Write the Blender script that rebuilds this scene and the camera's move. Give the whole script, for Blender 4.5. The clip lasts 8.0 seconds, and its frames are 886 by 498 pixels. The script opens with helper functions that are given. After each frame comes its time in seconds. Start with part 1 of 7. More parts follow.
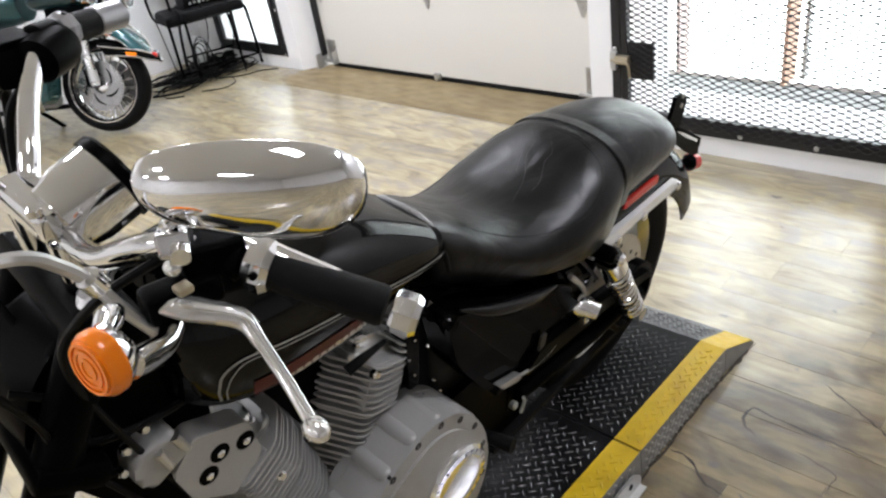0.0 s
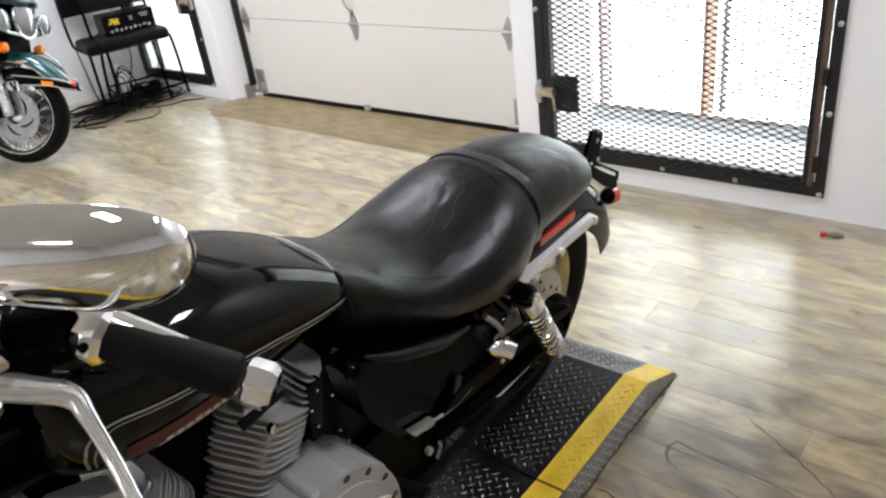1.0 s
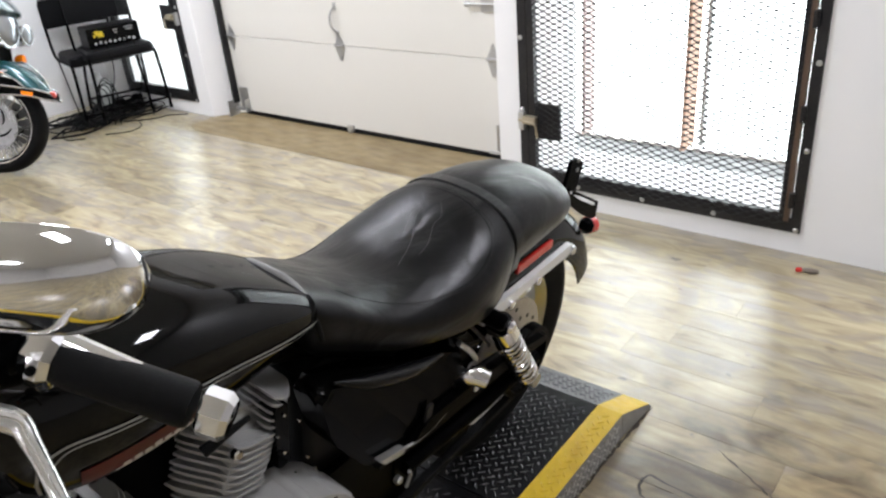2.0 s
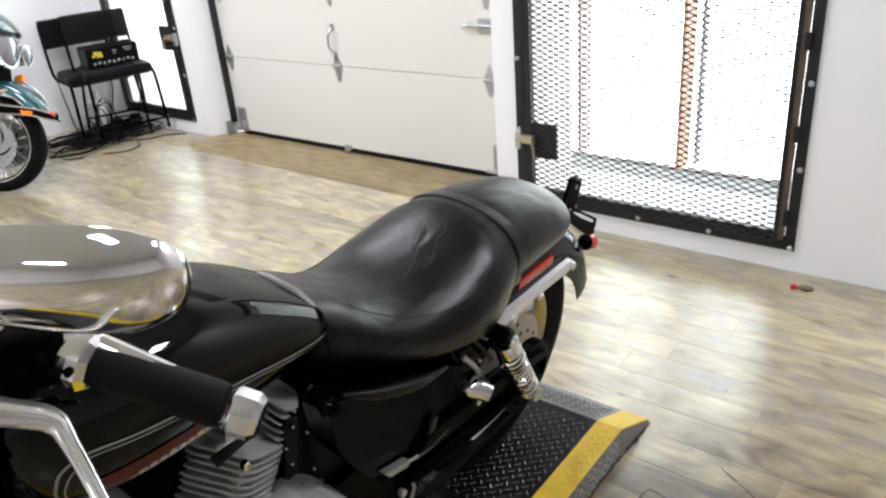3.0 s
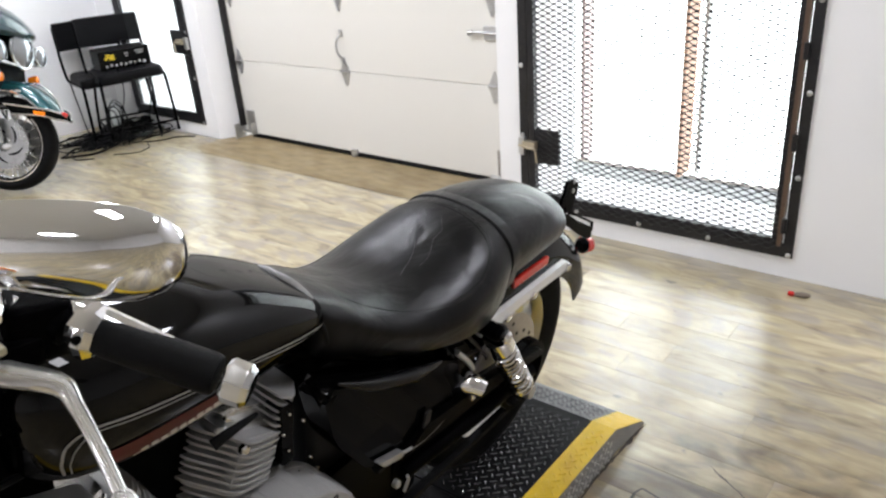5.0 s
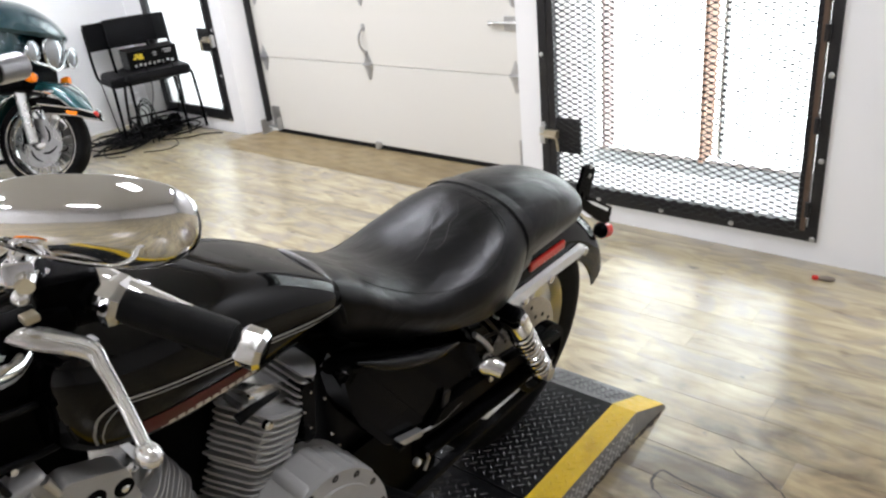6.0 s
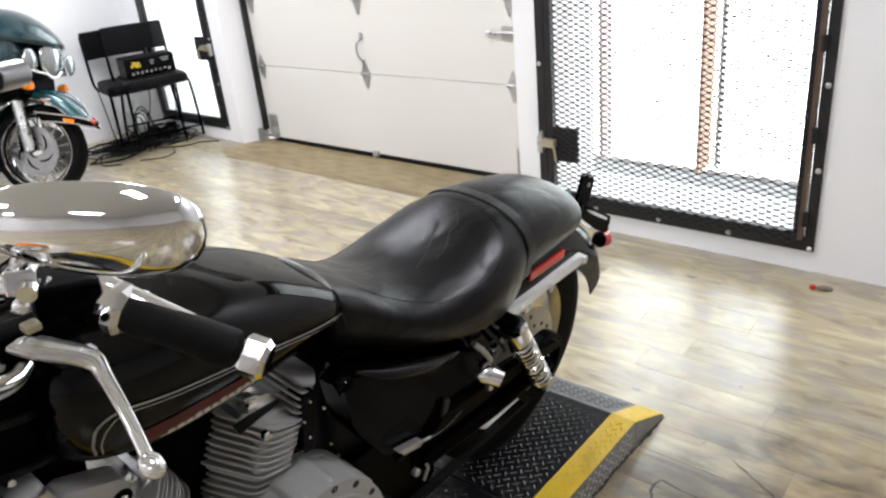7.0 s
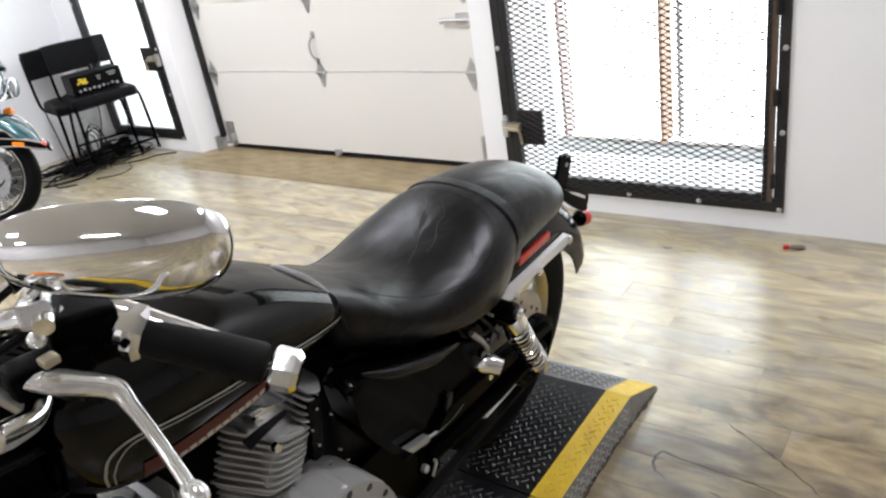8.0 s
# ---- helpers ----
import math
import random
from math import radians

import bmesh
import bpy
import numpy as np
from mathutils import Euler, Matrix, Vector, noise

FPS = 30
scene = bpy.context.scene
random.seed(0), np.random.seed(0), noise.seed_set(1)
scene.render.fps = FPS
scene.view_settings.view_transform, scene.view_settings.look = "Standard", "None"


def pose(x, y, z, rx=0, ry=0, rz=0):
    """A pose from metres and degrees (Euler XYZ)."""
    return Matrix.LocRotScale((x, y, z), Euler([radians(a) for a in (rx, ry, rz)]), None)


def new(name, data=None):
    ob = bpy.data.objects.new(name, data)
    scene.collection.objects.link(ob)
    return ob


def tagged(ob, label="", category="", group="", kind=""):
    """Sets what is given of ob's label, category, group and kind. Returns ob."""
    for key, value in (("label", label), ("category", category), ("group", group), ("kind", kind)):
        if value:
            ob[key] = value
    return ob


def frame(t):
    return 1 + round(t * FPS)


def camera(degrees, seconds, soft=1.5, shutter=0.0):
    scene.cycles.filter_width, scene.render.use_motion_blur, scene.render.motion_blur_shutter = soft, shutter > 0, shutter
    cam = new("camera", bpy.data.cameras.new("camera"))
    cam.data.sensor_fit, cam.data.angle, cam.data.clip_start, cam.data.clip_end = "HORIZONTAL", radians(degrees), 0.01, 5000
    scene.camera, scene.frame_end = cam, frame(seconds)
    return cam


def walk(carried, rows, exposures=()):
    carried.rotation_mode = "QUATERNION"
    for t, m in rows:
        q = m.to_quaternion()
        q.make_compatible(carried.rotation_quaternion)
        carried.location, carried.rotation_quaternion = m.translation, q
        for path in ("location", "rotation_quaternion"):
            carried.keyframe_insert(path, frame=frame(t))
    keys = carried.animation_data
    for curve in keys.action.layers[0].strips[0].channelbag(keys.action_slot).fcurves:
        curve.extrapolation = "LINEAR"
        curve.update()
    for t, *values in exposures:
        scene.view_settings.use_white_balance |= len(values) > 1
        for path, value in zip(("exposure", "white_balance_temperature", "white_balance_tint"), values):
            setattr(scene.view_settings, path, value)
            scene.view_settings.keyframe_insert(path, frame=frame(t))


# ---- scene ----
from mathutils.bvhtree import BVHTree

# Camera: seconds, eye x y z, Euler turn
cam = camera(60.67, 8.0, soft=2.4)
ROWS = [
    (0.0, -0.0066, -0.5970, 1.4925, 59.995, 8.255, -47.716),
    (0.5, 0.0274, -0.6119, 1.4917, 60.896, 7.926, -51.612),
    (1.0, 0.0731, -0.6077, 1.4830, 61.511, 6.754, -51.959),
    (1.5, 0.1059, -0.6064, 1.4772, 62.946, 3.935, -51.227),
    (2.0, 0.0902, -0.6051, 1.4797, 63.206, 4.550, -52.460),
    (3.5, 0.0489, -0.6069, 1.4833, 65.148, 3.932, -52.996),
    (4.0, 0.0449, -0.6173, 1.4838, 65.236, 3.497, -52.945),
    (4.5, 0.0389, -0.6304, 1.4862, 65.379, 3.282, -52.643),
    (6.0, 0.0141, -0.6988, 1.4813, 64.938, 5.485, -50.425),
    (6.5, 0.0069, -0.7023, 1.4804, 65.377, 4.815, -50.117),
    (7.0, 0.0117, -0.6900, 1.4802, 65.583, 5.249, -50.672),
    (7.5, 0.0191, -0.6721, 1.4765, 64.966, 5.372, -52.674),
    (8.0, -0.0054, -0.6357, 1.4782, 64.403, 8.694, -55.330),
]
walk(cam, [(t, pose(x, y, z, rx, ry, rz)) for t, x, y, z, rx, ry, rz in ROWS],
     exposures=[(0.0, -0.07), (0.5, -0.12), (1.0, -0.11), (1.5, -0.09), (2.0, -0.09), (3.5, -0.05), (4.5, -0.07), (6.0, -0.06), (8.0, -0.04)])

# ---------------------------------------------------------------- light
scene.view_settings.exposure = 0.0
world = bpy.data.worlds.new("daylight")
scene.world = world
world.use_nodes = True
wn = world.node_tree
sky = wn.nodes.new("ShaderNodeTexSky")
sky.sky_type, sky.sun_disc = "NISHITA", False
sky.sun_elevation, sky.sun_rotation = radians(38), radians(100)
wn.links.new(sky.outputs[0], wn.nodes["Background"].inputs[0])
wn.nodes["Background"].inputs[1].default_value = 0.12


def area_lamp(name, m, sx, sy, watts, colour):
    data = bpy.data.lights.new(name, "AREA")
    data.shape, data.size, data.size_y = "RECTANGLE", sx, sy
    data.energy, data.color = watts, colour
    ob = new(name, data)
    ob.matrix_world = m
    return ob


# ---------------------------------------------------------------- materials
def mat(name, colour, rough=0.5, metal=0.0, coat=0.0, spec=0.5, grain=0.0, grain_scale=40.0, stain=0.0, stain_scale=3.0,
        bump=0.0, bump_scale=120.0, emit=0.0, rough_var=0.0, stretch=(1, 1, 1), tint=(0.5, 0.4, 0.3), coords="Position"):
    """A principled material with grain and stains at two scales, in metres."""
    m = bpy.data.materials.new(name)
    m.use_nodes = True
    nt = m.node_tree
    p = nt.nodes["Principled BSDF"]
    p.inputs["Base Color"].default_value = (*colour, 1)
    p.inputs["Roughness"].default_value = rough
    p.inputs["Metallic"].default_value = metal
    p.inputs["Specular IOR Level"].default_value = spec
    p.inputs["Coat Weight"].default_value = coat
    p.inputs["Coat Roughness"].default_value = 0.04
    if emit:
        p.inputs["Emission Color"].default_value = (*colour, 1)
        p.inputs["Emission Strength"].default_value = emit
    if coords == "Position":
        co = nt.nodes.new("ShaderNodeNewGeometry").outputs["Position"]
    else:
        co = nt.nodes.new("ShaderNodeTexCoord").outputs["Object"]
    mp = nt.nodes.new("ShaderNodeMapping")
    mp.inputs["Scale"].default_value = stretch
    nt.links.new(co, mp.inputs["Vector"])

    def noise_node(scale, detail=4.0):
        n = nt.nodes.new("ShaderNodeTexNoise")
        n.inputs["Scale"].default_value, n.inputs["Detail"].default_value = scale, detail
        nt.links.new(mp.outputs[0], n.inputs["Vector"])
        return n

    def mix(fac, a, b):
        x = nt.nodes.new("ShaderNodeMix")
        x.data_type = "RGBA"
        for sock, value in ((x.inputs[0], fac), (x.inputs[6], a), (x.inputs[7], b)):
            if hasattr(value, "is_output"):
                nt.links.new(value, sock)
            else:
                sock.default_value = value
        return x.outputs[2]

    def ramp(sock, a, b, va, vb):
        r = nt.nodes.new("ShaderNodeMapRange")
        r.inputs["From Min"].default_value, r.inputs["From Max"].default_value = a, b
        r.inputs["To Min"].default_value, r.inputs["To Max"].default_value = va, vb
        nt.links.new(sock, r.inputs["Value"])
        return r.outputs[0]

    base = (*colour, 1)
    if grain:
        n = noise_node(grain_scale, 6)
        base = mix(ramp(n.outputs[0], 0.3, 0.7, 0, grain), base, (*[c * t for c, t in zip(colour, tint)], 1))
    if stain:
        n2 = noise_node(stain_scale, 5)
        base = mix(ramp(n2.outputs[0], 0.5, 0.8, 0, stain), base, (*[c * t for c, t in zip(colour, tint)], 1))
    if grain or stain:
        nt.links.new(base, p.inputs["Base Color"])
    if rough_var:
        n3 = noise_node(stain_scale * 3.1, 5)
        nt.links.new(ramp(n3.outputs[0], 0.3, 0.7, max(0.02, rough - rough_var), min(1, rough + rough_var)), p.inputs["Roughness"])
    if bump:
        n4 = noise_node(bump_scale, 5)
        b = nt.nodes.new("ShaderNodeBump")
        b.inputs["Strength"].default_value, b.inputs["Distance"].default_value = bump, 0.002
        nt.links.new(n4.outputs[0], b.inputs["Height"])
        nt.links.new(b.outputs[0], p.inputs["Normal"])
    return m


DARKWALL = mat("grey_panelling", (0.76, 0.75, 0.74), 0.6, grain=0.3, grain_scale=6, stain=0.3, stain_scale=1.2, tint=(0.5, 0.5, 0.5))
WALL = mat("wall_paint", (0.83, 0.83, 0.825), 0.6, stain=0.12, stain_scale=1.7, bump=0.25, bump_scale=45, tint=(0.82, 0.8, 0.76), rough_var=0.1)
CEILING = mat("ceiling_paint", (0.64, 0.64, 0.635), 0.8, stain=0.1, tint=(0.85, 0.85, 0.85))
DOORPAINT = mat("door_enamel", (0.70, 0.685, 0.63), 0.42, stain=0.16, stain_scale=1.3, tint=(0.86, 0.84, 0.78), bump=0.12, bump_scale=260, rough_var=0.08)
STEEL = mat("galvanised_steel", (0.55, 0.55, 0.54), 0.42, 0.9, grain=0.35, grain_scale=60, tint=(0.6, 0.6, 0.6), rough_var=0.1)
DARKSTEEL = mat("dark_mill_steel", (0.030, 0.030, 0.032), 0.42, 0.75, stain=0.5, stain_scale=9, tint=(1.9, 1.8, 1.65), grain=0.4, grain_scale=90, bump=0.2, bump_scale=200, rough_var=0.12)
RUSTY = mat("brown_worn_steel", (0.16, 0.11, 0.08), 0.55, 0.6, stain=0.7, stain_scale=14, tint=(0.4, 0.35, 0.35), bump=0.3, bump_scale=160)
MESHSTEEL = mat("mesh_steel", (0.040, 0.040, 0.043), 0.5, 0.6, grain=0.3, grain_scale=80, tint=(0.6, 0.6, 0.6))
BLACKRUBBER = mat("black_rubber", (0.003, 0.003, 0.0032), 0.6, spec=0.13, grain=0.35, grain_scale=160, tint=(1.9, 1.9, 1.9), bump=0.4, bump_scale=900)
TYRE = mat("tyre_rubber", (0.003, 0.003, 0.0031), 0.65, spec=0.09, grain=0.3, grain_scale=60, tint=(2.2, 2.1, 2.0), bump=0.3, bump_scale=300)
CHROME = mat("chrome", (0.86, 0.86, 0.87), 0.06, 1.0, rough_var=0.03, stain_scale=20)
POLISHED = mat("polished_alloy", (0.86, 0.855, 0.84), 0.2, 0.85, grain=0.15, grain_scale=90, tint=(0.8, 0.8, 0.8), rough_var=0.06)
GREYMETAL = mat("dull_grey_metal", (0.30, 0.30, 0.31), 0.32, 0.85, grain=0.2, grain_scale=90, tint=(0.7, 0.7, 0.7))
ALLOY = mat("brushed_alloy", (0.62, 0.62, 0.61), 0.30, 1.0, grain=0.25, grain_scale=120, tint=(0.75, 0.75, 0.75), rough_var=0.08)
SILVERPAINT = mat("silver_engine_paint", (0.40, 0.397, 0.385), 0.45, 0.25, grain=0.15, grain_scale=220, tint=(0.7, 0.7, 0.7), stain=0.65, stain_scale=9, bump=0.16, bump_scale=500, rough_var=0.10)
BLACKPAINT = mat("gloss_black_paint", (0.0012, 0.0012, 0.0012), 0.15, coat=0.55, spec=0.0, grain=0.3, grain_scale=500, tint=(1.8, 1.7, 1.6))
BLACKENAMEL = mat("dark_gloss_enamel", (0.001, 0.001, 0.001), 0.2, coat=0.18, spec=0.0, grain=0.3, grain_scale=300, tint=(1.8, 1.7, 1.6))
BLACKSATIN = mat("satin_black_metal", (0.0010, 0.0010, 0.0011), 0.34, 0.0, spec=0.02, grain=0.4, grain_scale=150, tint=(2.2, 2.1, 2.0), bump=0.15, bump_scale=500)
BLACKPLASTIC = mat("black_plastic", (0.002, 0.002, 0.0021), 0.38, spec=0.09, grain=0.3, grain_scale=200, tint=(1.7, 1.7, 1.7), bump=0.2, bump_scale=700)


def leather_material():
    """Black saddle leather: fine pores, soft folds and pale scuffed crease lines."""
    m = mat("black_leather", (0.002, 0.002, 0.0022), 0.36, spec=0.25, coords="Object")
    nt = m.node_tree
    p = nt.nodes["Principled BSDF"]
    co = nt.nodes.new("ShaderNodeTexCoord").outputs["Object"]

    def noise_at(scale, stretch, detail, distortion):
        mp = nt.nodes.new("ShaderNodeMapping")
        mp.inputs["Scale"].default_value = stretch
        mp.inputs["Rotation"].default_value = (0.0, 0.0, 0.6)
        nt.links.new(co, mp.inputs["Vector"])
        n = nt.nodes.new("ShaderNodeTexNoise")
        n.inputs["Scale"].default_value, n.inputs["Detail"].default_value, n.inputs["Distortion"].default_value = scale, detail, distortion
        nt.links.new(mp.outputs[0], n.inputs["Vector"])
        return n.outputs[0]

    def maths(op, a, b):
        x = nt.nodes.new("ShaderNodeMath")
        x.operation = op
        for sock, value in zip(x.inputs, (a, b)):
            if hasattr(value, "is_output"):
                nt.links.new(value, sock)
            else:
                sock.default_value = value
        return x.outputs[0]

    line = maths("ABSOLUTE", maths("SUBTRACT", noise_at(7.0, (0.55, 1.4, 1.0), 3.0, 0.6), 0.5), 0.0)
    mr = nt.nodes.new("ShaderNodeMapRange")
    mr.inputs["From Min"].default_value, mr.inputs["From Max"].default_value = 0.0, 0.016
    mr.inputs["To Min"].default_value, mr.inputs["To Max"].default_value = 1.0, 0.0
    nt.links.new(line, mr.inputs["Value"])
    gate_ = nt.nodes.new("ShaderNodeMapRange")
    gate_.inputs["From Min"].default_value, gate_.inputs["From Max"].default_value = 0.42, 0.6
    nt.links.new(noise_at(6.0, (1.0, 1.0, 1.0), 2.0, 0.0), gate_.inputs["Value"])
    crease = maths("MULTIPLY", mr.outputs[0], gate_.outputs[0])
    mixc = nt.nodes.new("ShaderNodeMix")
    mixc.data_type = "RGBA"
    nt.links.new(crease, mixc.inputs[0])
    mixc.inputs[6].default_value = (0.0025, 0.0025, 0.0027, 1)
    mixc.inputs[7].default_value = (0.0075, 0.0075, 0.008, 1)
    nt.links.new(mixc.outputs[2], p.inputs["Base Color"])
    fold = noise_at(12.0, (0.7, 1.3, 1.0), 3.0, 0.6)
    pore = noise_at(420.0, (1.0, 1.0, 1.0), 3.0, 0.0)
    height = maths("ADD", maths("MULTIPLY", fold, 2.2), maths("ADD", maths("MULTIPLY", pore, 0.10), maths("MULTIPLY", crease, -0.03)))
    b = nt.nodes.new("ShaderNodeBump")
    b.inputs["Strength"].default_value, b.inputs["Distance"].default_value = 0.5, 0.004
    nt.links.new(height, b.inputs["Height"])
    nt.links.new(b.outputs[0], p.inputs["Normal"])
    rv = nt.nodes.new("ShaderNodeMapRange")
    rv.inputs["To Min"].default_value, rv.inputs["To Max"].default_value = 0.24, 0.40
    nt.links.new(noise_at(14.0, (1.0, 1.0, 1.0), 4.0, 0.0), rv.inputs["Value"])
    nt.links.new(rv.outputs[0], p.inputs["Roughness"])
    return m


LEATHER = leather_material()
# pale grey carries the highlight on the saddle's leather nose edge
EDGESHEEN = mat("sheen_grey_piping", (0.22, 0.22, 0.22), 0.36, 0.2, grain=0.4, grain_scale=120, tint=(0.6, 0.6, 0.6))
RED = mat("red_lens", (0.55, 0.02, 0.015), 0.15, coat=0.6)
ORANGE = mat("orange_lens", (0.92, 0.21, 0.004), 0.2, coat=0.25, spec=0.3, grain=0.25, grain_scale=90, tint=(1.0, 1.5, 1.5))
YELLOWPAINT = mat("worn_yellow_paint", (0.64, 0.43, 0.008), 0.45, grain=0.2, grain_scale=50, tint=(0.62, 0.55, 0.8), stain=0.75, stain_scale=11, bump=0.55, bump_scale=45, rough_var=0.15)
PLATEBLACK = mat("black_tread_plate", (0.005, 0.005, 0.0055), 0.40, 0.0, spec=0.13, stain=0.5, stain_scale=8, tint=(1.9, 1.9, 1.9), grain=0.3, grain_scale=70, bump=0.2, bump_scale=250, rough_var=0.12)
LOZENGE = mat("glossy_black_lozenge", (0.035, 0.035, 0.037), 0.22, 0.0, spec=0.6, stain=0.4, stain_scale=20, tint=(3.0, 3.0, 3.0), rough_var=0.08)
PLATEWORN = mat("worn_tread_steel", (0.26, 0.26, 0.255), 0.40, 0.5, stain=0.5, stain_scale=12, tint=(0.5, 0.5, 0.5), bump=0.2, bump_scale=250, rough_var=0.1)
PLYWOOD = mat("stained_plywood", (0.31, 0.24, 0.13), 0.5, grain=0.8, grain_scale=7, stretch=(2.2, 0.9, 1), stain=0.95, stain_scale=2.2, tint=(0.5, 0.46, 0.40), bump=0.2, bump_scale=60, rough_var=0.12)
TEALDARK = mat("dark_teal_paint", (0.003, 0.024, 0.030), 0.22, 0.15, coat=0.5, grain=0.2, grain_scale=600, tint=(1.7, 1.5, 1.5))
TEAL = mat("teal_metallic_paint", (0.007, 0.058, 0.064), 0.25, 0.35, coat=0.7, grain=0.2, grain_scale=600, tint=(1.7, 1.5, 1.5))
GLASS = mat("lamp_glass", (0.34, 0.36, 0.38), 0.14, 0.7, grain=0.2, grain_scale=60, tint=(0.6, 0.6, 0.65))
MIRRORGLASS = mat("mirror_glass", (0.85, 0.86, 0.86), 0.02, 1.0)
FABRIC = mat("black_vinyl", (0.0035, 0.0035, 0.004), 0.5, spec=0.12, grain=0.4, grain_scale=180, tint=(1.7, 1.7, 1.8), bump=0.3, bump_scale=600)
WOODPOST = mat("brown_wood_post", (0.92, 0.60, 0.44), 0.6, grain=0.4, grain_scale=30, stretch=(1, 1, 0.08), tint=(0.6, 0.5, 0.45), bump=0.2, bump_scale=90)
GREYSILL = mat("dirty_grey_sill", (0.80, 0.74, 0.71), 0.7, grain=0.3, grain_scale=15, tint=(0.32, 0.3, 0.3), stain=1.0, stain_scale=6)
WHITEPLASTIC = mat("white_plastic", (0.75, 0.75, 0.74), 0.4, stain=0.15, stain_scale=12, tint=(0.8, 0.78, 0.72))
LEDGE = mat("pale_ledge", (0.30, 0.30, 0.30), 0.7, grain=0.4, grain_scale=25, tint=(0.6, 0.58, 0.56), stain=0.6, stain_scale=5)
CABLE = mat("cable_rubber", (0.003, 0.003, 0.0031), 0.45, spec=0.10, grain=0.3, grain_scale=90, tint=(2, 2, 2))
BRASSY = mat("tarnished_brass", (0.50, 0.44, 0.33), 0.38, 0.8, grain=0.4, grain_scale=70, tint=(0.6, 0.58, 0.5), rough_var=0.1)
POSTPALE = mat("pale_pink_post", (0.90, 0.76, 0.72), 0.6, grain=0.3, grain_scale=30, stretch=(1, 1, 0.1), tint=(0.8, 0.7, 0.7))
GOLD = mat("yellow_print", (0.70, 0.52, 0.03), 0.4, grain=0.2, grain_scale=200, tint=(0.7, 0.7, 0.7))
PINLINE = mat("silver_pinline", (0.26, 0.26, 0.255), 0.35, 0.2, coat=0.2, grain=0.2, grain_scale=300, tint=(0.7, 0.7, 0.7))
BADGERED = mat("dark_red_badge", (0.085, 0.003, 0.005), 0.3, spec=0.2, coat=0.05, grain=0.3, grain_scale=120, tint=(0.5, 0.5, 0.5))
BADGEWHITE = mat("pale_script", (0.62, 0.58, 0.54), 0.3, coat=0.5, grain=0.3, grain_scale=200, tint=(0.7, 0.6, 0.6))
OUTSIDE = mat("bright_daylight", (0.92, 0.97, 1.0), 1.0, emit=5.2)
DIFFUSER = mat("lamp_diffuser", (1.0, 0.97, 0.92), 0.6, emit=6.0)


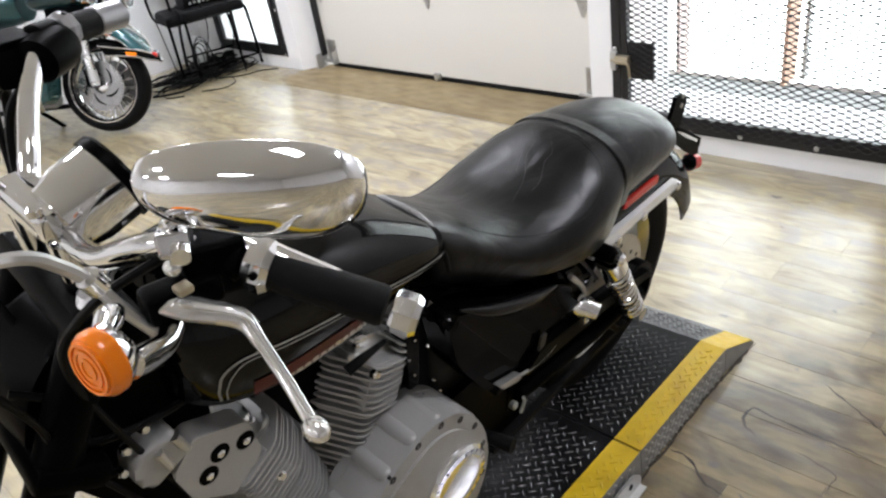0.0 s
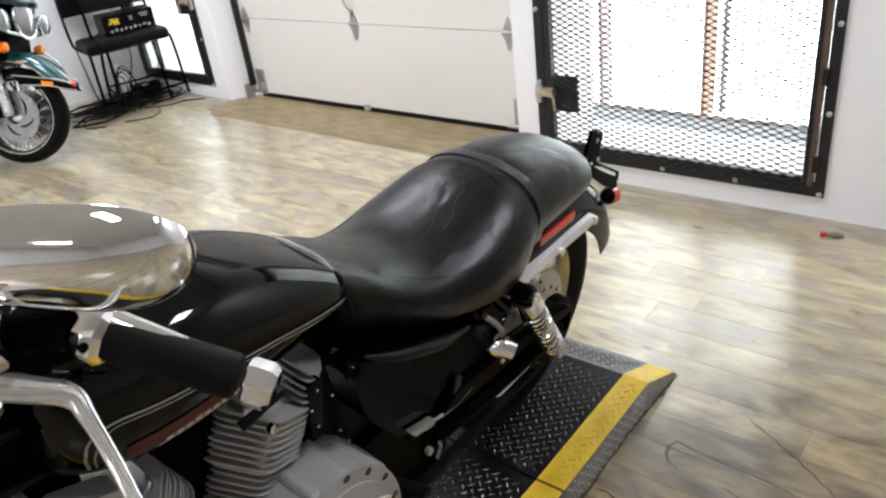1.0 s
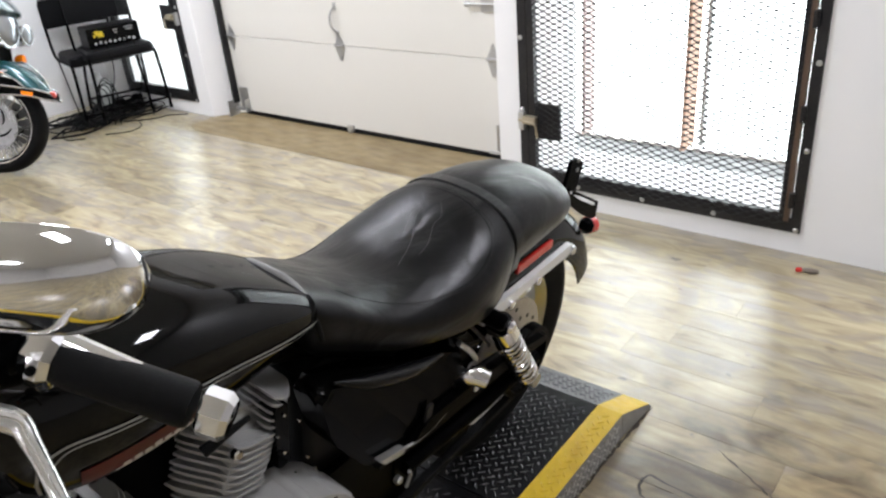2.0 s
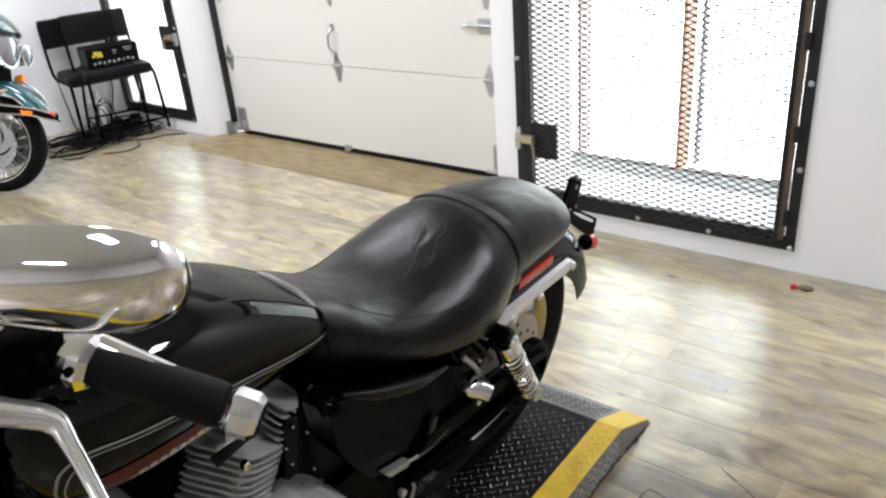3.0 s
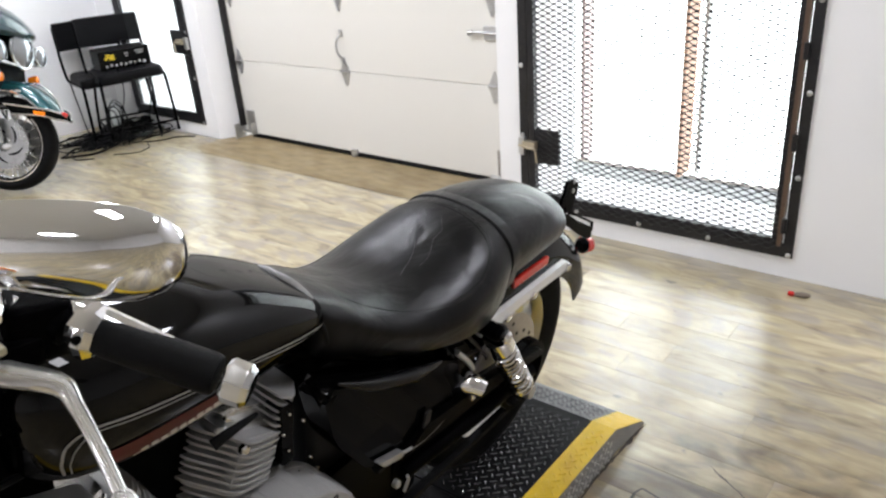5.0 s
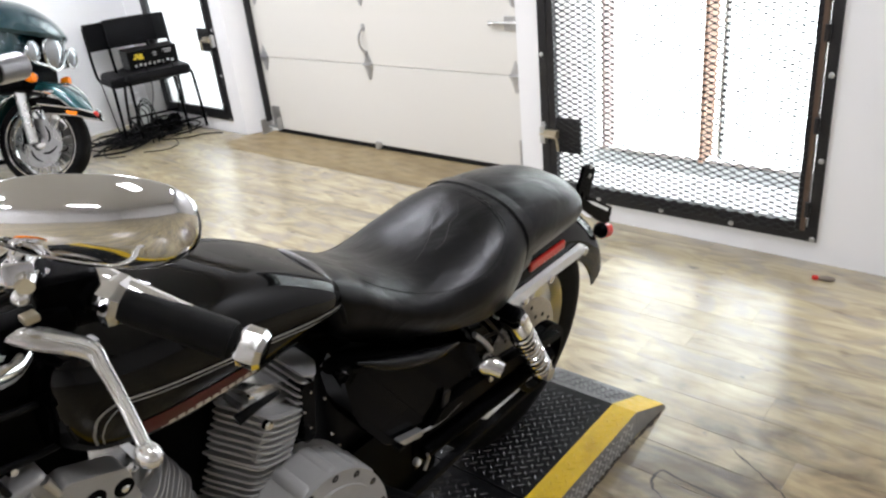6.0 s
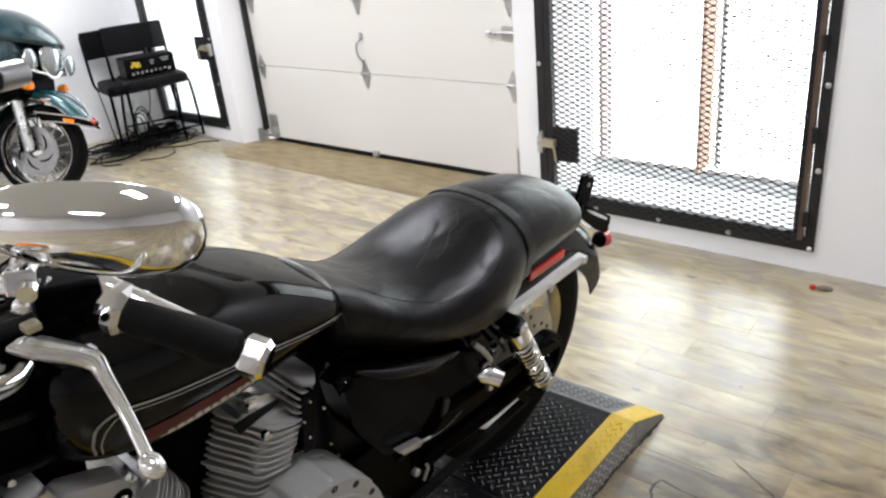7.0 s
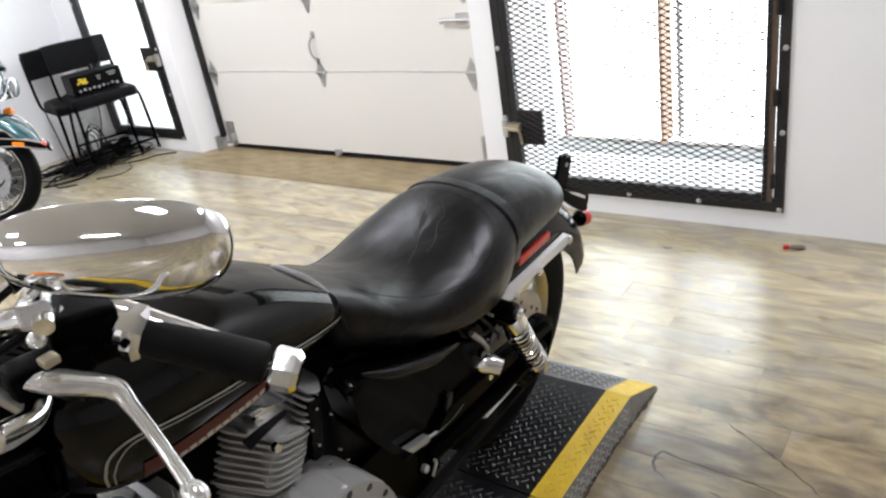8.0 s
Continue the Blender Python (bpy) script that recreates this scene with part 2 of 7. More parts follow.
def plank_material(name, shade):
    """Washed oak planks along y: each plank its own tone, grey and tan streaks, fine grain, a satin varnish."""
    m = bpy.data.materials.new(name)
    m.use_nodes = True
    nt = m.node_tree
    p = nt.nodes["Principled BSDF"]
    geo = nt.nodes.new("ShaderNodeNewGeometry")
    info = nt.nodes.new("ShaderNodeObjectInfo")
    isl = nt.nodes.new("ShaderNodeMath")
    isl.operation = "ADD"
    nt.links.new(info.outputs["Random"], isl.inputs[0])
    nt.links.new(geo.outputs["Random Per Island"], isl.inputs[1])
    off = nt.nodes.new("ShaderNodeCombineXYZ")
    mul = nt.nodes.new("ShaderNodeMath")
    mul.operation, mul.inputs[1].default_value = "MULTIPLY", 37.0
    nt.links.new(isl.outputs[0], mul.inputs[0])
    nt.links.new(mul.outputs[0], off.inputs[2])
    add = nt.nodes.new("ShaderNodeVectorMath")
    nt.links.new(geo.outputs["Position"], add.inputs[0])
    nt.links.new(off.outputs[0], add.inputs[1])

    def streak(scale, sx, sy, detail, twist=0.0):
        mp = nt.nodes.new("ShaderNodeMapping")
        mp.inputs["Scale"].default_value = (sx, sy, 1)
        nt.links.new(add.outputs[0], mp.inputs["Vector"])
        n = nt.nodes.new("ShaderNodeTexNoise")
        n.inputs["Scale"].default_value, n.inputs["Detail"].default_value, n.inputs["Distortion"].default_value = scale, detail, twist
        nt.links.new(mp.outputs[0], n.inputs["Vector"])
        return n.outputs[0]

    r = nt.nodes.new("ShaderNodeValToRGB")
    e = r.color_ramp.elements
    e[0].position, e[0].color = 0.27, (0.185, 0.142, 0.080, 1)
    e[1].position, e[1].color = 0.74, (0.54, 0.465, 0.285, 1)
    mid = e.new(0.5)
    mid.color = (0.405, 0.336, 0.198, 1)
    nt.links.new(streak(4.2, 3.2, 1.0, 10, 1.1), r.inputs[0])
    grey = nt.nodes.new("ShaderNodeMix")
    grey.data_type = "RGBA"
    rng = nt.nodes.new("ShaderNodeMapRange")
    rng.inputs["From Min"].default_value, rng.inputs["From Max"].default_value = 0.47, 0.62
    rng.inputs["To Max"].default_value = 0.6
    nt.links.new(streak(2.6, 2.8, 1.2, 9, 1.6), rng.inputs["Value"])
    nt.links.new(rng.outputs[0], grey.inputs[0])
    nt.links.new(r.outputs[0], grey.inputs[6])
    grey.inputs[7].default_value = (0.265, 0.240, 0.212, 1)
    tone = nt.nodes.new("ShaderNodeHueSaturation")
    val = nt.nodes.new("ShaderNodeMapRange")
    val.inputs["To Min"].default_value, val.inputs["To Max"].default_value = 0.82 * shade, 1.13 * shade
    frac = nt.nodes.new("ShaderNodeMath")
    frac.operation = "FRACT"
    nt.links.new(isl.outputs[0], frac.inputs[0])
    nt.links.new(frac.outputs[0], val.inputs["Value"])
    nt.links.new(val.outputs[0], tone.inputs["Value"])
    nt.links.new(grey.outputs[2], tone.inputs["Color"])
    fine = nt.nodes.new("ShaderNodeMix")
    fine.data_type, fine.blend_type = "RGBA", "MULTIPLY"
    fine.inputs[0].default_value = 0.3
    nt.links.new(tone.outputs[0], fine.inputs[6])
    fr = nt.nodes.new("ShaderNodeValToRGB")
    fr.color_ramp.elements[0].position, fr.color_ramp.elements[0].color = 0.3, (0.55, 0.52, 0.48, 1)
    fr.color_ramp.elements[1].position = 0.62
    nt.links.new(streak(14, 5, 0.35, 6), fr.inputs[0])
    nt.links.new(fr.outputs[0], fine.inputs[7])
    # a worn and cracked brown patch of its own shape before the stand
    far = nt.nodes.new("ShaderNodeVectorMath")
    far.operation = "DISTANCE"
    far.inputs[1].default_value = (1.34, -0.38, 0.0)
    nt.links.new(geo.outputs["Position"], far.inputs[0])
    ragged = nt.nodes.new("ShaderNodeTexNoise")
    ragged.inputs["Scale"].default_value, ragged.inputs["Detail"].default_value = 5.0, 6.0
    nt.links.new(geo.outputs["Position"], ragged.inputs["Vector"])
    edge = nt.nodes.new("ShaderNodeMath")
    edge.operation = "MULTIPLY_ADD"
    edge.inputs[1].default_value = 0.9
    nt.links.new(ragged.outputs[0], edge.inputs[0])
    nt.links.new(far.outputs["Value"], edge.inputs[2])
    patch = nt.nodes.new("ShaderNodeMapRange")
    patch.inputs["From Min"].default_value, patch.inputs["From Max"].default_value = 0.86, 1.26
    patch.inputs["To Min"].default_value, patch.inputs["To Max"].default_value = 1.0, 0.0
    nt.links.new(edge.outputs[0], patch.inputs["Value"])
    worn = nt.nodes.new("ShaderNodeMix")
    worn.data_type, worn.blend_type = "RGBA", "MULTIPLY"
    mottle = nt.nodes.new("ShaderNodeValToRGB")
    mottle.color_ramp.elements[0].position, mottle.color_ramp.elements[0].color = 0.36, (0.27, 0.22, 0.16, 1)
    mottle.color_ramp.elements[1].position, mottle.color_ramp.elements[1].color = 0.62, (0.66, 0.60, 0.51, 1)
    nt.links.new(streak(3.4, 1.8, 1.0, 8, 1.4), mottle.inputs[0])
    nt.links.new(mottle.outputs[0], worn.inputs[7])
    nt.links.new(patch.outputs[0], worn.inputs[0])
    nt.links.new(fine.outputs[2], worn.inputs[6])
    # small dark knots and pits
    spots = nt.nodes.new("ShaderNodeMapRange")
    spots.inputs["From Min"].default_value, spots.inputs["From Max"].default_value = 0.70, 0.76
    nt.links.new(streak(13.0, 1.6, 0.9, 3, 0.4), spots.inputs["Value"])
    knots = nt.nodes.new("ShaderNodeMix")
    knots.data_type = "RGBA"
    nt.links.new(spots.outputs[0], knots.inputs[0])
    nt.links.new(worn.outputs[2], knots.inputs[6])
    knots.inputs[7].default_value = (0.13, 0.105, 0.08, 1)
    nt.links.new(knots.outputs[2], p.inputs["Base Color"])
    rr = nt.nodes.new("ShaderNodeMapRange")
    rr.inputs["To Min"].default_value, rr.inputs["To Max"].default_value = 0.24, 0.42
    nt.links.new(streak(3.0, 2.0, 0.8, 5), rr.inputs["Value"])
    nt.links.new(rr.outputs[0], p.inputs["Roughness"])
    p.inputs["Coat Weight"].default_value, p.inputs["Coat Roughness"].default_value = 1.0, 0.25
    p.inputs["Coat IOR"].default_value = 1.72
    # the varnish is rubbed thin on the worn patch
    varnish = nt.nodes.new("ShaderNodeMapRange")
    varnish.inputs["To Min"].default_value, varnish.inputs["To Max"].default_value = 1.0, 0.45
    nt.links.new(patch.outputs[0], varnish.inputs["Value"])
    nt.links.new(varnish.outputs[0], p.inputs["Coat Weight"])
    bp = nt.nodes.new("ShaderNodeBump")
    bp.inputs["Strength"].default_value, bp.inputs["Distance"].default_value = 0.12, 0.002
    nt.links.new(streak(20, 5, 0.4, 5), bp.inputs["Height"])
    nt.links.new(bp.outputs[0], p.inputs["Normal"])
    return m


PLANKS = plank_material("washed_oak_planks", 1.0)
WORNPLANKS = plank_material("worn_brown_oak_planks", 0.72)


# ---------------------------------------------------------------- mesh tools
V3 = Vector


def finish(bm, name, material, sharp=38):
    me = bpy.data.meshes.new(name)
    bmesh.ops.recalc_face_normals(bm, faces=bm.faces[:])
    bm.to_mesh(me)
    bm.free()
    me.materials.append(material)
    me.shade_smooth()
    me.set_sharp_from_angle(angle=radians(sharp))
    return me


def even(ob):
    """Shading normals weighted by area, so that flat faces stay flat beside their rounded edges."""
    w = ob.modifiers.new("even_normals", "WEIGHTED_NORMAL")
    w.mode, w.keep_sharp = "FACE_AREA", True
    return ob


def part(name, bm, material, parent, label="", sharp=38):
    ob = even(new(name, finish(bm, name, material, sharp)))
    ob.parent = parent
    if label:
        tagged(ob, label)
    return ob


def thing(name, m, label, category, group="", kind=""):
    ob = new(name)
    ob.empty_display_size = 0.1
    ob.matrix_world = m
    return tagged(ob, label, category, group, kind)


def solid(name, bm, material, label, category, kind="", m=None, group="", sharp=38):
    ob = even(new(name, finish(bm, name, material, sharp)))
    if m is not None:
        ob.matrix_world = m
    return tagged(ob, label, category, group, kind)


def box(bm, lo, hi, bev=0.0, m=None, seg=2):
    tmp = bmesh.new()
    c = [(a + b) / 2 for a, b in zip(lo, hi)]
    s = [abs(b - a) for a, b in zip(lo, hi)]
    bmesh.ops.create_cube(tmp, size=1.0, matrix=Matrix.LocRotScale(c, None, s))
    if bev:
        bmesh.ops.bevel(tmp, geom=tmp.edges[:], offset=bev, segments=seg, profile=0.5, affect="EDGES")
    if m is not None:
        tmp.transform(m)
    merge(bm, tmp)
    return bm


def merge(bm, tmp):
    me = bpy.data.meshes.new("tmp")
    tmp.to_mesh(me)
    tmp.free()
    bm.from_mesh(me)
    bpy.data.meshes.remove(me)


def loft(bm, rings, cap=True, closed=True):
    rows = [[bm.verts.new(p) for p in ring] for ring in rings]
    n = len(rows[0])
    for a, b in zip(rows, rows[1:]):
        for i in range(n if closed else n - 1):
            j = (i + 1) % n
            bm.faces.new((a[i], a[j], b[j], b[i]))
    if cap:
        bm.faces.new(rows[0][::-1])
        bm.faces.new(rows[-1])
    return bm


def smooth_path(pts, n=8):
    """Catmull-Rom through the points."""
    p = [V3(q) for q in pts]
    if len(p) < 3:
        return p
    p = [2 * p[0] - p[1]] + p + [2 * p[-1] - p[-2]]
    out = []
    for a, b, c, d in zip(p, p[1:], p[2:], p[3:]):
        for i in range(n):
            t = i / n
            out.append(0.5 * (2 * b + (c - a) * t + (2 * a - 5 * b + 4 * c - d) * t * t + (3 * b - a - 3 * c + d) * t ** 3))
    out.append(p[-2])
    return out


def tube(bm, pts, r, seg=10, smooth=0, cap=True):
    p = smooth_path(pts, smooth) if smooth else [V3(q) for q in pts]
    rs = r if isinstance(r, (list, tuple)) else [r]
    rr = [rs[min(len(rs) - 1, int(i * (len(rs) - 1) / max(1, len(p) - 1) + 0.5))] if len(rs) != len(p) else rs[i] for i in range(len(p))]
    if len(rs) > 1 and len(rs) != len(p):
        rr = [float(np.interp(i / (len(p) - 1), np.linspace(0, 1, len(rs)), rs)) for i in range(len(p))]
    t0 = (p[1] - p[0]).normalized()
    side = t0.orthogonal().normalized()
    rings = []
    for i, q in enumerate(p):
        t = (p[min(i + 1, len(p) - 1)] - p[max(i - 1, 0)]).normalized()
        side = (side - t * side.dot(t)).normalized()
        up = t.cross(side)
        rings.append([q + rr[i] * (math.cos(a) * side + math.sin(a) * up) for a in [2 * math.pi * k / seg for k in range(seg)]])
    return loft(bm, rings, cap)


def revolve(bm, profile, origin, axis, seg=32, cap=True):
    """profile: (along, radius) pairs round an axis from origin."""
    ax = V3(axis).normalized()
    s = ax.orthogonal().normalized()
    u = ax.cross(s)
    o = V3(origin)
    rings = [[o + ax * h + max(r, 1e-4) * (math.cos(a) * s + math.sin(a) * u) for a in [2 * math.pi * k / seg for k in range(seg)]] for h, r in profile]
    return loft(bm, rings, cap)


def ring_solid(bm, profile, origin, axis, seg=48):
    """A closed profile of (along, radius) pairs swept round an axis: tyres, rims, rings."""
    ax = V3(axis).normalized()
    s = ax.orthogonal().normalized()
    u = ax.cross(s)
    o = V3(origin)
    rows = [[bm.verts.new(o + ax * h + r * (math.cos(a) * s + math.sin(a) * u)) for h, r in profile] for a in [2 * math.pi * k / seg for k in range(seg)]]
    n = len(profile)
    for i in range(seg):
        a, b = rows[i], rows[(i + 1) % seg]
        for k in range(n):
            bm.faces.new((a[k], a[(k + 1) % n], b[(k + 1) % n], b[k]))
    return bm


def slab(bm, outline, a, b, m=None, bev=0.0):
    """An outline in x z, from y = a to y = b."""
    tmp = bmesh.new()
    lo = [tmp.verts.new((x, a, z)) for x, z in outline]
    hi = [tmp.verts.new((x, b, z)) for x, z in outline]
    n = len(lo)
    f0, f1 = tmp.faces.new(lo), tmp.faces.new(hi[::-1])
    for i in range(n):
        tmp.faces.new((lo[i], hi[i], hi[(i + 1) % n], lo[(i + 1) % n]))
    if bev:
        bmesh.ops.bevel(tmp, geom=list({e for f in (f0, f1) for e in f.edges}), offset=bev, segments=3, profile=0.6, affect="EDGES")
    if m is not None:
        tmp.transform(m)
    merge(bm, tmp)
    return bm


def rounded(pts, r, n=4):
    """A closed outline with its corners rounded."""
    out = []
    k = len(pts)
    for i in range(k):
        p, q, s = V3((*pts[i - 1], 0)), V3((*pts[i], 0)), V3((*pts[(i + 1) % k], 0))
        d0, d1 = (p - q), (s - q)
        rr = min(r, d0.length * 0.45, d1.length * 0.45)
        a, b = q + d0.normalized() * rr, q + d1.normalized() * rr
        for j in range(n + 1):
            t = j / n
            w = a * (1 - t) ** 2 + q * 2 * t * (1 - t) + b * t * t
            out.append((w.x, w.y))
    return out


def ball(bm, c, r, scale=(1, 1, 1), seg=20, m=None):
    mm = Matrix.LocRotScale(c, None, [r * s for s in scale])
    if m is not None:
        mm = m @ mm
    bmesh.ops.create_uvsphere(bm, u_segments=seg, v_segments=max(8, seg // 2), radius=1.0, matrix=mm)
    return bm


def B():
    return bmesh.new()


# ---------------------------------------------------------------- the room
WX = 3.0          # inner face of the gate wall
DX = 3.38         # face of the overhead door
PX = 3.227        # face of the pier and of the far gate
SIDE = 5.38       # side wall behind the chairs
TOP = 3.0
WEST, SOUTH = -5.2, -5.0


def wall(name, *boxes, material=None, label="white painted plaster wall with faint scuffs"):
    bm = B()
    for lo, hi in boxes:
        box(bm, lo, hi)
    return solid(name, bm, material or WALL, label, "wall", "structure")


# gate wall, with a window opening behind the near gate
wall("wall_east",
     ((WX, SOUTH, 0), (3.42, 0.043, TOP)), ((WX, 1.215, 0), (3.42, 1.40, TOP)),
     ((WX, 0.043, 0), (3.42, 1.215, 0.13)), ((WX, 0.043, 2.16), (3.42, 1.215, TOP)))
wall("wall_over_door", ((WX + 0.03, 1.40, 2.45), (3.42, 4.05, TOP)))
# pier and the wall round the far gate
pier = B()
loft(pier, [[(PX, 4.05, z), (3.40, 3.925, z), (3.75, 3.925, z), (3.75, 4.22, z), (PX, 4.22, z)] for z in (0, TOP)])
solid("wall_pier", pier, WALL, "white painted pier with a splayed side beside the overhead door", "wall", "structure")
wall("wall_far_gate",
     ((PX, 4.22, 0), (3.75, 5.05, 0.11)), ((PX, 4.22, 2.16), (3.75, 5.05, TOP)), ((PX, 5.05, 0), (3.75, SIDE, TOP)))
wall("wall_north", ((WEST, SIDE, 0), (3.75, SIDE + 0.15, TOP)))
wall("wall_west", ((WEST - 0.15, SOUTH, 0), (WEST, SIDE, TOP)), material=DARKWALL, label="plain grey panelled wall closing the room")
wall("wall_south", ((WEST, SOUTH - 0.15, 0), (3.42, SOUTH, TOP)), material=DARKWALL, label="plain grey panelled wall closing the room")
bm = B()
box(bm, (WEST, SOUTH, TOP), (3.75, SIDE, TOP + 0.12))
solid("ceiling", bm, CEILING, "plain grey painted ceiling", "ceiling", "structure")

# floor slab below the planks
bm = B()
box(bm, (WEST, SOUTH, -0.12), (3.75, SIDE, -0.006))
floor = solid("floor", bm, PLANKS, "washed oak plank floor with grey streaks and cracks", "floor", "structure")

# stained plywood strip in front of the overhead door
bm = B()
slab(bm, [(2.945, 1.41), (3.40, 1.41), (3.40, 3.92), (3.235, 4.035), (3.02, 4.035), (2.955, 3.9)], -0.004, 0.003, m=Matrix(((1, 0, 0, 0), (0, 0, 1, 0), (0, 1, 0, 0), (0, 0, 0, 1))))
solid("threshold_strip", bm, PLYWOOD, "worn brown plywood strip on the floor before the door", "floor", "structure")


def hinge_plate(door, y, z, flip=1):
    """A three-cornered hinge plate with its knuckle and screws."""
    bm = B()
    out = rounded([(0, 0.085), (0.036, 0.008), (0.036, -0.012), (0.008, -0.095), (-0.008, -0.095), (-0.036, -0.012), (-0.036, 0.008)], 0.006)
    slab(bm, out, 0, 0.004, m=Matrix.Translation((DX - 0.001, y, z)) @ Matrix(((0, -1, 0, 0), (1, 0, 0, 0), (0, 0, 1, 0), (0, 0, 0, 1))))
    tube(bm, [(DX - 0.012, y - 0.036, z), (DX - 0.012, y + 0.036, z)], 0.009, 10)
    h = part("hinge", bm, STEEL, door, "galvanised hinge plate")
    for dz in (0.04, -0.045, -0.07):
        b2 = B()
        revolve(b2, [(0, 0.006), (0.004, 0.006), (0.006, 0.003)], (DX - 0.004, y, z + dz), (-1, 0, 0), 8)
        part("screw", b2, STEEL, h)
    return h


def overhead_door():
    d = thing("door_1", pose(0, 0, 0), "white sectional overhead garage door, closed, with steel hinges", "garage door", kind="structure")
    y0, y1 = 1.41, 3.915
    edges = [0.03, 0.558, 1.015, 1.472, 1.93, 2.45]
    for a, b in zip(edges, edges[1:]):
        bm = B()
        box(bm, (DX, y0, a + 0.002), (DX + 0.045, y1, b - 0.002), 0.004)
        part("door_panel", bm, DOORPAINT, d)
    bm = B()
    tube(bm, [(DX + 0.012, y0, 0.014), (DX + 0.012, y1 - 0.05, 0.014)], 0.015, 8)
    part("bottom_seal", bm, BLACKRUBBER, d, "black rubber seal")
    for z in edges[1:4]:
        for y in (y0 + 0.27, 2.81, y1 - 0.055):
            hinge_plate(d, y, z)
    # pull handle, lock bolt, bottom fixtures
    bm = B()
    tube(bm, [(DX - 0.002, 2.816, 0.785), (DX - 0.02, 2.816, 0.775), (DX - 0.036, 2.83, 0.74), (DX - 0.036, 2.83, 0.68), (DX - 0.02, 2.816, 0.645), (DX - 0.002, 2.816, 0.632)], [0.009, 0.006, 0.007, 0.007, 0.006, 0.009], 8, smooth=5)
    for z in (0.79, 0.625):
        box(bm, (DX - 0.005, 2.802, z - 0.022), (DX, 2.83, z + 0.022), 0.002)
    part("pull_handle", bm, STEEL, d, "galvanised pull handle")
    bm = B()
    box(bm, (DX - 0.012, 1.64, 0.80), (DX, 1.735, 0.875), 0.004)
    tube(bm, [(DX - 0.02, 1.62, 0.84), (DX - 0.02, 1.80, 0.84)], 0.008, 8)
    tube(bm, [(DX - 0.02, 1.80, 0.84), (DX - 0.03, 1.825, 0.838)], 0.013, 8)
    part("slide_bolt", bm, STEEL, d, "galvanised slide bolt")
    bm = B()
    box(bm, (DX - 0.02, 2.78, 0.02), (DX, 2.83, 0.055), 0.004)
    box(bm, (DX - 0.03, 2.79, 0.008), (DX, 2.82, 0.03), 0.003)
    part("floor_latch", bm, STEEL, d, "small steel floor latch")
    for y, w in ((3.845, 0.09), (1.64, 0.08)):
        bm = B()
        box(bm, (DX - 0.006, y - w / 2, 0.03), (DX - 0.001, y + w / 2, 0.20), 0.002)
        box(bm, (DX - 0.05, y - w / 2, 0.03), (DX - 0.001, y - w / 2 + 0.005, 0.12), 0.002)
        tube(bm, [(DX - 0.03, y - w / 2, 0.05), (DX - 0.03, y + w / 2 + 0.03, 0.05)], 0.011, 8)
        part("bottom_bracket", bm, STEEL, d, "galvanised bottom bracket")
    # vertical track at the pier
    bm = B()
    slab(bm, [(DX - 0.052, 3.905), (DX - 0.006, 3.905), (DX - 0.006, 3.910), (DX - 0.047, 3.910), (DX - 0.047, 3.922), (DX - 0.052, 3.922)], 0.09, 2.4,
         m=Matrix(((1, 0, 0, 0), (0, 0, 1, 0), (0, 1, 0, 0), (0, 0, 0, 1))))
    tr = part("track", bm, DARKSTEEL, d, "dark vertical roller track")
    bm = B()
    box(bm, (DX - 0.10, 3.921, 0.0), (DX - 0.01, 3.93, 0.11), 0.002)
    box(bm, (DX - 0.10, 3.921, 0.0), (DX - 0.01, 3.96, 0.006), 0.002)
    part("track_foot", bm, STEEL, tr)
    return d


overhead_door()


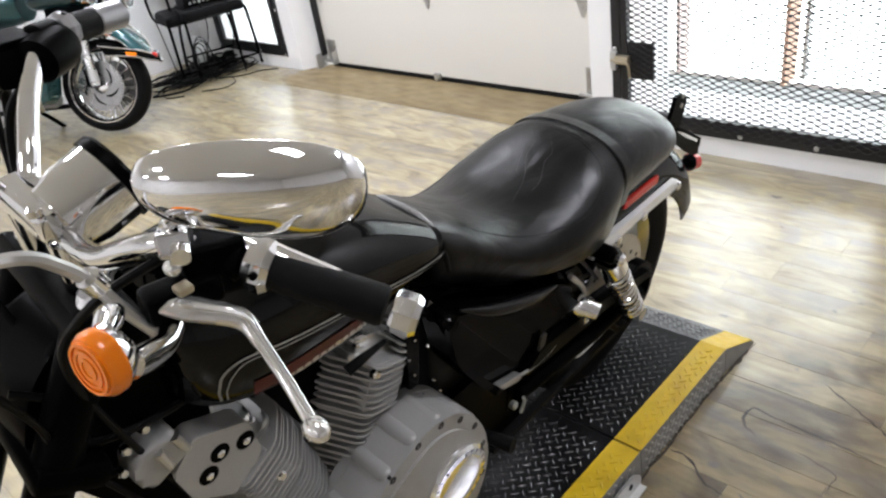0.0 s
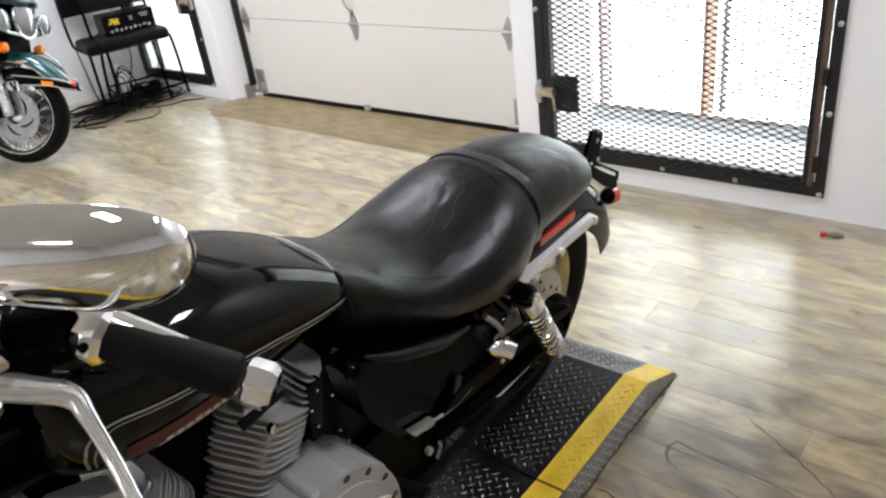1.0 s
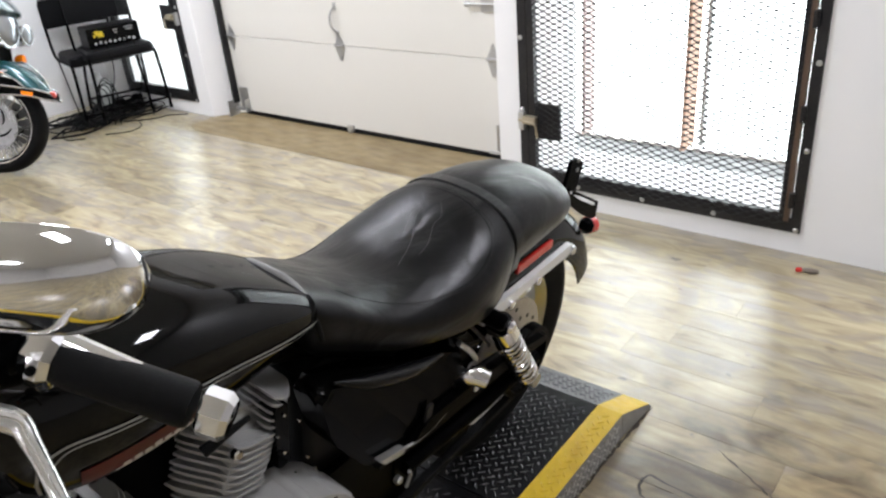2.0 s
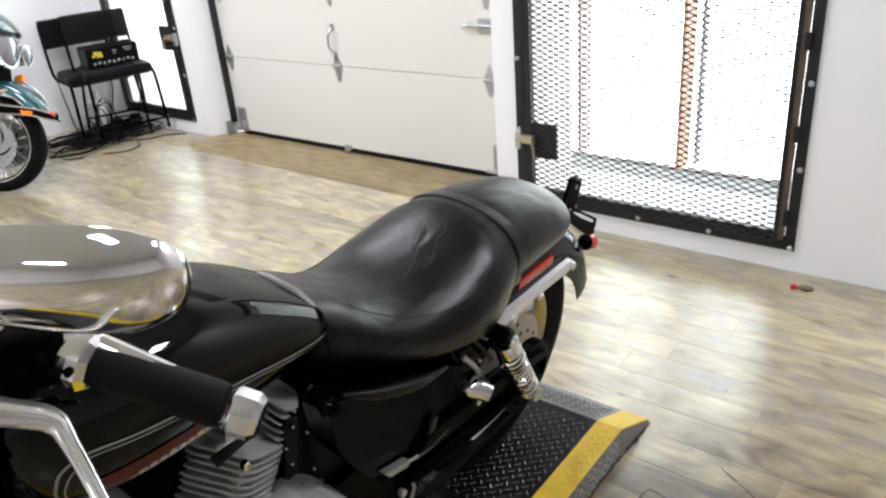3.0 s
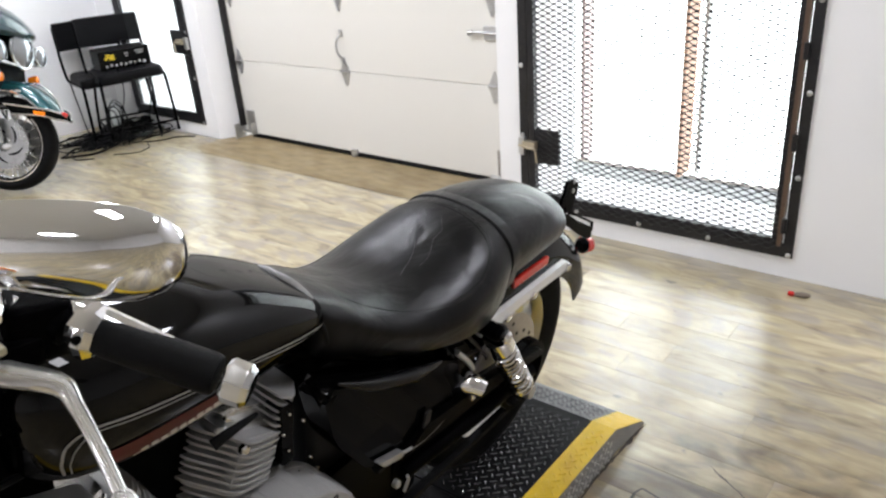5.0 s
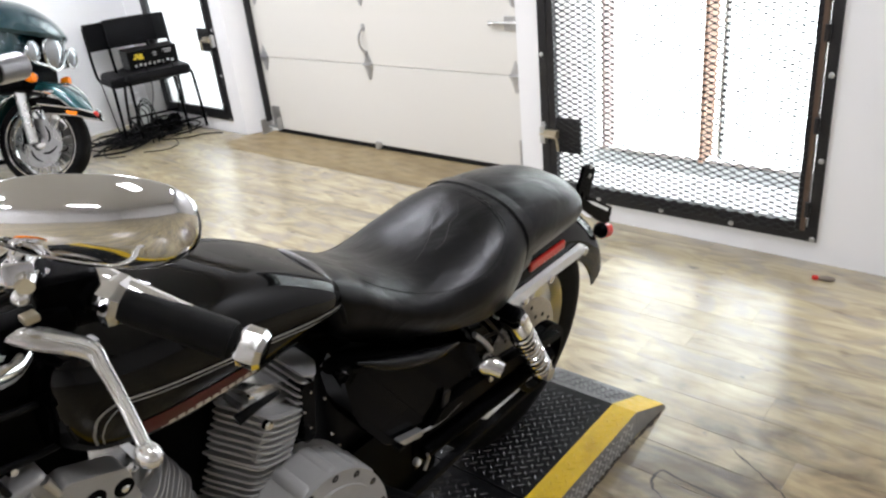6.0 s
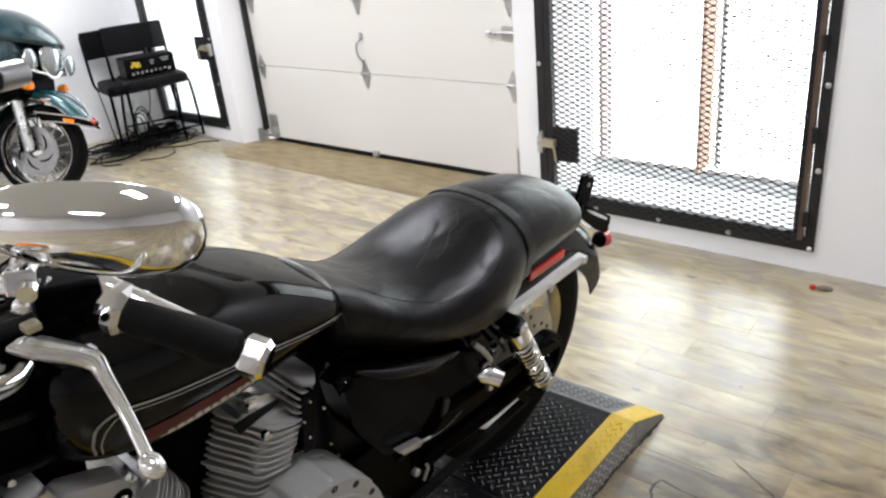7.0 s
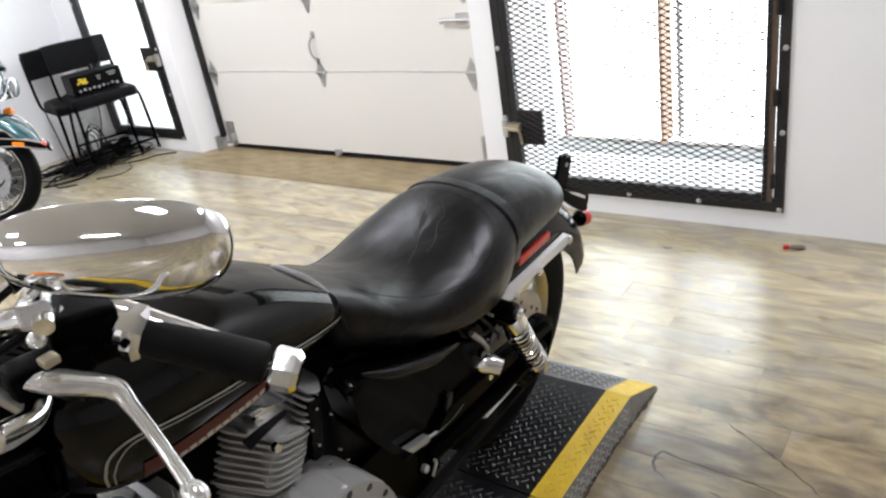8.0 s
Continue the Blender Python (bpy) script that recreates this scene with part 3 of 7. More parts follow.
def mesh_sheet(parent, x, y0, y1, z0, z1, lw=0.0545, sw=0.0258, t=0.0052):
    """Expanded steel mesh: rows of zigzag strands that meet at their bends."""
    verts, faces = [], []
    rows = int((z1 - z0) / sw)
    cols = int((y1 - y0) / (lw / 2))
    d = 0.0016 if t > 0.002 else 0.0008
    for r in range(rows + 1):
        for s in (1, -1):
            for c in range(cols):
                ya, yb = y0 + c * lw / 2, y0 + (c + 1) * lw / 2
                za = z0 + r * sw + (s * sw / 2 if c % 2 else 0)
                zb = z0 + r * sw + (0 if c % 2 else s * sw / 2)
                k = len(verts)
                dx = 0.002 * s
                verts += [(x - d + dx, ya, za - t / 2), (x - d + dx, yb, zb - t / 2), (x + d + dx, yb, zb - t / 2), (x + d + dx, ya, za - t / 2),
                          (x - d + dx, ya, za + t / 2), (x - d + dx, yb, zb + t / 2), (x + d + dx, yb, zb + t / 2), (x + d + dx, ya, za + t / 2)]
                faces += [(k, k + 1, k + 2, k + 3), (k + 7, k + 6, k + 5, k + 4), (k, k + 4, k + 5, k + 1), (k + 2, k + 6, k + 7, k + 3)]
    # broad bonds where the strands join
    hb, wb = t * 1.3, lw * 0.15
    for r in range(rows + 1 if t > 0.002 else 0):
        for c in range(cols + 1):
            y, z = y0 + c * lw / 2, z0 + r * sw + (sw / 2 if c % 2 else 0)
            k = len(verts)
            for xx in (x - d * 1.3, x + d * 1.3):
                verts += [(xx, y - wb, z), (xx, y, z - hb), (xx, y + wb, z), (xx, y, z + hb)]
            faces += [(k, k + 1, k + 2, k + 3), (k + 7, k + 6, k + 5, k + 4), (k, k + 4, k + 5, k + 1), (k + 1, k + 5, k + 6, k + 2), (k + 2, k + 6, k + 7, k + 3), (k + 3, k + 7, k + 4, k)]
    me = bpy.data.meshes.new("expanded_mesh")
    me.from_pydata(verts, [], faces)
    me.materials.append(MESHSTEEL)
    ob = new("expanded_mesh", me)
    ob.parent = parent
    return tagged(ob, "dark expanded steel mesh", kind="stuff")


def gate(name, x, y0, y1, z0, z1, lock_z, label, strand=0.0041, lock_at=1, stile=None):
    g = thing(name, pose(0, 0, 0), label, "security gate", kind="structure")

    def bar(lo, hi, material=DARKSTEEL, part_name="frame_bar"):
        bm = B()
        box(bm, lo, hi, 0.002)
        return part(part_name, bm, material, g)

    # fixed angle frame, bolted to the wall
    bar((x - 0.006, y0, z0), (x + 0.004, y1, z0 + 0.06))
    bar((x - 0.006, y0, z1 - 0.06), (x + 0.004, y1, z1))
    bar((x - 0.0065, y0, z0 + 0.06), (x + 0.004, y0 + 0.039, z1 - 0.06))
    bar((x - 0.0065, y1 - 0.045, z0 + 0.06), (x + 0.004, y1, z1 - 0.06))
    # moving leaf
    bar((x - 0.012, y0 + 0.047, z0 + 0.045), (x + 0.02, y0 + 0.066, z1 - 0.07), stile or RUSTY, "leaf_stile")
    bar((x - 0.010, y0 + 0.066, z0 + 0.045), (x + 0.02, y0 + 0.085, z1 - 0.07), DARKSTEEL, "leaf_stile")
    bar((x - 0.012, y1 - 0.085, z0 + 0.045), (x + 0.02, y1 - 0.052, z1 - 0.07), DARKSTEEL, "leaf_stile")
    bar((x - 0.0115, y0 + 0.085, z0 + 0.045), (x + 0.02, y1 - 0.085, z0 + 0.078), DARKSTEEL, "leaf_rail")
    bar((x - 0.0115, y0 + 0.085, z1 - 0.10), (x + 0.02, y1 - 0.085, z1 - 0.07), DARKSTEEL, "leaf_rail")
    mesh_sheet(g, x - 0.019, y0 + 0.070, y1 - 0.07, z0 + 0.045, z1 - 0.08, t=strand)
    # bolts
    spots = [(y0 + 0.016, z0 + 0.012 + i * 0.328) for i in range(7)] + [(y1 - 0.016, z0 + 0.03 + i * 0.328) for i in range(7)]
    spots += [(y0 + 0.34 + i * 0.314, z0 + 0.02) for i in range(int((y1 - y0 - 0.3) / 0.314))]
    for y, z in spots:
        bm = B()
        revolve(bm, [(0, 0.011), (0.004, 0.011), (0.008, 0.006)], (x - 0.006, y, z), (-1, 0, 0), 10)
        part("bolt", bm, STEEL, g)
    # hinge knuckles down the stile at y0
    for i in range(6):
        bm = B()
        z = z0 + 0.14 + i * 0.34
        tube(bm, [(x - 0.016, y0 + 0.043, z - 0.03), (x - 0.016, y0 + 0.043, z + 0.03)], 0.011, 10)
        part("hinge_knuckle", bm, DARKSTEEL, g)
    # lock plate with latch, on the stile away from the hinges
    ym, sg = (y1, -1) if lock_at > 0 else (y0, 1)

    def across(a, b):
        return min(ym + sg * a, ym + sg * b), max(ym + sg * a, ym + sg * b)

    bm = B()
    ya, yb = across(0.086, 0.212)
    box(bm, (x - 0.006, ya, lock_z - 0.083), (x + 0.010, yb, lock_z + 0.083), 0.002)
    lock = part("lock_plate", bm, DARKSTEEL, g, "dark steel lock plate")
    bm = B()
    ya, yb = across(0.035, 0.105)
    box(bm, (x - 0.045, ya, lock_z - 0.01), (x - 0.012, yb, lock_z + 0.028), 0.004)
    tube(bm, [(x - 0.05, ym + sg * 0.02, lock_z + 0.01), (x - 0.055, ym + sg * 0.07, lock_z + 0.008), (x - 0.055, ym + sg * 0.11, lock_z), (x - 0.05, ym + sg * 0.118, lock_z - 0.065)], 0.006, 8, smooth=4)
    part("latch", bm, BRASSY, lock, "worn galvanised latch with lever")
    bm = B()
    ya, yb = across(0.004, 0.035)
    box(bm, (x - 0.03, ya, lock_z - 0.045), (x - 0.005, yb, lock_z + 0.04), 0.004)
    part("keeper", bm, STEEL, lock, "worn steel keeper")
    return g


gate("gate_1", WX - 0.004, 0.0, 1.275, 0.09, 2.2, 0.40, "dark steel gate of expanded mesh bolted over a bright window")
gate("gate_2", PX - 0.004, 4.19, 5.10, 0.095, 2.2, 0.69, "dark steel mesh gate bolted over a bright window behind the chairs", 0.0011, -1, DARKSTEEL)


def window_behind(name, x, y0, y1, z0, z1, posts, label):
    w = thing(name, pose(0, 0, 0), label, "window", kind="structure")
    bm = B()
    box(bm, (x + 0.03, y0 - 0.25, z0 - 0.06), (x + 0.445, y1 + 0.25, z0 - 0.004), 0.004)
    part("outer_ledge", bm, LEDGE, w, "pale dirty ledge outside the glass")
    bm = B()
    box(bm, (x + 0.415, y0 - 0.25, z0 - 0.004), (x + 0.445, y1 + 0.25, z0 + 0.010), 0.004)
    part("ledge_lip", bm, GREYSILL, w, "dirty grey lip of the ledge")
    for y, wd, back, deep, material in posts:
        bm = B()
        box(bm, (x + back, y - wd / 2, z0 + 0.150), (x + back + deep, y + wd / 2, z1), 0.004)
        part("mullion", bm, material, w)
    bm = B()
    box(bm, (x + 0.135, y0, z0), (x + 0.138, y1, z1))
    p = part("pane", bm, PANE, w, "clear glass pane")
    p.visible_shadow = False
    return w


def pane_material():
    m = bpy.data.materials.new("window_glass")
    m.use_nodes = True
    p = m.node_tree.nodes["Principled BSDF"]
    p.inputs["Base Color"].default_value = (0.95, 0.97, 0.96, 1)
    p.inputs["Roughness"].default_value, p.inputs["Transmission Weight"].default_value, p.inputs["IOR"].default_value = 0.02, 1.0, 1.05
    return m


PANE = pane_material()
window_behind("window_1", 3.19, 0.043, 1.215, 0.13, 2.16, [(0.568, 0.018, 0.0, 0.125, WOODPOST), (1.062, 0.018, 0.02, 0.100, POSTPALE), (0.520, 0.018, 0.092, 0.040, WHITEPLASTIC)], "window with a brown wooden mullion behind the gate")
window_behind("window_2", 3.50, 4.22, 5.05, 0.11, 2.16, [(4.62, 0.03, 0.001, 0.054, WHITEPLASTIC)], "white framed window behind the far gate")
bm = B()
box(bm, (4.6, -1.5, -0.5), (4.62, 6.8, 3.2))
solid("backdrop", bm, OUTSIDE, "bright overcast daylight outside the windows", "backdrop", "structure")


# ceiling lamps
def ceiling_lamp(x, y, watts):
    c = thing("ceiling_light", pose(x, y, TOP), "white ceiling panel light with a bright diffuser", "ceiling light", "ceiling lights")
    bm = B()
    box(bm, (-0.16, -0.31, -0.05), (0.16, 0.31, 0), 0.006)
    part("housing", bm, WHITEPLASTIC, c)
    bm = B()
    box(bm, (-0.14, -0.29, -0.062), (0.14, 0.29, -0.052), 0.004)
    part("diffuser", bm, DIFFUSER, c, "glowing diffuser")
    area_lamp("panel_lamp", pose(x, y, TOP - 0.07), 0.28, 0.58, watts, (0.880, 0.895, 1.0))


for lx, ly, lw in ((1.9, 3.9, 63.0), (1.9, 1.9, 46.0), (0.2, 3.0, 54.0), (-1.8, 1.4, 30.0), (0.2, -0.6, 7.0), (2.30, -1.2, 44.0), (-2.6, -1.4, 20.0), (-3.8, 1.2, 40.0), (-3.8, 3.6, 35.0)):
    ceiling_lamp(lx, ly, lw)

# ---------------------------------------------------------------- the stand under the motorcycle
def stand():
    s = thing("display_stand", pose(0, 0, 0), "low steel display stand of black tread plate with yellow painted edges", "display stand")
    y0, y1 = 0.107, 0.695           # top plate
    zt = 0.08
    xs = [-0.55, 0.32, 1.19, 1.66]  # joints between the plates
    yb = 0.077                      # yellow band

    def lozenges(bm, origin, ux, uy, nx, ny, step=0.0215, ln=0.0125, wd=0.0036, h=0.0024):
        o, ux, uy = V3(origin), V3(ux), V3(uy)
        up = ux.cross(uy).normalized()
        if up.z < 0:
            up = -up
        lx, ly = nx * step, ny * step
        e1, e2 = (ux + uy).normalized(), (ux - uy).normalized()
        k = int((lx + ly) / step) + 2
        for i in range(-k, k):
            for j in range(-k, k):
                q = e1 * (step * i) + e2 * (step * j)
                a, b = q.dot(ux), q.dot(uy)
                if not (0.008 < a < lx - 0.004 and 0.008 < b < ly - 0.004):
                    continue
                c = o + q
                d = e1 if (i + j) % 2 else e2
                n = up.cross(d)
                v = [bm.verts.new(q) for q in (c + d * ln, c + n * wd, c - d * ln, c - n * wd, c + d * ln * 0.55 + up * h, c - d * ln * 0.55 + up * h)]
                for f in ((0, 1, 4), (1, 5, 4), (1, 2, 5), (2, 3, 5), (3, 4, 5), (3, 0, 4)):
                    bm.faces.new([v[k] for k in f])

    for i, (a, b) in enumerate(zip(xs, xs[1:])):
        bm = B()
        box(bm, (a + 0.003, y0 + yb, zt - 0.006), (b - (0.003 if i < 2 else 0), y1 - yb, zt), 0.0015)
        p = part("top_plate", bm, PLATEBLACK, s, "black tread plate")
        bm = B()
        lozenges(bm, (a + 0.01, y0 + yb + 0.004, zt), (1, 0, 0), (0, 1, 0), int((b - a - 0.02) / 0.0215), int((y1 - y0 - 2 * yb) / 0.0215))
        tagged(part("tread", bm, LOZENGE, p, "raised tread lozenges", sharp=12), kind="stuff")
        for ya, yb2 in ((y0, y0 + yb), (y1 - yb, y1)):
            bm = B()
            box(bm, (a + 0.003, ya, zt - 0.006), (b - (0.003 if i < 2 else 0), yb2 - 0.0005, zt + 0.0005), 0.0015)
            p = part("edge_band", bm, YELLOWPAINT, s, "worn yellow edge band")
            bm = B()
            lozenges(bm, (a + 0.01, ya + 0.004, zt + 0.0005), (1, 0, 0), (0, 1, 0), int((b - a - 0.02) / 0.0215), 3)
            tagged(part("tread", bm, YELLOWPAINT, p, sharp=12), kind="stuff")
        # sloping skirt on the near side, upright on the far side
        for yt, yo in ((y0, y0 - 0.003), (y1, y1 + 0.003)):
            bm = B()
            th = 0.004 if yt < 0.4 else -0.004
            loft(bm, [[(x, yt, zt - 0.001), (x, yo, 0.002), (x, yo + th * 1.5, 0.002), (x, yt + th * 1.5, zt - 0.007)] for x in (a + 0.002, b - 0.002)])
            p = part("skirt", bm, PLATEWORN, s, "bare tread plate skirt")
            bm = B()
            d = (V3((0, yo, 0.002)) - V3((0, yt, zt))).normalized()
            lozenges(bm, (a + 0.01, yt, zt - 0.001), (1, 0, 0), d, int((b - a - 0.02) / 0.0215), 4)
            tagged(part("tread", bm, ALLOY, p, "bright raised lozenges", sharp=12), kind="stuff")
    # ramp at the rear
    xr0, xr1, zr = 1.66, 1.828, 0.006
    d = (V3((xr1, 0, zr)) - V3((xr0, 0, zt))).normalized()
    for ya, ye, material, label in ((y0 + yb, y1 - yb, PLATEWORN2, "scuffed tread plate ramp"), (y0, y0 + yb, YELLOWPAINT, "worn yellow ramp edge"), (y1 - yb, y1, YELLOWPAINT, "worn yellow ramp edge")):
        o = 0.006 if material is YELLOWPAINT else 0.0
        near, far = (o, 0.0) if ya < 0.3 else (0.0, o)
        bm = B()
        loft(bm, [[(xr0, ya, z0), (xr0, ye, z0), (xr1, ye + far, z1), (xr1, ya - near, z1)] for z0, z1 in ((zt - 0.006, 0.001), (zt, zr))])
        p = part("ramp_plate", bm, material, s, label)
        if material is YELLOWPAINT:
            continue
        bm = B()
        lozenges(bm, (xr0 + 0.004, ya + 0.003, zt - 0.0005), d, (0, 1, 0), 7, max(2, int((ye - ya) / 0.0215)))
        tagged(part("tread", bm, material, p, sharp=12), kind="stuff")
    for yt, yo in ((y0, y0 - 0.003), (y1, y1 + 0.003)):
        bm = B()
        loft(bm, [[(xr0, yt, zt - 0.002), (xr0, yo, 0.002), (xr0, yt, 0.002)], [(xr1 - 0.004, yt - 0.006 if yt < 0.4 else yt + 0.006, zr - 0.001), (xr1 - 0.004, yo - (0.012 if yt < .4 else -0.012), 0.001), (xr1 - 0.004, yt, 0.001)]])
        part("skirt", bm, PLATEWORN, s, "bare tread plate skirt")
    # joint latch at the seam
    bm = B()
    slab(bm, rounded([(1.02, 0.0), (1.16, 0.0), (1.165, 0.028), (1.13, 0.055), (1.05, 0.055)], 0.008), y0 - 0.016, y0 - 0.010, bev=0.001)
    box(bm, (1.02, y0 - 0.034, 0.0), (1.16, y0 - 0.012, 0.005), 0.001)
    clip = part("joint_clip", bm, STEEL, s, "bent steel joint plate with a bolt hole")
    bm = B()
    revolve(bm, [(0, 0.009), (0.0012, 0.009)], (1.115, y0 - 0.0155, 0.032), (0, -1, 0), 14)
    part("bolt_hole", bm, BLACKSATIN, clip)
    bm = B()
    revolve(bm, [(0, 0.008), (0.005, 0.008), (0.007, 0.005)], (1.065, y0 - 0.016, 0.03), (0, -1, 0), 6)
    part("clip_bolt", bm, STEEL, clip)
    # frame below
    for x in (-0.5, 0.32, 1.19, 1.63):
        bm = B()
        box(bm, (x - 0.015, y0 + 0.01, 0.0), (x + 0.015, y1 - 0.01, zt - 0.007))
        part("cross_member", bm, DARKSTEEL, s)
    return s


PLATEWORN2 = mat("scuffed_tread_plate", (0.10, 0.10, 0.105), 0.36, 0.6, stain=0.6, stain_scale=9, tint=(2.4, 2.4, 2.4), bump=0.2, bump_scale=250, rough_var=0.1)
stand()


# ---------------------------------------------------------------- the black motorcycle
# Its own axes: x forward from the rear axle, y to its left, z up from the tyres' contact. It leans on its side stand.
LEAN_DEG = 10.0
_s, _c = math.sin(radians(LEAN_DEG)), math.cos(radians(LEAN_DEG))
BIKE = Matrix(((-1, 0, 0, 1.39), (0, -_c, -_s, 0.42), (0, -_s, _c, 0.082), (0, 0, 0, 1)))
bike = thing("motorcycle", BIKE, "black cruiser motorcycle with chrome mirrors and bars, leaning on its stand", "motorcycle", kind="")


def bp(name, bm, material, label="", parent=None, sharp=38):
    return part(name, bm, material, parent or bike, label, sharp)


def section(w, zt, zm, zb, flat=2.4, low=0.92, n=28, lowpow=2.2):
    """A body cross section in y z: a rounded top over half-width w, drawn in to the bottom edge."""
    pts = []
    for i in range(n + 1):
        a = math.pi * i / n
        cx, sx = math.cos(a), math.sin(a)
        y = w * math.copysign(abs(cx) ** (2 / flat), cx)
        z = zm + (zt - zm) * abs(sx) ** (2 / flat)
        pts.append((y, z))
    k = max(4, n // 3)
    for i in range(1, k):
        a = math.pi * i / k
        y = -w * math.copysign(abs(math.cos(a)) ** (2 / lowpow), math.cos(a)) * low
        z = zm - (zm - zb) * abs(math.sin(a)) ** (2 / lowpow)
        pts.append((y, z))
    return pts


def body_loft(bm, stations, steps=4, **kw):
    """stations: rows of x, half-width, top, middle, bottom; interpolated smoothly."""
    arr = np.array(stations, dtype=float)
    k = len(arr)
    rows = []
    for i in range(k - 1):
        p0, p1, p2, p3 = arr[max(i - 1, 0)], arr[i], arr[i + 1], arr[min(i + 2, k - 1)]
        for j in range(steps):
            t = j / steps
            rows.append(0.5 * (2 * p1 + (p2 - p0) * t + (2 * p0 - 5 * p1 + 4 * p2 - p3) * t * t + (3 * p1 - p0 - 3 * p2 + p3) * t ** 3))
    rows.append(arr[-1])
    rings = []
    for x, w, zt, zm, zb in rows:
        rings.append([(x, y, z) for y, z in section(max(w, 0.004), zt, zm, zb, **kw)])
    return loft(bm, rings)


# --- wheels
def wheel(name, x, rad, wd, rim_r, spokes, disc_side, label, steer=None):
    w = new(name)
    w.parent = bike
    tagged(w, label)
    base = Matrix.Translation((x, 0, rad)) if steer is None else steer @ Matrix.Translation((x, 0, rad))
    prof = []
    for i in range(13):
        a = math.pi * (i / 12) - math.pi / 2
        prof.append((wd / 2 * math.sin(a), rad - 0.055 + 0.055 * math.cos(a) ** 0.7 if i not in (0, 12) else rad - 0.06))
    prof = [(-wd / 2 * 0.8, rim_r)] + prof + [(wd / 2 * 0.8, rim_r)]
    bm = B()
    ring_solid(bm, prof, (0, 0, 0), (0, 1, 0), 72)
    bm.transform(base)
    part("tyre", bm, TYRE, w, "black rubber tyre")
    bm = B()
    ring_solid(bm, [(-wd * 0.42, rim_r + 0.012), (-wd * 0.36, rim_r - 0.004), (-wd * 0.2, rim_r - 0.022), (wd * 0.2, rim_r - 0.022), (wd * 0.36, rim_r - 0.004), (wd * 0.42, rim_r + 0.012)], (0, 0, 0), (0, 1, 0), 72)
    bm.transform(base)
    part("rim", bm, ALLOY, w, "polished alloy rim")
    for i in range(spokes):
        a = 2 * math.pi * i / spokes
        bm = B()
        tube(bm, [(0.04 * math.cos(a), 0.0, 0.04 * math.sin(a)), ((rim_r - 0.02) * math.cos(a + 0.12), 0, (rim_r - 0.02) * math.sin(a + 0.12))], [0.016, 0.009], 8)
        bm.transform(base)
        part("spoke", bm, ALLOY, w)
    bm = B()
    revolve(bm, [(-0.075, 0.02), (-0.07, 0.032), (-0.03, 0.045), (0.03, 0.045), (0.07, 0.032), (0.075, 0.02)], (0, 0, 0), (0, 1, 0), 24)
    bm.transform(base)
    part("hub", bm, ALLOY, w)
    bm = B()
    y = 0.062 * disc_side
    ring_solid(bm, [(y - 0.003, 0.145), (y + 0.003, 0.145), (y + 0.003, 0.085), (y - 0.003, 0.085)], (0, 0, 0), (0, 1, 0), 48)
    revolve(bm, [(y - 0.002, 0.09), (y + 0.002, 0.09)], (0, 0, 0), (0, 1, 0), 32)
    bm.transform(base)
    d = part("brake_disc", bm, DISC, w, "pale worn brake disc")
    for i in range(18):
        a = 2 * math.pi * i / 18
        bm = B()
        r = 0.105 + 0.022 * (i % 3 - 1) * 0.7
        revolve(bm, [(0, 0.006), (0.0008, 0.006)], (r * math.cos(a), y + 0.0032 * disc_side, r * math.sin(a)), (0, disc_side, 0), 8)
        bm.transform(base)
        part("drill_hole", bm, BLACKSATIN, d)
    return w


DISC = mat("brake_disc_steel", (0.50, 0.47, 0.42), 0.4, 0.7, grain=0.4, grain_scale=70, tint=(0.7, 0.65, 0.6))
wheel("rear_wheel", 0.0, 0.318, 0.13, 0.215, 13, 1, "rear wheel with alloy rim and disc")

STRUTSILVER = mat("silver_strut", (0.82, 0.82, 0.80), 0.40, 0.25, grain=0.2, grain_scale=90, tint=(0.7, 0.7, 0.7), rough_var=0.08)
# --- rear fender: an arch over the tyre
def fender(name, cx, cz, a0, a1, r_top, r_edge, w, n=36):
    bm = B()
    rows_out, rows_in = [], []
    for i in range(n + 1):
        a = radians(a0 + (a1 - a0) * i / n)
        prof = []
        for j in range(15):
            q = -1 + 2 * j / 14
            y = w * math.sin(q * math.pi / 2)
            r = r_edge + (r_top - r_edge) * max(0.0, 1 - abs(q) ** 2.6)
            prof.append((y, r))
        rows_out.append([(cx + r * math.sin(a), y, cz + r * math.cos(a)) for y, r in prof])
        rows_in.append([(cx + (r - 0.004) * math.sin(a), y * 0.97, cz + (r - 0.004) * math.cos(a)) for y, r in prof])
    rings = [o + i[::-1] for o, i in zip(rows_out, rows_in)]
    return loft(bm, rings)


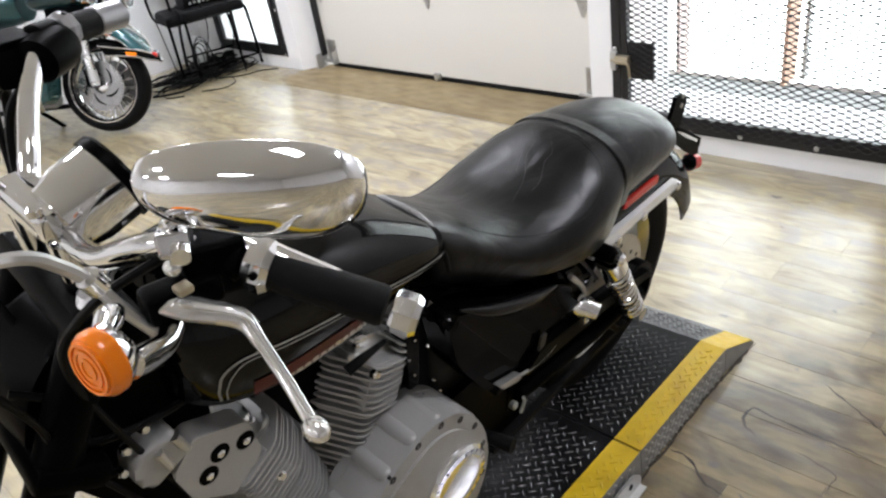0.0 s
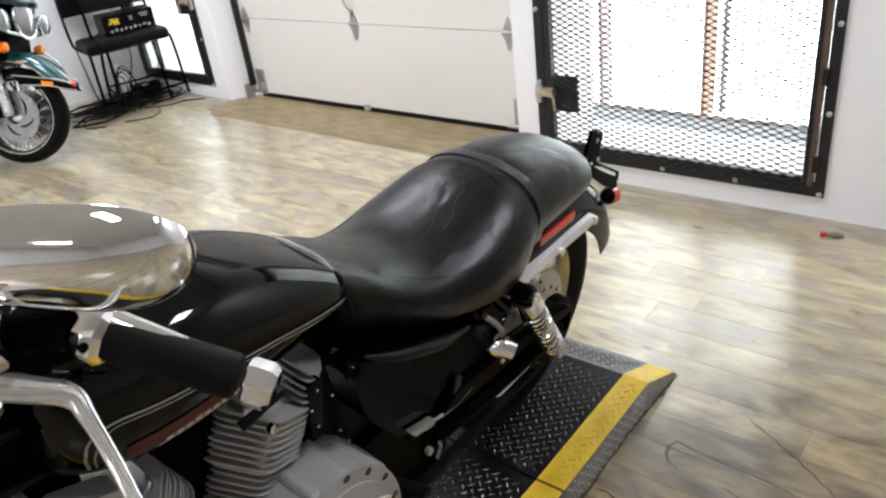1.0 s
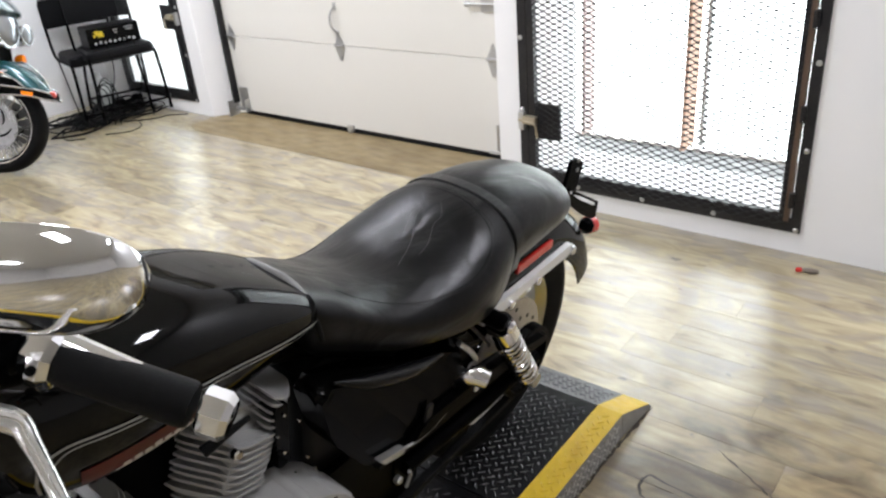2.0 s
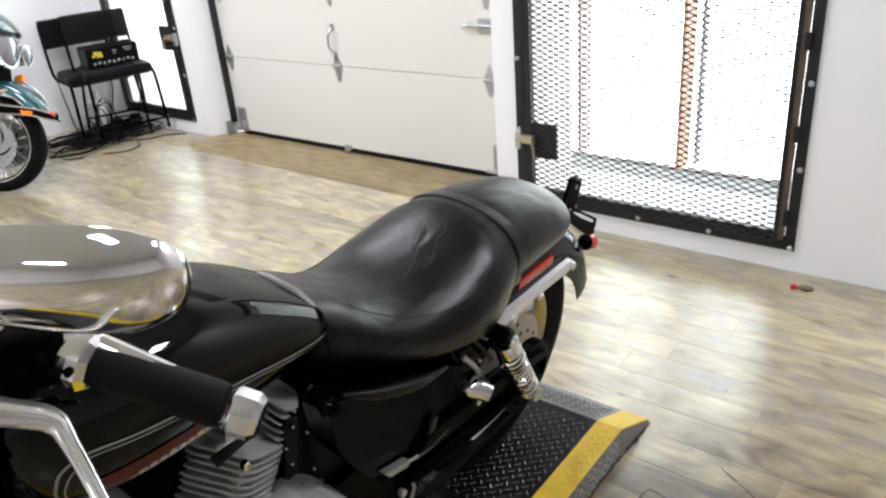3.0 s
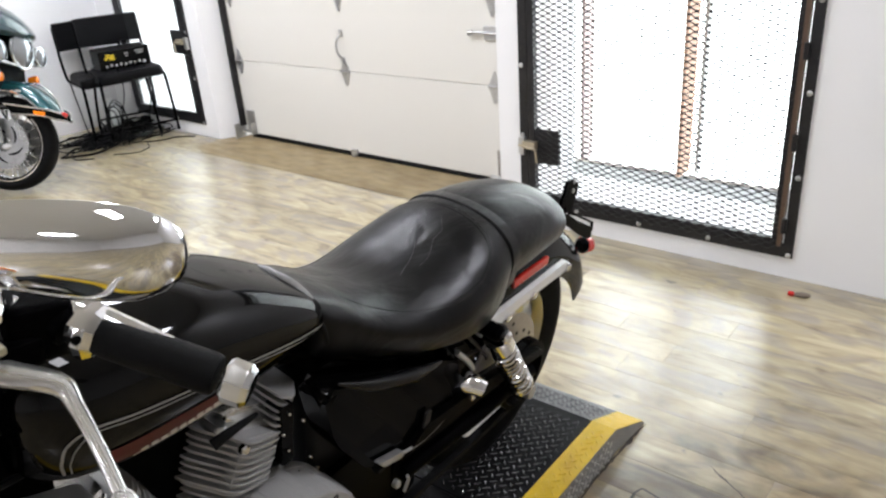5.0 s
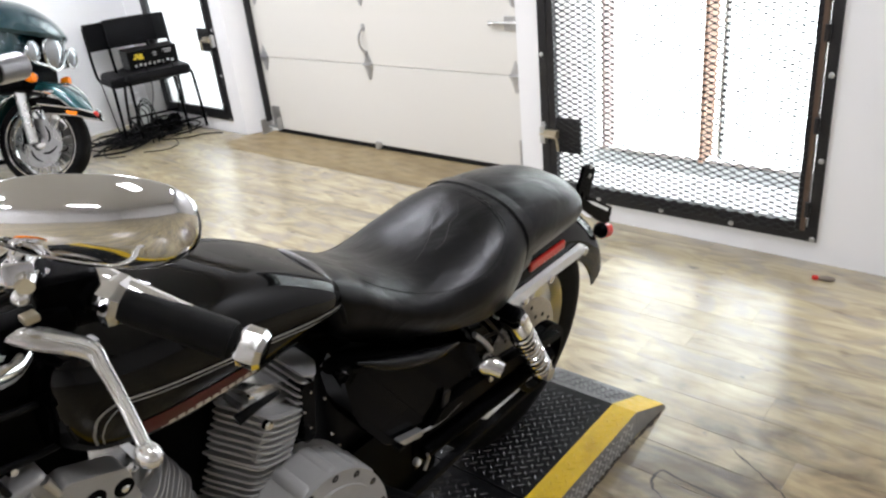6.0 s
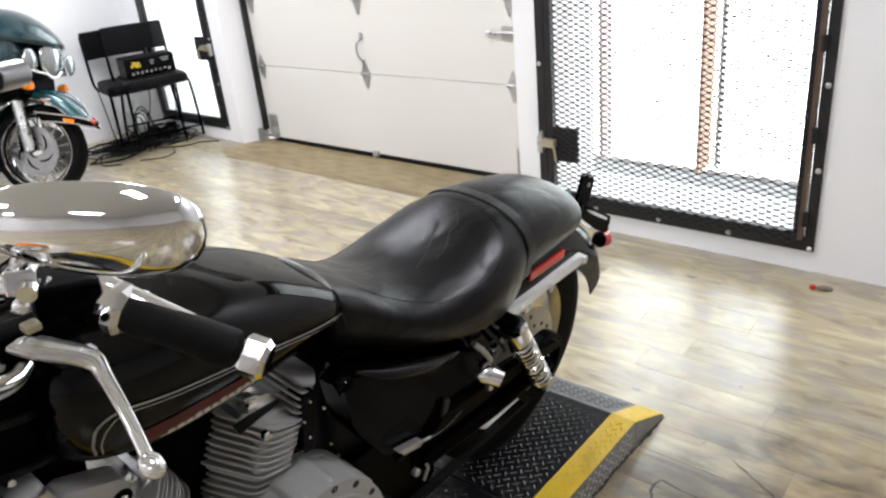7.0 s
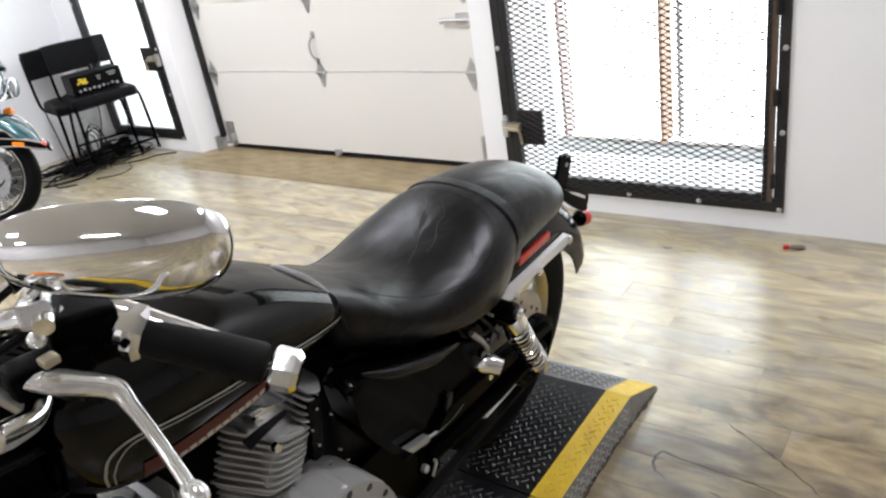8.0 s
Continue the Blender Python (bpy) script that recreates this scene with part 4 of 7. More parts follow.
bp("rear_fender", fender("rear_fender", 0.0, 0.318, 62, -69, 0.388, 0.272, 0.113), BLACKPAINT, "gloss black rear fender")
for side in (1, -1):
    # fender struts: flat alloy bars from the frame to the back of the fender
    bm = B()
    out = rounded([(0.235, 0.568), (0.22, 0.598), (0.05, 0.598), (-0.132, 0.603), (-0.148, 0.594), (-0.146, 0.578), (-0.12, 0.573), (0.04, 0.574), (0.16, 0.566)], 0.008)
    slab(bm, out, 0.113, 0.128, bev=0.003)
    if side < 0:
        bm.transform(Matrix.Diagonal((1, -1, 1, 1)))
    st = bp("fender_strut", bm, STRUTSILVER, "pale alloy fender strut")
    for x, z in ((-0.138, 0.584), (0.02, 0.577), (0.13, 0.570)):
        bm = B()
        revolve(bm, [(0, 0.011), (0.006, 0.011), (0.008, 0.007), (0.0085, 0.0001)], (x, 0.128 * side, z), (0, side, 0), 12)
        part("strut_bolt", bm, CHROME, st)
    bm = B()
    box(bm, (-0.06, 0.110 * side - 0.005, 0.620), (0.09, 0.110 * side + 0.005, 0.644), 0.004)
    bp("side_reflector", bm, RED, "long red side reflector")

# --- seat
SEAT = [  # x, half-width, top, middle, bottom
    (0.684, 0.050, 0.886, 0.864, 0.845), (0.677, 0.090, 0.887, 0.838, 0.765), (0.662, 0.107, 0.874, 0.822, 0.733), (0.615, 0.117, 0.848, 0.798, 0.705), (0.560, 0.131, 0.813, 0.757, 0.678), (0.490, 0.150, 0.788, 0.724, 0.660),
    (0.420, 0.166, 0.782, 0.708, 0.640), (0.350, 0.175, 0.793, 0.704, 0.618), (0.290, 0.174, 0.809, 0.705, 0.602), (0.240, 0.167, 0.822, 0.715, 0.602),
    (0.200, 0.157, 0.828, 0.722, 0.618), (0.172, 0.147, 0.827, 0.732, 0.640), (0.158, 0.137, 0.818, 0.738, 0.66)]
PILLION = [(0.168, 0.136, 0.813, 0.742, 0.648), (0.150, 0.142, 0.824, 0.738, 0.652), (0.100, 0.142, 0.826, 0.732, 0.662), (0.020, 0.137, 0.815, 0.722, 0.668), (-0.060, 0.127, 0.795, 0.710, 0.664), (-0.115, 0.114, 0.772, 0.696, 0.656), (-0.150, 0.099, 0.748, 0.684, 0.645),
           (-0.174, 0.078, 0.718, 0.668, 0.636), (-0.188, 0.040, 0.686, 0.654, 0.632)]
seat = new("seat")
seat.parent = bike
tagged(seat, "black stitched leather saddle with a pillion pad")
bm = B()
body_loft(bm, SEAT, 5, flat=2.3, low=1.0, lowpow=3.4)
bm.normal_update()
SEAT_SKIN = BVHTree.FromBMesh(bm)
part("rider_pad", bm, LEATHER, seat, "scuffed black leather rider pad", sharp=60)
bm = B()
body_loft(bm, PILLION, 5, flat=2.3, low=0.98, lowpow=3.4)
part("pillion_pad", bm, LEATHER, seat, "black leather pillion pad", sharp=60)
bm = B()
loft(bm, [[(x, y, z) for y, z in section(0.145 + g, 0.8255 + g, 0.738, 0.632, flat=2.3, low=0.98, lowpow=3.4)] for x, g in ((0.142, -0.004), (0.144, 0.003), (0.147, 0.0055), (0.174, 0.0065), (0.177, 0.004), (0.179, -0.003))])
part("welt", bm, LEATHER, seat, "flat leather strap across the saddle")


def seat_seam(run, r):
    """A seam laid on the rider pad, from places given as x, y seen from above."""
    pts = []
    for q in smooth_path([(x, y, 0) for x, y in run], 8):
        spot, normal, _, _ = SEAT_SKIN.ray_cast(V3((q.x, q.y, 1.5)), V3((0, 0, -1)))
        if spot is not None:
            pts.append(spot)
    return tube(B(), pts, r, 6)


bowl = [(0.60, 0.066), (0.52, 0.104), (0.44, 0.134), (0.36, 0.152), (0.29, 0.150), (0.235, 0.125), (0.212, 0.07), (0.205, 0.0)]
bowl = bowl + [(x, -y) for x, y in bowl[-2::-1]]
part("seam", seat_seam(bowl, 0.0006), BLACKSATIN, seat, "stitched seam round the rider's bowl")
part("stitching", seat_seam([(x - 0.008 if abs(y) < 0.13 else x, y * 1.03) for x, y in bowl], 0.0007), LEATHER, seat)
SCUFF = mat("scuffed_leather", (0.03, 0.03, 0.032), 0.5, grain=0.5, grain_scale=90, tint=(0.3, 0.3, 0.3))
for run, r in (([(0.232, -0.050), (0.262, -0.022), (0.300, -0.012), (0.352, 0.022), (0.420, 0.046)], 0.0005), ([(0.236, 0.000), (0.270, 0.028), (0.296, 0.030), (0.340, 0.052), (0.372, 0.056)], 0.0005), ([(0.262, -0.030), (0.300, -0.024), (0.345, -0.004)], 0.0004)):
    part("crease", seat_seam(run, r), SCUFF, seat, "pale scuffed crease")
# piping along the nose; its pale colour paints in the edge's highlight
bm = B()
tube(bm, [(0.681, -0.060, 0.873), (0.681, -0.030, 0.883), (0.681, 0.0, 0.885), (0.679, 0.030, 0.883), (0.676, 0.056, 0.874), (0.672, 0.078, 0.859), (0.668, 0.092, 0.843)], [0.002, 0.006, 0.007, 0.008, 0.008, 0.006, 0.002], 10, smooth=6)
part("nose_edge_sheen", bm, EDGESHEEN, seat, "piping at the saddle's nose, coloured pale as its highlight")
# black strip added for the shadow under the saddle's overhanging nose
bm = B()
tube(bm, [(0.690, -0.050, 0.867), (0.691, 0.0, 0.879), (0.689, 0.030, 0.876), (0.685, 0.058, 0.865), (0.680, 0.082, 0.848), (0.674, 0.100, 0.825), (0.671, 0.107, 0.795)], [0.003, 0.006, 0.007, 0.007, 0.007, 0.006, 0.004], 10, smooth=6)
part("nose_gap_shade", bm, BLACKRUBBER, seat, "black strip standing for the shade below the nose piping")

# --- tank
TANK = [(0.622, 0.040, 0.842, 0.832, 0.815), (0.638, 0.068, 0.852, 0.833, 0.810), (0.660, 0.091, 0.868, 0.835, 0.805), (0.690, 0.108, 0.890, 0.840, 0.802), (0.735, 0.120, 0.918, 0.847, 0.799), (0.790, 0.128, 0.947, 0.855, 0.797), (0.870, 0.137, 0.977, 0.862, 0.793),
        (0.950, 0.141, 0.997, 0.868, 0.792), (1.020, 0.140, 1.006, 0.872, 0.795), (1.080, 0.128, 1.003, 0.877, 0.803), (1.120, 0.105, 0.990, 0.88, 0.815), (1.145, 0.07, 0.965, 0.885, 0.83), (1.155, 0.03, 0.93, 0.89, 0.85)]
bm = B()
body_loft(bm, TANK, 6, flat=2.9, low=0.96, lowpow=3.0, n=40)
bm.normal_update()
TANK_SKIN = BVHTree.FromBMesh(bm)
tank = bp("fuel_tank", bm, BLACKPAINT, "gloss black teardrop fuel tank", sharp=70)


def tank_side(x, z, lift=0.0015):
    """A point on the tank's left flank at x and height z."""
    spot, normal, _, _ = TANK_SKIN.ray_cast(V3((x, 1.0, z)), V3((0, -1, 0)))
    if spot is None:
        return V3((x, 0.02, z))
    return spot + normal * (lift if normal.y > 0 else -lift)


def strip_on_tank(line, width, rise=0.001):
    bm = B()
    pts = smooth_path([(x, 0, z) for x, z in line], 8)
    rows = []
    for i, q in enumerate(pts):
        t = pts[min(i + 1, len(pts) - 1)] - pts[max(0, i - 1)]
        n = V3((-t.z, 0, t.x)).normalized() * width / 2
        rows.append([tank_side(q.x + n.x * k, q.z + n.z * k, rise) for k in (1, 0.5, 0, -0.5, -1)])
    top = [[bm.verts.new(v) for v in r] for r in rows]
    for a, b in zip(top, top[1:]):
        for k in range(4):
            bm.faces.new((a[k], b[k], b[k + 1], a[k + 1]))
    return bm


line = [(0.662, 0.829), (0.700, 0.843), (0.78, 0.862), (0.857, 0.881), (0.947, 0.896), (1.03, 0.908), (1.073, 0.911), (1.098, 0.897), (1.106, 0.872), (1.104, 0.848)]
part("pinline", strip_on_tank(line, 0.0032, 0.002), PINLINE, tank, "silver pinline")
part("pinline", strip_on_tank([(x * 0.995 + 0.003, z - 0.0065) for x, z in line[:7]] + [(1.091, 0.888), (1.098, 0.868), (1.097, 0.848)], 0.0018, 0.002), PINLINE, tank)
badge = part("tank_badge", strip_on_tank([(0.872, 0.846), (0.93, 0.850), (1.0, 0.853), (1.066, 0.852)], 0.030, 0.002), BADGERED, tank, "dark red tank badge")
for i in range(11):
    x = 0.875 + i * 0.0135
    h = (0.011, 0.007, 0.0085, 0.007, 0.010, 0.006, 0.008)[i % 7]
    part("script_bar", strip_on_tank([(x, 0.8425), (x + 0.005, 0.843), (x + 0.010, 0.8425)], h, 0.0034), BADGEWHITE, badge)
part("script_bar", strip_on_tank([(0.880, 0.8375), (0.93, 0.839), (1.03, 0.840)], 0.0025, 0.0035), BADGEWHITE, badge)
bm = B()
revolve(bm, [(0, 0.035), (0.012, 0.035), (0.02, 0.028), (0.022, 0.001)], (0.93, -0.05, 0.975), (0.0, -0.25, 1), 28)
part("filler_cap", bm, CHROME, tank, "chrome filler cap")

# --- frame tubes
def frame_tube(pts, r, material=None, smooth=5, label=""):
    bm = B()
    tube(bm, pts, r, 12, smooth)
    return bp("frame_tube", bm, material or BLACKSATIN, label)


for s in (1, -1):
    frame_tube([(1.12, 0.03 * s, 0.80), (1.15, 0.06 * s, 0.60), (1.16, 0.07 * s, 0.35), (1.08, 0.07 * s, 0.20), (0.85, 0.07 * s, 0.17), (0.60, 0.07 * s, 0.18), (0.47, 0.075 * s, 0.25), (0.44, 0.08 * s, 0.42), (0.46, 0.085 * s, 0.60), (0.36, 0.10 * s, 0.62), (0.2, 0.105 * s, 0.60)], 0.016)
    frame_tube([(1.10, 0.0, 0.86), (0.95, 0.02 * s, 0.80), (0.70, 0.05 * s, 0.76), (0.50, 0.10 * s, 0.66)], 0.016)
    # swingarm
    bm = B()
    tube(bm, [(0.46, 0.11 * s, 0.33), (0.2, 0.125 * s, 0.325), (-0.03, 0.125 * s, 0.318)], 0.021, 12)
    bp("swingarm", bm, BLACKSATIN, "satin black swingarm")
    # shocks
    sh = new("shock_absorber")
    sh.parent = bike
    tagged(sh, "chrome shock absorber with exposed spring")
    top, bot = V3((0.245, 0.165 * s, 0.615)), V3((0.07, 0.165 * s, 0.345))
    ax = bot - top
    bm = B()
    revolve(bm, [(0.02, 0.012), (0.022, 0.03), (0.075, 0.032), (0.085, 0.026), (0.086, 0.01)], top, ax, 20)
    part("upper_cover", bm, CHROME if s > 0 else CHROME, sh, "chrome upper cover")
    bm = B()
    tube(bm, [top + V3((0, -0.03 * s, 0)), top + V3((0, 0.016 * s, 0)), top + V3((0, 0.024 * s, 0))], [0.019, 0.019, 0.012], 16)
    part("eye", bm, BLACKSATIN, sh, "black mounting eye")
    bm = B()
    tube(bm, [bot + V3((0, -0.03 * s, 0)), bot + V3((0, 0.028 * s, 0))], 0.018, 16)
    part("eye", bm, STEEL, sh, "steel lower eye")
    bm = B()
    revolve(bm, [(0.08, 0.017), (ax.length, 0.017)], top, ax, 14)
    part("damper_body", bm, BLACKSATIN, sh)
    helix = []
    an = ax.normalized()
    s1 = an.orthogonal().normalized()
    s2 = an.cross(s1)
    for i in range(10 * 14 + 1):
        a = 2 * math.pi * i / 14
        helix.append(top + an * (0.09 + (ax.length - 0.12) * i / 140) + 0.026 * (math.cos(a) * s1 + math.sin(a) * s2))
    bm = B()
    tube(bm, helix, 0.0048, 6)
    part("spring", bm, CHROME, sh, "chrome coil spring")
    bm = B()
    revolve(bm, [(ax.length - 0.035, 0.03), (ax.length - 0.025, 0.032), (ax.length - 0.01, 0.02)], top, ax, 18)
    part("spring_seat", bm, CHROME, sh)
    bm = B()
    revolve(bm, [(0, 0.014), (0.006, 0.014), (0.012, 0.009), (0.0125, 0.0003)], top + V3((0, 0.03 * s, 0)), (0, s, 0), 12)
    part("cap_nut", bm, CHROME, sh)
    # passenger pegs and rider controls
    bm = B()
    tube(bm, [(0.315, 0.12 * s, 0.485), (0.30, 0.15 * s, 0.50), (0.285, 0.185 * s, 0.492)], [0.022, 0.026, 0.02], 12, smooth=4)
    box(bm, (0.27, 0.15 * s - 0.02, 0.455), (0.305, 0.15 * s + 0.02, 0.50), 0.008)
    pm = bp("passenger_peg_mount", bm, CHROME, "chrome passenger peg mount")
    bm = B()
    slab(bm, rounded([(0.358, 0.538), (0.296, 0.520), (0.282, 0.455), (0.330, 0.468)], 0.008), 0.128 * s - 0.004, 0.128 * s + 0.004, bev=0.002)
    part("mount_plate", bm, DARKSTEEL, pm, "dark steel mounting plate")
    bm = B()
    revolve(bm, [(0, 0.010), (0.003, 0.010), (0.004, 0.006), (0.001, 0.005)], (0.292, 0.176 * s, 0.478), (0.2, s, 0.0), 14)
    part("pivot_hole", bm, BLACKSATIN, pm)
    for rod, r in (([(0.330, 0.135 * s, 0.590), (0.290, 0.138 * s, 0.545), (0.268, 0.140 * s, 0.512)], 0.0065), ([(0.285, 0.125 * s, 0.606), (0.240, 0.128 * s, 0.550), (0.205, 0.130 * s, 0.505)], 0.0045), ([(0.300, 0.132 * s, 0.560), (0.250, 0.134 * s, 0.548)], 0.004)):
        part("link_rod", tube(B(), rod, r, 8, smooth=3), STEEL if r > 0.006 else DARKSTEEL, pm, "short worn link rod")

# belt guard, lower belt, licence bracket, tail lamp
bm = B()
slab(bm, rounded([(0.50, 0.44), (0.44, 0.48), (0.20, 0.455), (-0.02, 0.41), (-0.03, 0.385), (0.18, 0.415), (0.42, 0.43)], 0.012), 0.135, 0.155, bev=0.004)
bp("belt_guard", bm, BLACKSATIN, "satin black belt guard")
bm = B()
slab(bm, rounded([(0.48, 0.43), (0.20, 0.42), (-0.01, 0.385), (-0.01, 0.33), (0.22, 0.30), (0.48, 0.27)], 0.02), 0.095, 0.104, bev=0.003)
bp("debris_guard", bm, BLACKSATIN, "black inner debris guard")
bm = B()
ring_solid(bm, [(0.10, 0.098), (0.128, 0.098), (0.128, 0.085), (0.10, 0.085)], (0, 0, 0.318), (0, 1, 0), 40)
bp("rear_sprocket", bm, BLACKSATIN, "black belt sprocket")
bm = B()
for z0, z1 in ((0.415, 0.41), (0.225, 0.235)):
    box(bm, (0.0, 0.105, min(z0, z1) - 0.004), (0.55, 0.125, max(z0, z1) + 0.002), 0.001)
bp("drive_belt", bm, BLACKRUBBER, "black drive belt")

br = bp("plate_bracket", slab(B(), rounded([(-0.261, 0.742), (-0.297, 0.739), (-0.325, 0.716), (-0.321, 0.692), (-0.308, 0.638), (-0.242, 0.668), (-0.250, 0.696), (-0.257, 0.718)], 0.006), 0.024, 0.034, bev=0.001), BLACKSATIN, "bent black licence plate bracket")
bm = B()
tube(bm, [(-0.25, 0.0, 0.655), (-0.275, 0.03, 0.66)], 0.015, 12)
part("bracket_stay", bm, BLACKSATIN, br)
for z in (0.735, 0.708):
    bm = B()
    revolve(bm, [(0, 0.006), (0.003, 0.006), (0.004, 0.003)], (-0.294, 0.034, z), (0, 1, 0), 10)
    part("bracket_screw", bm, STEEL, br)
# slotted plate: a broad lower strip, a bar over the slot and its closed end
for outline in ([(-0.301, 0.632), (-0.354, 0.595), (-0.463, 0.531), (-0.475, 0.497), (-0.458, 0.491), (-0.385, 0.535), (-0.301, 0.598), (-0.242, 0.6425), (-0.235, 0.672)],
                [(-0.306, 0.643), (-0.361, 0.610), (-0.472, 0.5435), (-0.463, 0.5405), (-0.356, 0.6050), (-0.301, 0.632)],
                [(-0.462, 0.541), (-0.472, 0.5435), (-0.4745, 0.512), (-0.462, 0.530)]):
    part("slotted_plate", slab(B(), outline, 0.027, 0.033, bev=0.0008), BLACKSATIN, br, "slotted black plate")
part("fender_trim", slab(B(), rounded([(-0.190, 0.650), (-0.214, 0.650), (-0.345, 0.545), (-0.330, 0.535), (-0.257, 0.594)], 0.006), 0.038, 0.046, bev=0.003), CHROME, bike, "bright trim on the fender's tail")
tl = new("tail_light")
tl.parent = bike
tagged(tl, "small red tail light in a black body")
bm = B()
revolve(bm, [(0, 0.014), (0.012, 0.023), (0.018, 0.024)], (-0.420, 0.024, 0.482), (-0.9, 0.12, -0.25), 24)
part("lamp_body", bm, BLACKSATIN, tl)
bm = B()
revolve(bm, [(0.019, 0.025), (0.046, 0.025), (0.056, 0.017), (0.058, 0.001)], (-0.420, 0.024, 0.482), (-0.9, 0.12, -0.25), 24)
part("lens", bm, RED, tl, "red lens")

# --- side cover, oil tank, battery box
bm = B()
slab(bm, rounded([(0.715, 0.735), (0.60, 0.69), (0.40, 0.615), (0.30, 0.55), (0.33, 0.50), (0.47, 0.45), (0.60, 0.47), (0.685, 0.60)], 0.03, 6), 0.075, 0.140, bev=0.030)
bp("side_cover", bm, BLACKENAMEL, "gloss black side cover")
bm = B()
tube(bm, [(0.675, 0.135, 0.727), (0.60, 0.150, 0.688), (0.50, 0.156, 0.650), (0.405, 0.150, 0.621)], [0.003, 0.012, 0.014, 0.003], 12, smooth=6)
bp("cover_ledge", bm, LEATHER, "black moulded ledge below the saddle")
bm = B()
box(bm, (0.30, -0.12, 0.36), (0.70, 0.08, 0.72), 0.03)
bp("battery_box", bm, BLACKPLASTIC, "black battery box")
bm = B()
slab(bm, rounded([(0.40, 0.20), (0.40, 0.40), (0.50, 0.47), (0.72, 0.47), (0.72, 0.18)], 0.04, 4), -0.10, 0.10, bev=0.02)
bp("transmission_case", bm, BLACKSATIN, "black transmission case")

# --- engine: 45 degree twin
CR = V3((0.94, 0.0, 0.345))


def cylinder(lean, name, label):
    c = new(name)
    c.parent = bike
    tagged(c, label)
    m = Matrix.Translation(CR) @ Matrix.Rotation(radians(lean), 4, "Y")

    def fin_outline(hx, hy, r):
        return rounded([(-hx, -hy), (hx, -hy), (hx, hy), (-hx, hy)], r, 5)

    def ridged(hx, hy):
        return rounded([(-hx, -hy), (hx, -hy), (hx, hy * 0.30), (hx * 0.34, hy * 1.10), (-hx * 0.50, hy), (-hx, hy * 0.55)], 0.014, 4)

    bm = B()
    revolve(bm, [(0.08, 0.062), (0.34, 0.062)], (0, 0, 0), (0, 0, 1), 24)
    bm.transform(m)
    part("barrel", bm, SILVERPAINT, c)
    flat = Matrix(((1, 0, 0, 0), (0, 0, 1, 0), (0, 1, 0, 0), (0, 0, 0, 1)))
    for i in range(19):
        z = 0.125 + i * 0.0128
        head = i >= 11
        hx = (0.086 if head else 0.074) + 0.0025 * math.sin(i * 1.9)
        hy = 0.086 + (0.010 if head else 0.0)
        bm = B()
        slab(bm, ridged(hx, hy), z, z + 0.0042, m=m @ flat, bev=0.0012)
        part("fin", bm, SILVERPAINT, c)
    # the rear head's fins rise beside the plug's pocket
    for i in range(19, 24 if lean < 0 else 19):
        z = 0.125 + i * 0.0128
        hx, hy = 0.088 + 0.002 * math.sin(i * 1.9), 0.097
        bm = B()
        slab(bm, rounded([(-hx, -hy), (-0.016, -hy), (-0.022, hy * 0.97), (-hx * 0.55, hy), (-hx, hy * 0.55)], 0.010, 4), z, z + 0.0042, m=m @ flat, bev=0.0012)
        part("fin", bm, SILVERPAINT, c)
    # smooth pocket wall behind the plug
    bm = B()
    slab(bm, rounded([(-0.036, 0.262), (0.040, 0.272), (0.036, 0.362), (-0.030, 0.362)], 0.008), 0.05, 0.0935, m=m, bev=0.003)
    part("head_pocket", bm, SILVERPAINT, c, "smooth cast pocket round the plug")
    bm = B()
    slab(bm, fin_outline(0.066, 0.070, 0.022), 0.352, 0.372, m=m @ flat, bev=0.006)
    part("rocker_base", bm, ALLOY, c, "bright rocker box base")
    bm = B()
    slab(bm, fin_outline(0.054, 0.056, 0.024), 0.372, 0.396, m=m @ flat, bev=0.012)
    rk = part("rocker_cover", bm, POLISHED, c, "polished rocker cover")
    for sx, sy in ((0.045, 0.052), (-0.045, 0.052), (0.045, -0.052), (-0.045, -0.052)):
        bm = B()
        revolve(bm, [(0.36, 0.0075), (0.380, 0.0075), (0.383, 0.005), (0.383, 0.001)], (sx, sy, 0), (0, 0, 1), 6)
        bm.transform(m)
        part("cover_bolt", bm, CHROME, rk)
    # head bolt and black plug boot in a pocket of the fins
    bm = B()
    revolve(bm, [(0, 0.009), (0.010, 0.009), (0.013, 0.006), (0.013, 0.001)], V3((0.8438, 0.096, 0.6835)) if lean < 0 else m @ V3((-0.012, 0.092, 0.296)), (0, 1, 0.2), 6)
    part("head_bolt", bm, CHROME, c)
    bm = B()
    tube(bm, [(0.8095, 0.092, 0.7270), (0.8641, 0.104, 0.7406), (0.8977, 0.100, 0.7321)], [0.0045, 0.0065, 0.0085, 0.0095], 10, smooth=4)
    if lean < 0:
        part("plug_boot", bm, BLACKRUBBER, c, "black plug boot")
    else:
        bm.free()
    return c


cylinder(-22.5, "rear_cylinder", "silver finned rear cylinder")
cylinder(22.5, "front_cylinder", "silver finned front cylinder")
# smooth rocker flank of the front cylinder with its recessed bolts
bm = B()
slab(bm, rounded([(1.150, 0.805), (1.072, 0.772), (1.060, 0.700), (1.115, 0.655), (1.172, 0.700), (1.188, 0.765)], 0.008, 3), 0.06, 0.098, bev=0.003)
rf = bp("rocker_flank", bm, SILVERPAINT, "silver rocker box flank with recessed bolts")
